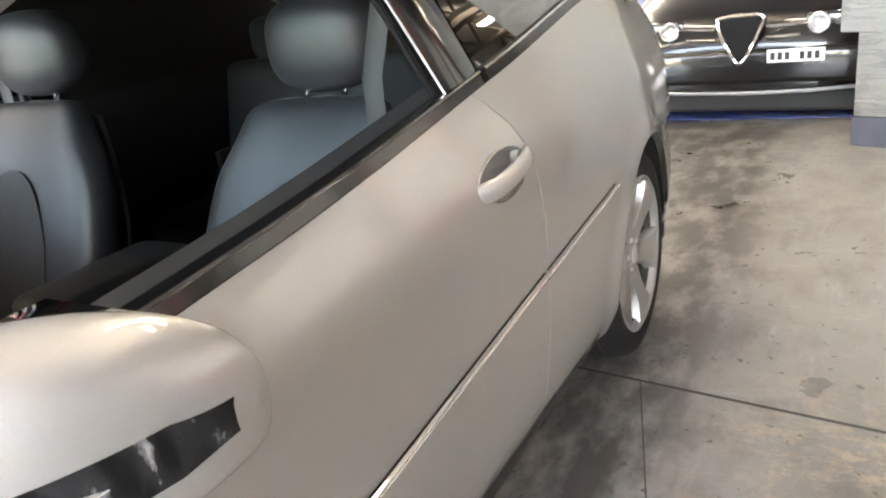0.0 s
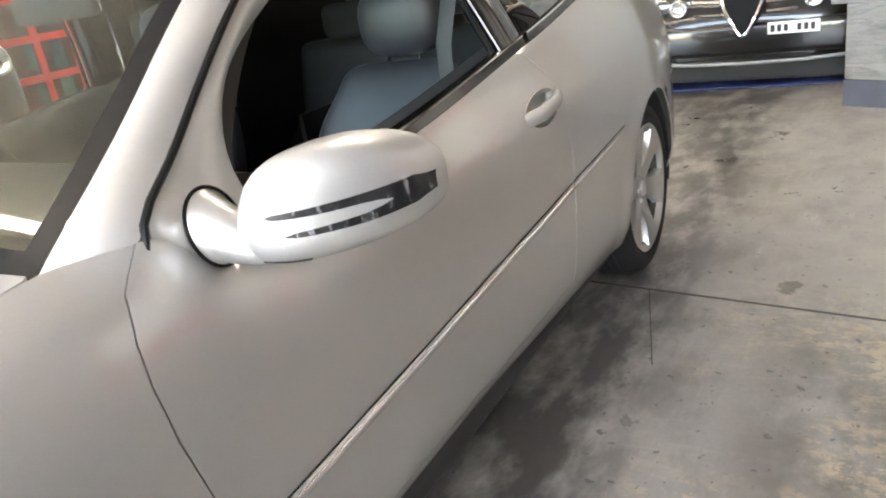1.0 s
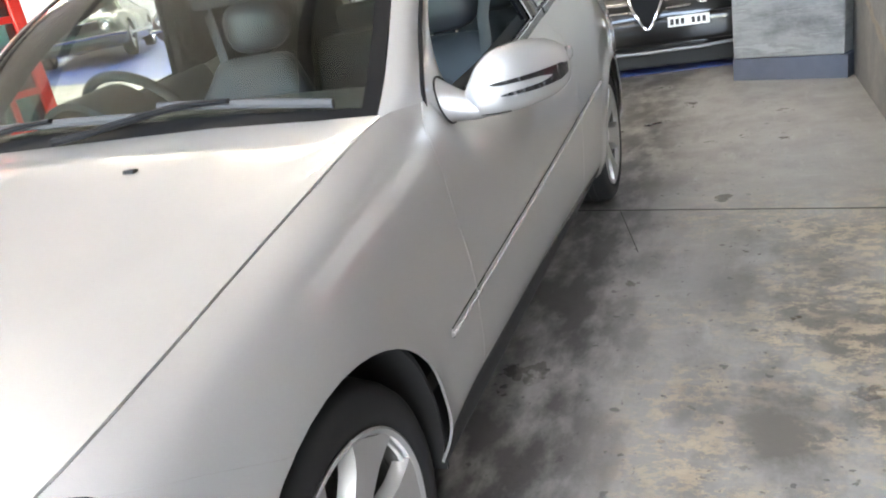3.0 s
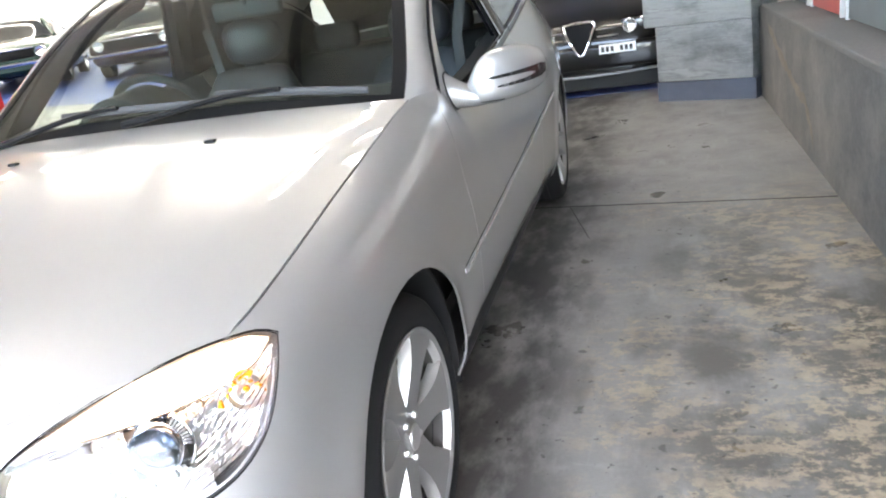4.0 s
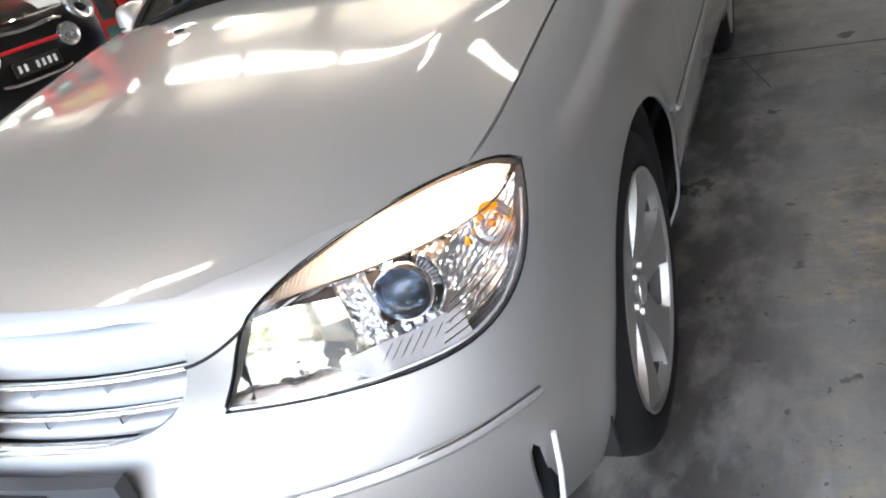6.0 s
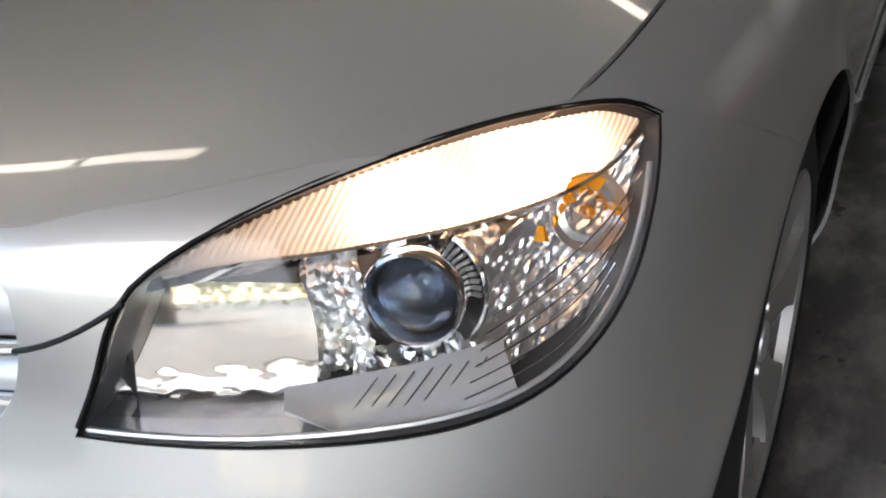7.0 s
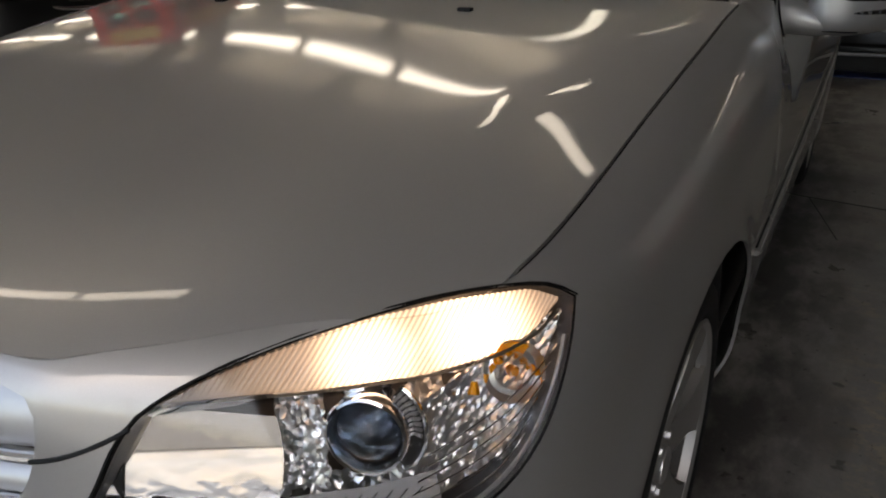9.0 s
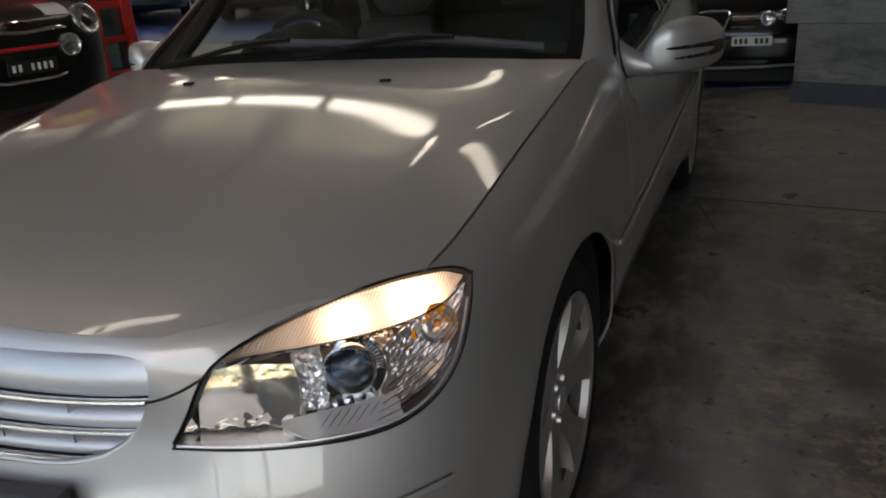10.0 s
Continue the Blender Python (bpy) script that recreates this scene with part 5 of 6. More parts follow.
def seat(cx, dz=0.0, dy=0.0):
    # backrest as a lofted cushion with a shoulder wing and a narrow top
    zs = [.46, .52, .62, .74, .85, .93, .985, 1.00]
    hw = [.245, .265, .282, .278, .250, .200, .165, .10]
    yc = [1.60 + dy, 1.615 + dy, 1.65 + dy, 1.695 + dy, 1.735 + dy, 1.765 + dy, 1.785 + dy, 1.79 + dy]
    dp = [.06, .075, .08, .078, .07, .062, .045, .015]
    rows = []
    for z, w, y, d in zip(zs, hw, yc, dp):
        r_ = []
        for k in range(33):
            a = 2 * math.pi * k / 32
            ca, sa = math.cos(a), math.sin(a)
            e = (abs(ca) ** 3.2 + abs(sa) ** 3.2) ** (-1 / 3.2)
            x = w * ca * e
            yy = d * sa * e
            yy += .035 * (1 - (x / w) ** 2) if sa < 0 else 0
            r_.append((cx + x, y + yy, z + dz))
        rows.append(np.array(r_))
    P = natural(np.linspace(0, 1, len(zs)), np.stack(rows).reshape(len(zs), -1))(np.linspace(0, 1, 34)).reshape(34, 33, 3)
    c0 = P.mean(axis=1, keepdims=True)
    bm = shell(P, .01, P - c0)
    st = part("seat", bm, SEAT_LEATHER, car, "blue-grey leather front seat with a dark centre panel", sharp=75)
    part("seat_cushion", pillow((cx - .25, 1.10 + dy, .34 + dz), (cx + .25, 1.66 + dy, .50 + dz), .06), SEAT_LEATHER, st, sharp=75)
    # centre panel
    Q = []
    for s in np.linspace(-1, 1, 17):
        col = []
        for w in np.linspace(0, 1, 17):
            ztop = .86 - .10 * s ** 2 - .06 * s ** 6
            z = .50 + (ztop - .50) * w
            x = .150 * s * (1 - .12 * w)
            y = np.interp(z, zs, yc) - np.interp(z, zs, dp) + .035 * (1 - (x / .25) ** 2) - .010 + .012 * s ** 4
            col.append((cx + x, y, z + dz))
        Q.append(col)
    part("seat_panel", shell(np.array(Q), .008, np.array([0, -1.0, .2])), SEAT_DARK, st, "dark fabric centre panel", sharp=75)
    # headrest
    hr = bmesh.new()
    bmesh.ops.create_uvsphere(hr, u_segments=32, v_segments=20, radius=1)
    for v in hr.verts:
        x, y, z = v.co
        p = 2.7
        e = (abs(x) ** p + abs(y) ** p + abs(z) ** p) ** (-1 / p)
        v.co = Vector((cx + .140 * x * e, 1.835 + dy + .062 * y * e + .02 * x * x, 1.105 + dz + .098 * z * e))
    part("headrest", hr, SEAT_LEATHER, st, "rounded blue-grey headrest", sharp=80)
    for s in (-.05, .05):
        part("headrest_post", tube([(cx + s, 1.835 + dy, 1.03 + dz), (cx + s, 1.80 + dy, .95 + dz)], .006, 8), CHROME, st)
    back_ = [[(cx + sx * .24, 1.70 + dy, .46 + dz), (cx + sx * .25, 1.78 + dy, .75 + dz), (cx + sx * .17, 1.84 + dy, .95 + dz)] for sx in (-1, 0, 1)]
    back_[1] = [(x, y + .05, z) for x, y, z in back_[1]]
    part("seat_back_shell", strip_between(back_, 12, 12, .01, np.array([0, 1.0, 0])), SEAT_DARK, st, sharp=75)
    return st


seat(.37, -.045, .11)
seat(-.36, .0, -.03)
part("rear_bench", pillow((-.60, 2.15, .30), (.60, 2.60, .56), .06), SEAT_DARK, car, sharp=70)
part("rear_backrest", boxed((-.60, 2.52, .50), (.60, 2.66, .98), .05, 3, Matrix.Translation((0, 2.55, .5)) @ pose(0, 0, 0, -14) @ Matrix.Translation((0, -2.55, -.5))), SEAT_DARK, car, sharp=70)
for x in (-.32, .32):
    part("rear_headrest", boxed((x - .13, 2.62, .96), (x + .13, 2.72, 1.10), .045, 4), SEAT_DARK, car, sharp=80)
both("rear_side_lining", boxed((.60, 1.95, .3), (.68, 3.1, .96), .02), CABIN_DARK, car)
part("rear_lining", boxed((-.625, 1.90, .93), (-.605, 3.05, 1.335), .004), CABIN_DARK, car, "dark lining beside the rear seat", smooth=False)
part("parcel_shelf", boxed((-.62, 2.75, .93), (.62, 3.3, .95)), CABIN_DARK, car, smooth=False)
rv = part("inner_mirror", boxed((-.135, 1.165, 1.20), (.135, 1.195, 1.265), .015, 3, None), CABIN_DARK, car, "inner mirror on the windscreen", sharp=70)
part("inner_mirror_glass", boxed((-.125, 1.196, 1.207), (.125, 1.198, 1.258)), BRIGHT, rv, smooth=False)
part("inner_mirror_stalk", tube([(0, 1.17, 1.25), (0, 1.13, 1.33)], .01, 8), CABIN_DARK, rv)
for s in (1, -1):
    part("seat_belt", tube([(s * .60, 1.86, 1.18), (s * .56, 1.83, 1.0), (s * .56, 1.80, .6)], .022, 8, .12, up=(0, 1, 0)), CABIN_DARK, car, "dark seat belt")

# ---- headlamp inside: strip light, projector, reflectors ----
def lp(a, b, c=0.0):
    return LO + LX * a + LY * b + LN * c


STRIP_EMIT, nt_, b_ = material("lit_strip")
tc_ = nt_.nodes.new("ShaderNodeTexCoord")
total = None
for spot, size, amp in ((lp(.030, .053), .034, 1.6), (lp(.140, .066), .042, 2.0), (lp(.09, .060), .13, .45)):
    d_ = nt_.nodes.new("ShaderNodeVectorMath")
    d_.operation = "DISTANCE"
    d_.inputs[1].default_value = spot
    link(nt_, tc_.outputs["Object"], d_.inputs[0])
    r_ = nt_.nodes.new("ShaderNodeMapRange")
    r_.interpolation_type = "SMOOTHERSTEP"
    r_.inputs[1].default_value, r_.inputs[2].default_value, r_.inputs[3].default_value, r_.inputs[4].default_value = 0, size * 2, amp, 0
    link(nt_, d_.outputs["Value"], r_.inputs[0])
    if total is None:
        total = r_.outputs[0]
    else:
        a_ = nt_.nodes.new("ShaderNodeMath")
        link(nt_, total, a_.inputs[0])
        link(nt_, r_.outputs[0], a_.inputs[1])
        total = a_.outputs[0]
b_.inputs["Base Color"].default_value = (.46, .38, .32, 1)
b_.inputs["Roughness"].default_value = .25
b_.inputs["Emission Color"].default_value = (1.0, .67, .46, 1)
# the flutes break the light into slanted lines
dots = []
for v_ in (LX, LY):
    d_ = nt_.nodes.new("ShaderNodeVectorMath")
    d_.operation = "DOT_PRODUCT"
    d_.inputs[1].default_value = v_
    link(nt_, tc_.outputs["Object"], d_.inputs[0])
    dots.append(d_.outputs["Value"])


def math_(op, a, b):
    m_ = nt_.nodes.new("ShaderNodeMath")
    m_.operation = op
    for sck, v in zip(m_.inputs, (a, b)):
        if hasattr(v, "is_linked"):
            link(nt_, v, sck)
        else:
            sck.default_value = v
    return m_.outputs[0]


wave_ = math_("SINE", math_("MULTIPLY", math_("SUBTRACT", dots[0], math_("MULTIPLY", dots[1], .75)), 2 * math.pi / .0058), 0)
wave_ = math_("ADD", math_("MULTIPLY", wave_, .36), .62)
link(nt_, math_("MULTIPLY", total, wave_), b_.inputs["Emission Strength"])


_BL = _B[:130].reshape(-1, 3)
_BL = _BL[(_BL[:, 2] > .5)] - np.array(LO)
_la, _lb2, _lc = _BL @ np.array(LX), _BL @ np.array(LY), _BL @ np.array(LN)
_near = (abs(_la) < .27) & (abs(_lb2) < .13) & (_lc > -.25)
_pw = [(i, j) for i in range(6) for j in range(6 - i)]
_cf = np.linalg.lstsq(np.stack([(_la[_near] * 4) ** i * (_lb2[_near] * 8) ** j for i, j in _pw], 1), _lc[_near], rcond=None)[0]


def on_cover(a, b):
    """How far the body's skin stands out at lamp place (a, b)."""
    return float(sum(k * (a * 4) ** i * (b * 8) ** j for k, (i, j) in zip(_cf, _pw)))


FACET = plain("facet_bright", (.80, .80, .81), .30, 1.0, .03)
MIRROR_N = Vector((.500, -.830, .226)).normalized()


def headlamp(sgn):
    def side(bm):
        return bm if sgn > 0 else mirrored(bm)

    def ring_pts(k, depth):
        c = np.array((.02, 0))
        out = []
        for p in smooth_pts:
            q = np.array(p) - c
            q = c + q + q / np.linalg.norm(q) * k
            out.append(lp(q[0], q[1], on_cover(q[0], q[1]) + depth))
        return out
    smooth_pts = LAMP
    lamp = part("headlamp", side(tube(ring_pts(.0006, -.0025), .0014, 8, closed=True)), BLACK_TRIM, car, "headlamp in clear cover with lit warm marker strip")
    cov = carve(side_shell(), lamp_prism(-.003), "INTERSECT")
    c_ = part("cover", side(cov), LAMP_GLASS, lamp, "clear plastic lamp cover", sharp=60)
    c_.visible_shadow = False
    # tub: walls and back
    rings = [ring_pts(-.001, -.004), ring_pts(-.006, -.035), ring_pts(-.02, -.09)]
    bm = bmesh.new()
    vs = [[bm.verts.new(p) for p in r] for r in rings]
    n = len(vs[0])
    for r0, r1 in zip(vs, vs[1:]):
        for i in range(n):
            bm.faces.new((r0[i], r0[(i + 1) % n], r1[(i + 1) % n], r1[i]))
    bm.faces.new(vs[-1])
    bmesh.ops.recalc_face_normals(bm, faces=bm.faces)
    bmesh.ops.reverse_faces(bm, faces=bm.faces)
    part("tub", side(bm), plain("tub_grey", (.13, .13, .135), .34, .5, .05), lamp, "grey metallic lamp tub", sharp=50)
    # chrome inner rim that follows the outline
    part("inner_rim", side(tube(ring_pts(-.006, -.010)[36:68], .0024, 6)), SATIN, lamp)
    # black seal along the hood's side
    c0 = np.array((.02, 0))
    seal = []
    for p in LAMP[:36]:
        q = np.array(p) - c0
        q = c0 + q + q / np.linalg.norm(q) * .0028
        seal.append(lp(q[0], q[1], on_cover(q[0], q[1]) - .0015))
    part("seal", side(tube(seal, [.0017 + .0008 * i / 35 for i in range(36)], 8)), BLACK_TRIM, lamp, "black rubber seal")
    # marker strip: crescent with diagonal flutes
    top = pchip([-.150, -.09, -.02, .06, .13, .19, .226], [.040, .060, .078, .092, .098, .099, .088])
    bot = pchip([-.150, -.09, -.02, .06, .13, .19, .226], [.036, .035, .032, .033, .040, .057, .081])
    nx, ny = 260, 24
    P = np.zeros((nx, ny, 3))
    for i, a in enumerate(np.linspace(-.150, .226, nx)):
        t0, b0 = float(top(a)[0, 0]), float(bot(a)[0, 0])
        for j, k in enumerate(np.linspace(0, 1, ny)):
            b = b0 + (t0 - b0) * k
            flute = .0014 * math.sin((a - b * .75) * 2 * math.pi / .0058) * (1 if b - b0 > .006 else .3)
            P[i, j] = lp(a, b, on_cover(a, b) - .018 + flute - .012 * (1 - k) ** 2)
    part("marker_strip", side(shell(P, .003, np.array(LN))), STRIP_EMIT, lamp, "fluted marker strip, lit warm white", sharp=80)
    # bright blade under the strip
    P = np.stack([np.stack([lp(a, float(bot(a)[0, 0]) - .002 - .008 * k * (1 - .6 * (a + .15) / .376), on_cover(a, .03) - .022 - .012 * k) for k in np.linspace(0, 1, 4)]) for a in np.linspace(-.185, .222, 50)])
    part("blade", side(shell(P, .003, np.array(LN))), BRIGHT, lamp, "bright blade under the strip", sharp=60)
    # inner main-beam reflector, a shallow bright dish that faces forward
    rnd0 = random.Random(2)
    P = np.zeros((60, 50, 3))
    for i, s in enumerate(np.linspace(-1, 1, 60)):
        for j, w in enumerate(np.linspace(-.78, 1, 50)):
            a = -.153 + .097 * s * (1 - .14 * w * w * (s > 0)) + .014 * w
            b = -.036 + .063 * w - .016 * s
            crack = min(1, max(0, .02 - w) * 1.6) * (w > -.7) * rnd0.uniform(-.00055, .00055) * (rnd0.random() < .4)
            lie = LX * (a + .128) + LY * (b + .034)
            P[i, j] = lp(a, b, min(on_cover(-.128, -.034) - .046 - MIRROR_N.dot(lie) / MIRROR_N.dot(LN) - .0012 * w * w + crack + max(0, .1 - w) * max(0, min(1, 3 * w + 2.4)) * (.0004 * math.sin(150 * a + 40 * b) + .00012 * math.sin(420 * b + 200 * a)), on_cover(a, b) - .012))
    part("main_reflector", side(shell(P, .002, np.array(LN))), BRIGHT, lamp, "shallow mirror-bright main beam reflector", sharp=80)
    # small uneven facets behind and between the lamps
    rnd = random.Random(4)
    for a0, a1, b0, b1, n1, n2, dep, amp in ((-.056, -.014, -.064, .032, 22, 30, .044, .0011), (-.030, .060, -.076, -.050, 26, 9, .046, .0014), (.062, .10, -.066, .030, 16, 26, .060, .0016)):
        P = np.zeros((n1, n2, 3))
        for i in range(n1):
            for j in range(n2):
                a, b = a0 + (a1 - a0) * i / (n1 - 1) + rnd.uniform(-.002, .002), b0 + (b1 - b0) * j / (n2 - 1) + rnd.uniform(-.002, .002)
                P[i, j] = lp(a, b, on_cover(a, b) - dep - .014 * math.sin(math.pi * i / (n1 - 1)) + rnd.uniform(-amp, amp) + .0024 * math.sin(a * 360 + 2.2 * math.sin(b * 75)) + .0010 * math.sin(b * 500 + a * 300))
        part("facet_reflector", side(shell(P, .002, np.array(LN))), FACET, lamp, "uneven bright facets", sharp=30)
    # projector
    pm = Matrix.Translation(lp(.026, -.012, on_cover(.026, -.012) - .040)) @ Vector((.30, -.92, .12)).to_track_quat("Z", "Y").to_matrix().to_4x4() @ Matrix.Diagonal((.80, .80, 1, 1))
    pr = part("projector", side(lathe([(.0400, .006), (.0415, .013), (.0445, .016), (.0475, .0145), (.0505, .009), (.0515, -.002), (.0515, -.03), (.040, -.03), (.0395, .0), (.0400, .006)], 48, pm)), CHROME, lamp, "round projector lamp with a chrome ring")
    dome = clear_glass("projector_glass", (.70, .75, .80), .9)
    part("projector_lens", side(lathe([(0, .024), (.010, .0232), (.020, .0205), (.029, .015), (.036, .007), (.0395, 0)], 40, pm)), dome, pr, "thick domed glass lens", sharp=80)
    part("projector_bowl", side(lathe([(0, -.030), (.010, -.030), (.011, -.026), (.018, -.024), (.024, -.017), (.0245, -.014), (.032, -.007), (.039, .0)], 40, pm)), plain("projector_bowl", (.26, .28, .31), .14, .95, .05), pr, sharp=80)
    # ribbed collar beside the projector
    bm = bmesh.new()
    for i in range(9):
        a = -.05 + i * .12
        tube([pm @ Vector((.0525 * math.cos(a), .0525 * math.sin(a), -.006)), pm @ Vector((.061 * math.cos(a), .061 * math.sin(a), -.003))], .0020, 5, bm=bm)
    part("ribbed_collar", side(bm), SATIN, pr, "ribbed collar beside the lens", sharp=20)
    part("collar_rim", side(tube([pm @ Vector((.066 * math.cos(a), .066 * math.sin(a), -.003)) for a in np.linspace(-.7, .95, 20)], .0022, 6)), CHROME, pr)
    P = np.stack([np.stack([pm @ Vector((r * math.cos(a), r * math.sin(a), -.012 + .4 * (r - .048))) for r in np.linspace(.048, .066, 5)]) for a in np.linspace(-.9, 1.0, 24)])
    part("collar_plate", side(shell(P, .002, np.array(LN))), plain("collar_dark", (.05, .05, .052), .3, .5, .03), pr, "dark collar plate", sharp=60)
    # outer indicator reflector: a bowl of small uneven facets
    rnd = random.Random(9)
    n1, n2 = 52, 40
    P = np.zeros((n1, n2, 3))
    for i, s in enumerate(np.linspace(-1, 1, n1)):
        for j, w in enumerate(np.linspace(-1, 1, n2)):
            a = .132 + .076 * s + .020 * w
            b = -.016 + .058 * w + .034 * s
            P[i, j] = lp(a, b, on_cover(min(a, .2), b) - .030 - .035 * (1 - .5 * s * s - .5 * w * w) + rnd.uniform(-.0015, .0015) + .0012 * math.sin((a * .8 - b) * 520 + 1.6 * math.sin(a * 60)) + .0008 * math.sin((a + b) * 700))
    part("indicator_reflector", side(shell(P, .002, np.array(LN))), FACET, lamp, "faceted bright indicator reflector", sharp=30)
    # flutes across the lower outer part
    bm = bmesh.new()
    for i in range(6):
        k = i / 5
        p = [lp(.045 + .030 * k, -.092 + .056 * k, on_cover(.05, -.06) - .016), lp(.100 + .025 * k, -.078 + .066 * k, on_cover(.11, -.04) - .016), lp(.145 + .030 * k, -.055 + .074 * k, on_cover(.15, -.01) - .015), lp(.170 + .038 * k, -.032 + .080 * k, on_cover(.18, .01) - .014)]
        tube(curve_through(p, 12), .0008, 5, bm=bm)
    part("lens_rib", side(bm), BRIGHT, lamp, sharp=30)
    # amber bulb in a clear cap
    am = Matrix.Translation(lp(.168, .024, on_cover(.168, .024) - .030)) @ Vector(LN).to_track_quat("Z", "Y").to_matrix().to_4x4()
    bulb = part("indicator_bulb", side(lathe([(0, .004), (.004, .003), (.006, -.001), (.005, -.012)], 20, am)), AMBER, lamp, "amber indicator bulb behind a ringed clear cap")
    part("bulb_cap", side(lathe([(0, .020), (.005, .0195), (.0055, .0185), (.009, .0175), (.0095, .0162), (.013, .0135), (.0135, .012), (.0165, .007), (.018, -.002), (.0175, -.010)], 32, am)), clear_glass("bulb_cap_glass", (.86, .80, .76), .8, 2.5), bulb, "clear cap with moulded rings", sharp=12)
    part("bulb_socket", side(lathe([(.0185, -.004), (.024, -.006), (.029, -.002), (.031, .002), (.030, -.008), (.018, -.014)], 32, am)), FACET, bulb, sharp=40)
    P = np.stack([np.stack([am @ Vector((r * math.cos(q), r * math.sin(q), -.004 + .3 * (r - .018))) for r in np.linspace(.0185, .028, 5)]) for q in np.linspace(.9, 2.5, 18)])
    part("amber_collar", side(shell(P, .003, np.array(LN))), AMBER, bulb, "amber collar over the bulb", sharp=40)
    bm = bmesh.new()
    rnd = random.Random(12)
    for i in range(16):
        a, b = .138 + .056 * i / 15, .018 + .024 * math.sin(math.pi * (i + 2) / 17) + rnd.uniform(-.003, .004)
        p = lp(a, b, on_cover(a, b) - .024 + rnd.uniform(-.004, .002))
        tube([p, p + Vector((rnd.uniform(-.006, .006), rnd.uniform(-.006, .006), rnd.uniform(-.007, .007)))], [rnd.uniform(.002, .0045), .001], 4, bm=bm)
    part("amber_shard", side(bm), AMBER, bulb, "amber shards over the bulb", sharp=20)
    part("amber_drop", side(tube([lp(.126, .022, on_cover(.12, .02) - .026), lp(.124, .010, on_cover(.12, .01) - .026)], [.003, .006], 6)), AMBER, bulb, sharp=20)
    # lower apron with the slotted oval
    P = np.stack([np.stack([lp(a, -.066 - .03 * max(0, -.03 - a) - (.036 + .06 * min(0, a) - .12 * max(0, a - .05)) * k * min(1, .25 + (a + .085) / .05) + .10 * max(0, a - .02), on_cover(min(a, .16), -.08) - .044 + .030 * k) for k in np.linspace(0, 1, 10)]) for a in np.linspace(-.085, .085, 40)])
    part("apron", side(shell(P, .003, np.array(LN))), plain("apron_metal", (.62, .62, .63), .42, .5, .04), lamp, "smooth silver apron under the lamps", sharp=70)
    bm = bmesh.new()
    for i in range(7):
        a = -.034 + .014 * i
        tube([lp(a - .008, -.092, on_cover(a, -.09) - .0235), lp(a + .020, -.070, on_cover(a, -.07) - .036)], .0007, 5, bm=bm)
    part("apron_slits", side(bm), plain("slit_grey", (.10, .10, .10), .4), lamp, "row of slanted slits in the apron")
    return lamp


headlamp(1)
headlamp(-1)

# ---- other cars in the hall ----
def section_loft(stations, samples, thick=None):
    """Stations of (y, outline) with outlines of (x, z) from the middle of the top round to the middle of the bottom; mirrored to a closed skin."""
    rows = []
    for y, o in stations:
        o = np.array(o, float)
        s = np.r_[0, np.cumsum(np.linalg.norm(np.diff(o, axis=0), axis=1))]
        q = pchip(s, o)(np.linspace(0, s[-1], samples))
        rows.append(np.c_[q[:, 0], np.full(samples, y), q[:, 1]])
    P = np.stack(rows)
    t = np.array([y for y, _ in stations])
    fine = np.linspace(t[0], t[-1], 64)
    P = pchip(t, P.reshape(len(t), -1))(fine).reshape(64, samples, 3)
    bm = bmesh.new()
    R = [[bm.verts.new(p) for p in row] for row in P]
    L = [[bm.verts.new((-p[0], p[1], p[2])) for p in row] for row in P]
    for i in range(63):
        for k in range(samples - 1):
            bm.faces.new((R[i][k], R[i + 1][k], R[i + 1][k + 1], R[i][k + 1]))
            bm.faces.new((L[i][k + 1], L[i + 1][k + 1], L[i + 1][k], L[i][k]))
    for i, d in ((0, 1), (63, -1)):
        loop_ = R[i] + L[i][::-1]
        bm.faces.new(loop_[::d])
    bmesh.ops.remove_doubles(bm, verts=bm.verts, dist=1e-4)
    bmesh.ops.recalc_face_normals(bm, faces=bm.faces)
    return bm


def simple_wheel(parent, x, y, r, side):
    m = Matrix.Translation((x, y, r)) @ pose(0, 0, 0, 0, 90 * side)
    w = part("wheel", lathe([(r * .64, -.09), (r * .9, -.10), (r * .98, -.085), (r, -.04), (r, .04), (r * .98, .085), (r * .9, .10), (r * .66, .09), (r * .64, .0), (r * .64, -.09)], 40, m), RUBBER, parent, "black tyre")
    part("rim", lathe([(r * .66, .088), (r * .62, .06), (r * .58, .03), (r * .2, .05), (r * .16, .065), (0, .07)], 30, m), CHROME, w, "bright rim")
    for i in range(5):
        a = 2 * math.pi * i / 5
        p0, p1 = m @ Vector((r * .15 * math.cos(a), r * .15 * math.sin(a), .066)), m @ Vector((r * .62 * math.cos(a), r * .62 * math.sin(a), .074))
        part("spoke", tube([p0, p1], .028, 6, .4), SATIN, w)
    return w


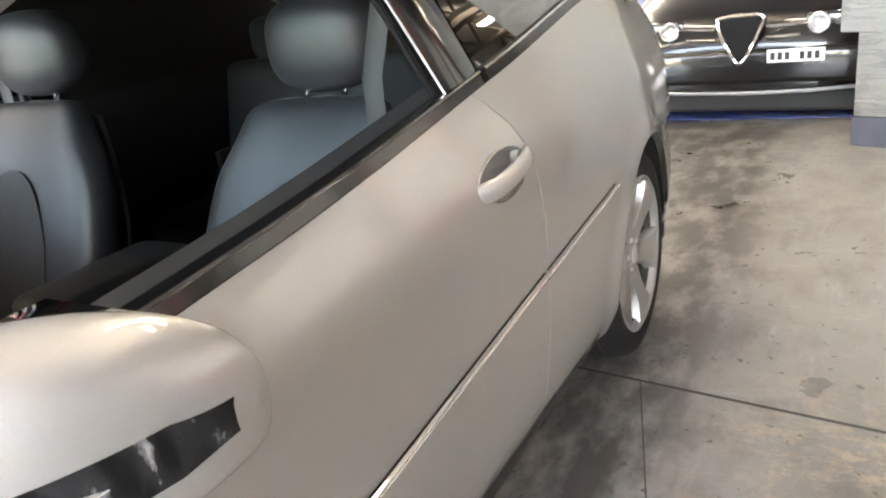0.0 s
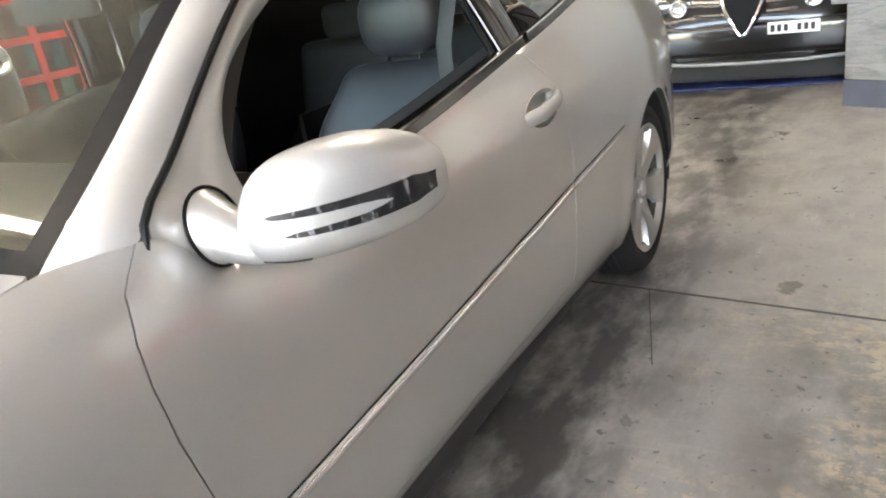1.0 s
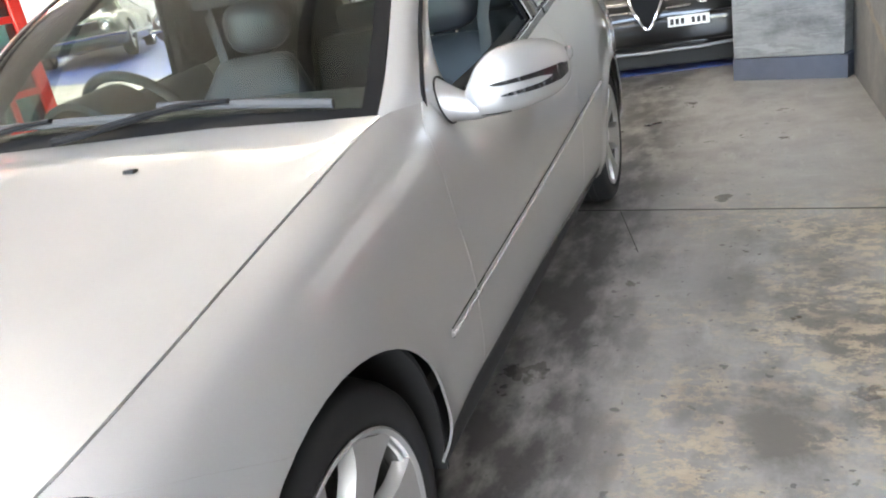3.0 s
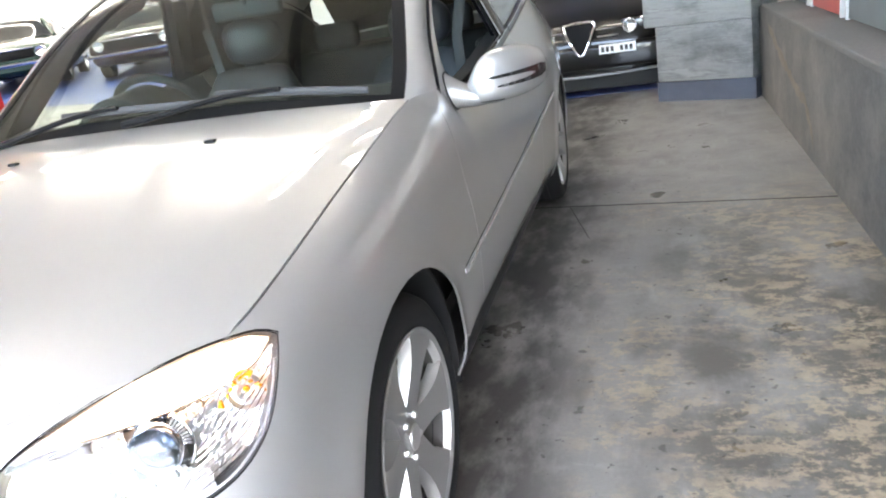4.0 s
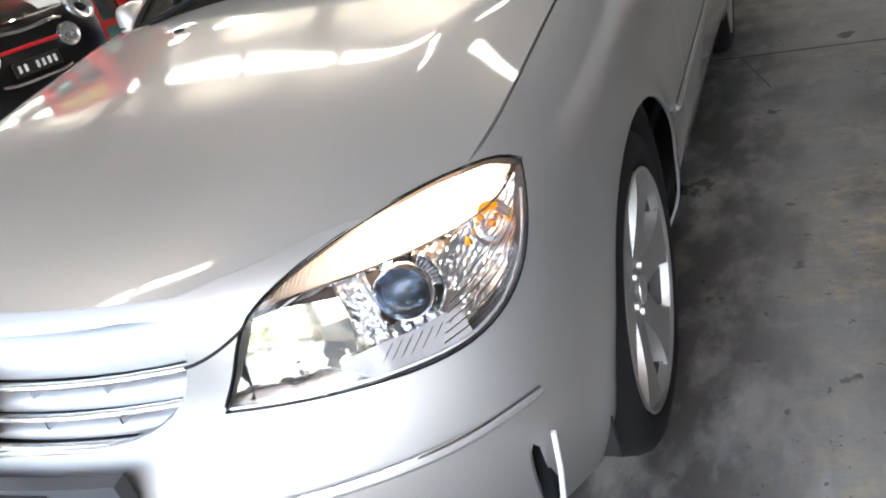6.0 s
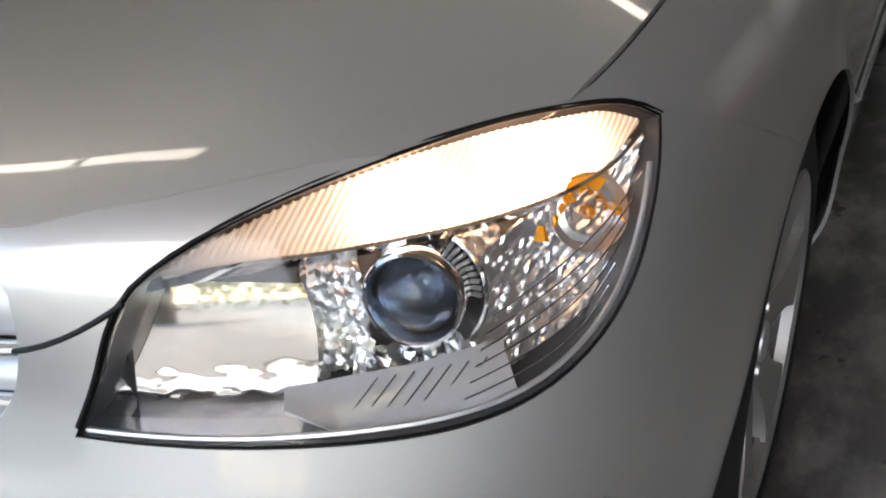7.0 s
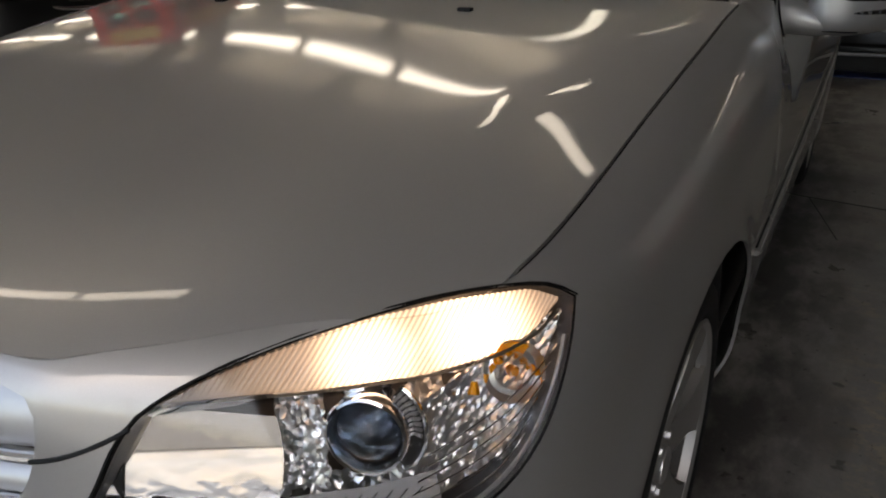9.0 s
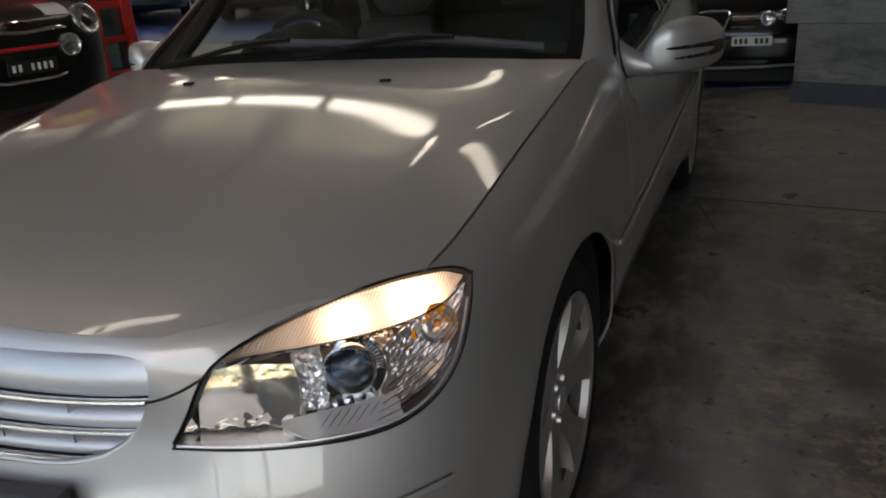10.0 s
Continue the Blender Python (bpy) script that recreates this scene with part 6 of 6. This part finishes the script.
def parked_car(label, at, paint_, L, W, wb0, wb1, r, prof, cabin, group="cars parked in the hall"):
    """prof: rows of (y, half width, top, bottom); cabin: rows of (y, half width, height) over the belt, front to back."""
    c = thing("car", label, "car", at, group)
    st = []
    for y, w, zt, zb in prof:
        st.append((y, [(0, zt + .02), (w * .62, zt + .008), (w * .90, zt - .045), (w * .985, zt - .16), (w, (zt + zb) / 2), (w * .97, zb + .08), (w * .86, zb), (0, zb)]))
    bm = section_loft(st, 30)
    for y in (wb0, wb1):
        bm = carve(bm, prism(circle(y, r, r * 1.16, 32), "x", W * .30, W))
        bm = carve(bm, prism(circle(y, r, r * 1.16, 32), "x", -W, -W * .30))
    body = part("body", bm, paint_, c, sharp=40)
    st = [(y, [(0, z + .015), (w * .55, z + .005), (w * .72, z - .05), (w * .98, .45 * z + .55 * b), (w, b - .05), (0, b - .05)]) for y, w, z, b in cabin]
    part("glasshouse", section_loft(st, 20), TINTED_CAR, c, "dark car windows", sharp=50)
    roof_rows = [r_ for r_ in cabin if r_[2] > max(q[2] for q in cabin) - .10]
    P = np.stack([np.stack([np.array((s * w * .66, y, z + .024 - .02 * abs(s) ** 3)) for s in np.linspace(-1, 1, 13)]) for y, w, z, b in roof_rows])
    if len(roof_rows) > 1:
        part("roof", shell(P, .02, np.array([0, 0, 1.0])), paint_, c)
    for s in (1, -1):
        for a, b in ((0, 1), (-1, -2)):
            (y0, w0, z0, b0), (y1, w1, z1, b1) = cabin[a], cabin[b]
            part("pillar", tube([(s * w0 * .97, y0, b0 - .01), (s * w1 * .74, y1, z1 - .01)], .035, 8), paint_, c)
        for y in (wb0, wb1):
            simple_wheel(c, s * (W / 2 - .115), y, r, s)
    return c, body


TINTED_CAR = plain("car_window_dark", (.02, .024, .026), .06, 0, .05, coat=1)
LAMP_BACK = plain("lamp_bowl_bright", (.75, .76, .78), .12, .9, .02)


def round_lamp(parent, p, r, facing=(0, -1, .08), mat=None):
    m = Matrix.Translation(p) @ Vector(facing).to_track_quat("Z", "Y").to_matrix().to_4x4()
    l = part("headlamp", lathe([(0, .0), (r * .5, .006), (r * .9, .016), (r, .024), (r * 1.12, .02), (r * 1.14, -.02)], 28, m), mat or LAMP_BACK, parent, "round bright headlamp")
    part("lamp_glass", lathe([(0, .034), (r * .6, .031), (r * .98, .024)], 24, m), LAMP_GLASS, l)
    return l


# black saloon with a chrome shield grille, nose towards the lane
alfa, ab = parked_car("black saloon with a chrome shield grille and white plate", pose(.69, 5.78, 0, 0, 0, -3), BLACK_PAINT, 4.43, 1.75, .88, 3.45, .31,
                      [(.0, .52, .46, .22), (.04, .66, .60, .20), (.12, .74, .66, .19), (.30, .80, .74, .18), (.7, .86, .83, .18), (1.25, .875, .93, .18), (2.4, .875, .96, .18), (3.5, .86, .97, .2), (4.2, .80, .96, .25), (4.43, .70, .80, .32)],
                      [(1.12, .74, .93, .93), (1.75, .72, 1.36, .94), (2.3, .71, 1.42, .95), (2.9, .70, 1.37, .96), (3.65, .66, .97, .95)])
shield = [(-.135, .66), (-.05, .675), (.05, .675), (.135, .66), (.125, .60), (.06, .46), (.0, .385), (-.06, .46), (-.125, .60)]
sh = part("shield_frame", tube([(x, -.035 + .10 * max(0, z - .50), z) for x, z in smooth_loop(shield, 48)], .013, 10, closed=True), CHROME, alfa, "chrome shield-shaped grille frame")
part("shield_mesh", carve(boxed((-.15, -.02, .36), (.15, .02, .70)), prism(shield, "y", -1, 1), "INTERSECT"), BLACK_TRIM, sh, smooth=False)
part("shield_badge", lathe([(0, .006), (.03, .005), (.034, 0)], 24, Matrix.Translation((0, .005, .655)) @ pose(0, 0, 0, 80)), PLATE_WHITE, sh, "round pale badge")
for s in (1, -1):
    for x in (.44, .56):
        round_lamp(alfa, (s * x, .025 + .06 * (x - .44) / .12, .60), .055)
    part("lamp_surround", boxed((s * .50 - .14, .055, .54), (s * .50 + .14, .12, .655), .02, 2), BLACK_GLOSS, alfa)
    for z in (.60, .535):
        part("chrome_bar", tube([(s * .15, -.01, z), (s * .28, .015, z + .002), (s * .40, .06, z + .004)], .009, 8), CHROME, alfa, "chrome grille bar")
    part("fog_lamp", lathe([(0, .01), (.03, .006), (.035, -.01)], 20, Matrix.Translation((s * .60, .05, .28)) @ pose(0, 0, 0, 90)), LAMP_BACK, alfa)
    part("lower_intake", boxed((s * .24 - .12, -.01, .27), (s * .24 + .12, .05, .36), .01), BLACK_TRIM, alfa)
    part("door_mirror", boxed((s * .93 - .09, 1.35, .92), (s * .93 + .09, 1.45, 1.03), .03, 3), BLACK_PAINT, alfa)
part("front_bumper", carve(boxed((-.80, -.02, .25), (.80, .5, .47), .04, 3), boxed((-.7, .25, .2), (.7, .6, .6))), BLACK_PAINT, alfa)
# dark box added low under the nose to deepen the shade on the blue floor
part("shade_block", boxed((-.74, .12, .05), (.74, 1.0, .20), .02), DARK_VOID, alfa, smooth=False)
part("splitter", tube([(-.72, .06, .215), (-.4, -.02, .205), (0, -.04, .20), (.4, -.02, .205), (.72, .06, .215)], .012, 8), plain("splitter_grey", (.25, .25, .26), .35), alfa)
apl = part("number_plate", boxed((.165, -.055, .385), (.485, -.045, .465), .003), PLATE_WHITE, alfa, "white plate with dark characters", smooth=False)
for i in range(7):
    if i != 3:
        part("plate_character", boxed((.185 + .041 * i, -.058, .402), (.211 + .041 * i, -.055, .447)), PLATE_BLACK, apl, smooth=False)

# black small hatchback with white stripes beside the phone box
mini, mb = parked_car("black tall hatchback with white bonnet stripes", pose(-3.85, 2.66, rise(-3.85), 3.72, 0, 82), BLACK_PAINT, 4.0, 1.72, .78, 3.3, .34,
                      [(.0, .50, .78, .30), (.05, .66, .88, .25), (.15, .74, .95, .22), (.45, .80, 1.02, .22), (.95, .85, 1.07, .22), (2.0, .86, 1.10, .22), (3.3, .86, 1.10, .24), (3.8, .80, 1.06, .3), (4.0, .72, .92, .36)],
                      [(1.05, .76, 1.08, 1.06), (1.55, .72, 1.48, 1.07), (2.3, .71, 1.54, 1.08), (3.4, .70, 1.48, 1.08), (3.9, .67, 1.1, 1.06)])
for s in (1, -1):
    round_lamp(mini, (s * .57, .07, .86), .11, (s * .25, -1, .35))
    round_lamp(mini, (s * .33, -.03, .70), .075, (0, -1, .05))
    ys = np.linspace(.07, 1.0, 16)
    P = np.stack([np.stack([np.array((s * (.25 + .20 * k), y, np.interp(y, [.0, .05, .15, .45, .95], [.78, .88, .95, 1.02, 1.07]) + .024 - .012 * ((.25 + .2 * k) / .6) ** 2)) for k in np.linspace(0, 1, 5)]) for y in ys])
    part("bonnet_stripe", shell(P, .004, np.array([0, 0, 1.0])), WHITE_PAINT, mini, "broad white bonnet stripe")
    part("door_mirror", boxed((s * .94 - .10, 1.2, 1.09), (s * .94 + .10, 1.29, 1.21), .04, 3), WHITE_PAINT, mini, "white door mirror")
gl = [(-.50, .74), (-.43, .795), (0, .815), (.43, .795), (.50, .74), (.43, .58), (.30, .50), (0, .48), (-.30, .50), (-.43, .58)]
gf = part("grille_frame", tube([(x, -.02 + .10 * (x / .5) ** 2, z) for x, z in smooth_loop(gl, 56)], .014, 10, closed=True), CHROME, mini, "chrome grille frame")
part("grille_mesh", carve(boxed((-.6, .02, .44), (.6, .09, .86)), prism(gl, "y", -1, 1), "INTERSECT"), BLACK_TRIM, gf, smooth=False)
part("red_bar", tube([(-.45, .0, .705), (0, -.03, .71), (.45, .0, .705)], .014, 8), MINI_RED, gf, "red bar across the grille")
part("badge", tube([(-.09, .03, .885), (0, .02, .89), (.09, .03, .885)], .016, 8, .6), CHROME, mini, "small winged badge")
mpl = part("number_plate", boxed((-.19, -.05, .53), (.19, -.035, .63), .003), PLATE_BLACK, mini, "black plate with pale characters", smooth=False)
for i in range(7):
    if i != 2:
        part("plate_character", boxed((-.160 + .048 * i, -.053, .555), (-.138 + .048 * i, -.05, .605)), PLATE_WHITE, mpl, smooth=False)


def muscle_car(label, at, paint_, n=2):
    c, b = parked_car(label, at, paint_, 4.7, 1.80, .95, 3.65, .33,
                      [(.0, .74, .70, .36), (.06, .82, .76, .30), (.4, .88, .84, .24), (1.2, .90, .90, .2), (2.6, .90, .93, .2), (3.8, .89, .93, .22), (4.5, .85, .92, .3), (4.7, .80, .82, .4)],
                      [(1.45, .74, .92, .91), (1.95, .68, 1.27, .92), (2.5, .67, 1.32, .93), (3.1, .66, 1.22, .93), (4.3, .66, .94, .92)])
    for s in (1, -1):
        round_lamp(c, (s * .62, -.01, .64), .09)
        part("bumper_bar", tube([(s * .90, .12, .46), (s * .80, -.06, .47), (0, -.08, .47)], .035, 8), CHROME, c, "chrome bumper bar")
        part("side_stripe", boxed((s * .905 - .004, .8, .40), (s * .905 + .004, 3.9, .46)), SATIN, c, smooth=False)
    part("grille", boxed((-.5, -.02, .55), (.5, .03, .72), .02), BLACK_TRIM, c, "dark wide grille")
    part("grille_bar", tube([(-.52, -.03, .725), (.52, -.03, .725)], .012, 8), CHROME, c)
    part("price_card", boxed((-.15, 1.60, 1.02), (.15, 1.605, 1.22), 0, 1, Matrix.Translation((0, 1.6, 1.02)) @ pose(0, 0, 0, -50) @ Matrix.Translation((0, -1.6, -1.0))), PLATE_WHITE, c, "white price card behind the screen", smooth=False)
    return c


muscle_car("dark green classic fastback coupe with chrome trim", pose(-9.95, 10.2, rise(-10.6), 0, 0, 33), GREEN_PAINT)
muscle_car("dark maroon classic coupe with chrome trim", pose(-8.2, 11.5, rise(-8.8), 0, 0, 24), MAROON_PAINT)
suv, sb = parked_car("white off-road estate with two dark kidney grilles", pose(-8.1, 14.3, rise(-8.6), 0, 0, 16), WHITE_PAINT, 4.85, 1.93, .95, 3.88, .37,
                     [(.0, .70, .80, .30), (.06, .82, .92, .26), (.3, .92, 1.02, .24), (1.1, .96, 1.10, .24), (2.6, .965, 1.14, .24), (4.0, .96, 1.16, .26), (4.7, .90, 1.14, .32), (4.85, .84, 1.0, .4)],
                     [(1.15, .84, 1.12, 1.10), (1.85, .80, 1.66, 1.12), (2.7, .79, 1.74, 1.13), (3.9, .78, 1.70, 1.15), (4.65, .74, 1.2, 1.13)])
for s in (1, -1):
    kid = [(s * .02, .72), (s * .20, .74), (s * .24, .80), (s * .22, .89), (s * .05, .90), (s * .02, .86)]
    k = part("kidney_grille", carve(boxed((-.3, -.03, .6), (.3, .02, 1.0)), prism(kid, "y", -1, 1), "INTERSECT"), BLACK_TRIM, suv, "dark kidney grille", smooth=False)
    part("kidney_frame", tube([(x, -.03, z) for x, z in smooth_loop(kid, 30)], .010, 8, closed=True), CHROME, k)
    part("headlamp", boxed((s * .60 - .20, -.0, .78), (s * .60 + .20, .12, .92), .04, 3), LAMP_BACK, suv, "bright headlamp")
part("lower_grille", boxed((-.55, -.03, .42), (.55, .03, .54), .02), BLACK_TRIM, suv)
spl = part("number_plate", boxed((-.19, -.05, .57), (.19, -.035, .66)), PLATE_WHITE, suv, "white plate", smooth=False)
for i in range(6):
    part("plate_character", boxed((-.155 + .053 * i, -.054, .585), (-.125 + .053 * i, -.05, .64)), PLATE_BLACK, spl, smooth=False)

# red telephone box
def phone_box(at):
    t = thing("telephone_box", "red telephone box with small window panes", "telephone box", at)
    w, h, pw = .94, 2.40, .14
    part("plinth", boxed((-w / 2 - .02, -w / 2 - .02, 0), (w / 2 + .02, w / 2 + .02, .20), .01), RED_PAINT, t, smooth=False)
    part("roof", joined(boxed((-w / 2 - .02, -w / 2 - .02, h - .24), (w / 2 + .02, w / 2 + .02, h), .02), lathe([(.60, 0), (.55, .06), (.3, .13), (0, .16)], 4, Matrix.Translation((0, 0, h)) @ pose(0, 0, 0, 0, 0, 45))), RED_PAINT, t, smooth=False)
    for sx in (1, -1):
        for sy in (1, -1):
            part("corner_post", boxed((sx * (w - pw) / 2 - pw / 2, sy * (w - pw) / 2 - pw / 2, .20), (sx * (w - pw) / 2 + pw / 2, sy * (w - pw) / 2 + pw / 2, h - .24), .012), RED_PAINT, t, smooth=False)
    glass = clear_glass("phone_box_glass", (.50, .62, .62), 1.0, 2.5)
    zs = np.linspace(.26, h - .24, 7)
    for k in range(4):
        m = pose(0, 0, 0, 0, 0, 90 * k)
        sign = part("sign", boxed((-.30, -w / 2 - .03, h - .19), (.30, -w / 2 - .018, h - .06)), plain("sign_cream", (.75, .55, .12), .5), t, "yellow sign over the panes", smooth=False)
        sign.matrix_basis = m
        for z in zs:
            b = part("glazing_bar", boxed((-w / 2 + pw, -w / 2 + .015, z - .03), (w / 2 - pw, -w / 2 + .055, z + .03), .005), RED_PAINT, t, smooth=False)
            b.matrix_basis = m
        b = part("glazing_bar", boxed((-.03, -w / 2 + .013, .20), (.03, -w / 2 + .057, h - .24), .005), RED_PAINT, t, smooth=False)
        b.matrix_basis = m
        for z0, z1 in zip(zs, zs[1:]):
            for x0, x1 in ((-w / 2 + pw, -.03), (.03, w / 2 - pw)):
                g_ = part("pane", boxed((x0, -w / 2 + .030, z0 + .03), (x1, -w / 2 + .036, z1 - .03)), glass, t, smooth=False)
                g_.matrix_basis = m
    return t


phone_box(pose(-5.02, 4.06, rise(-4.55), 0, 0, 5))

# ---- display boards over the low wall ----
def display_board(y0, y1, z1, colour, label):
    t = thing("display_board", label, "display board", pose(2.30, 0, 0), "boards on the ledge")
    part("panel", boxed((0, y0, .70), (.02, y1, z1), .004), colour, t, smooth=False)
    for y in (y0 - .02, y1):
        part("frame_post", boxed((-.012, y, .692), (.012, y + .02, z1), .003), SATIN, t, smooth=False)
    part("picture", boxed((-.004, y0 + .08, .95), (.0, y1 - .08, z1 - .1)), PLATE_WHITE, t, smooth=False)
    return t


BOARD_RED, BOARD_GREY = plain("board_red", (.36, .07, .06), .5, 0, .2, 5), plain("board_grey", (.10, .12, .13), .5, 0, .2, 5)
for k, (a, b, z, m, l) in enumerate(((4.25, 4.75, 1.7, BOARD_GREY, "grey framed display board on the ledge"), (3.3, 4.1, 1.8, BOARD_RED, "red and white display board on the ledge"), (2.3, 3.15, 1.7, BOARD_GREY, "grey framed display board on the ledge"), (1.2, 2.1, 1.8, BOARD_RED, "red and white display board on the ledge"))):
    display_board(a, b, z, m, l)
# bright upright stand on the ledge
st_ = thing("metal_stand", "slim bright metal stand on the ledge", "stand", pose(2.16, 1.75, .69))
for s in (-.09, .09):
    part("leg", tube([(0, s, 0), (0, s * .2, .34)], .008, 6), CHROME, st_)
part("crossbar", tube([(0, -.08, .05), (0, .08, .05)], .006, 6), CHROME, st_)
sw = part("wall_switch", boxed((-14.18, 17.44, 2.42), (-13.92, 17.499, 2.72), .01), BLACK_TRIM, smooth=False)
tagged(sw, "small black panel on the white wall", "wall panel")

# ---- outside, seen only in the lamp's mirror and the paint ----
shop = thing("building", "low white building across the forecourt", "building", pose(-4, -75, 0))
part("wall", boxed((-26, -6, 0), (16, 0, 4.6)), wall_material("render_white", (.6, .6, .58), (.72, .72, .7), (.55, .55, .54)), shop, smooth=False)
part("roof", boxed((-26.4, -6.4, 4.6), (16.4, .5, 4.95), .03), plain("roof_grey", (.25, .25, .26), .6), shop, smooth=False)
for i in range(7):
    w_ = part("window", boxed((-23 + i * 5.4, 0, 1.0), (-19.6 + i * 5.4, .06, 2.9)), BLACK_GLOSS, shop, smooth=False)
    part("frame", boxed((-23.1 + i * 5.4, -.01, .9), (-19.5 + i * 5.4, .04, 3.0)), SATIN, w_, smooth=False)
LEAF = plain("leaf_green", (.05, .10, .03), .6, 0, .3, 3)
BARK = plain("bark", (.13, .10, .075), .85, 0, .2, 20, .5)


def palm(x, y, h, seed):
    rnd = random.Random(seed)
    t = thing("palm_tree", "tall palm tree with drooping green fronds", "tree", pose(x, y, -.02), "trees outside")
    part("trunk", tube(curve_through([(0, 0, 0), (.1, .05, h * .5), (.25, .1, h)], 14), list(np.linspace(.22, .13, 14)), 10), BARK, t)
    bm = bmesh.new()
    for i in range(22):
        a, up = rnd.uniform(0, 6.28), rnd.uniform(-.3, .9)
        p0 = Vector((.25, .1, h))
        L = rnd.uniform(1.6, 2.4)
        ribs = [p0 + Vector((math.cos(a) * L * k, math.sin(a) * L * k, up * L * k - 1.1 * L * k * k * .6)) for k in np.linspace(0, 1, 9)]
        side_ = Vector((-math.sin(a), math.cos(a), 0))
        for k in range(1, 9):
            for s in (1, -1):
                q = ribs[k] + side_ * s * rnd.uniform(.3, .5) * (1.1 - k / 9) + Vector((0, 0, -.15))
                d = (ribs[k] - ribs[k - 1]) * .45
                bm.faces.new([bm.verts.new(v) for v in (ribs[k - 1], q - d * .2, q, ribs[k - 1] + d)])
    tagged(part("crown", bm, LEAF, t), kind="stuff")
    return t


for x, y, h, sd in ((2.5, -15, 3.4, 1), (8.5, -20, 7.5, 2), (-9, -22, 6.0, 3)):
    palm(x, y, h, sd)


def hedge(x0, x1, y, h, seed):
    rnd = random.Random(seed)
    bm = bmesh.new()
    for i in range(2600):
        p = Vector((rnd.uniform(x0, x1), y + rnd.gauss(0, .45), abs(rnd.gauss(h * .55, h * .28))))
        r = rnd.uniform(.08, .2)
        n = Vector((rnd.gauss(0, 1), rnd.gauss(0, 1), rnd.gauss(0, 1))).normalized()
        u = n.orthogonal().normalized() * r
        v = n.cross(u)
        bm.faces.new([bm.verts.new(q) for q in (p + u, p + v * .6, p - u, p - v * .6)])
    return tagged(part("hedge", bm, LEAF), "loose green hedge across the forecourt", "hedge", kind="stuff")


hedge(-14, 3, -24, 2.6, 5)
hedge(-3, 12, -30, 3.4, 7)
hedge(5, 22, -26, 2.8, 6)
parked_car("grey hatchback parked on the forecourt", pose(-.6, -14.5, 0, 0, 0, 70), plain("grey_car_paint", (.16, .16, .165), .25, 0, .02, coat=1), 4.3, 1.76, .85, 3.4, .31,
           [(.0, .52, .46, .22), (.04, .66, .60, .20), (.12, .74, .66, .19), (.30, .80, .74, .18), (.7, .86, .83, .18), (1.25, .875, .93, .18), (2.4, .875, .96, .18), (3.5, .86, .97, .2), (4.1, .80, .96, .25), (4.3, .70, .80, .32)],
           [(1.12, .74, .93, .93), (1.75, .72, 1.40, .94), (2.3, .71, 1.46, .95), (3.3, .70, 1.40, .96), (4.0, .66, .97, .95)], "cars outside")
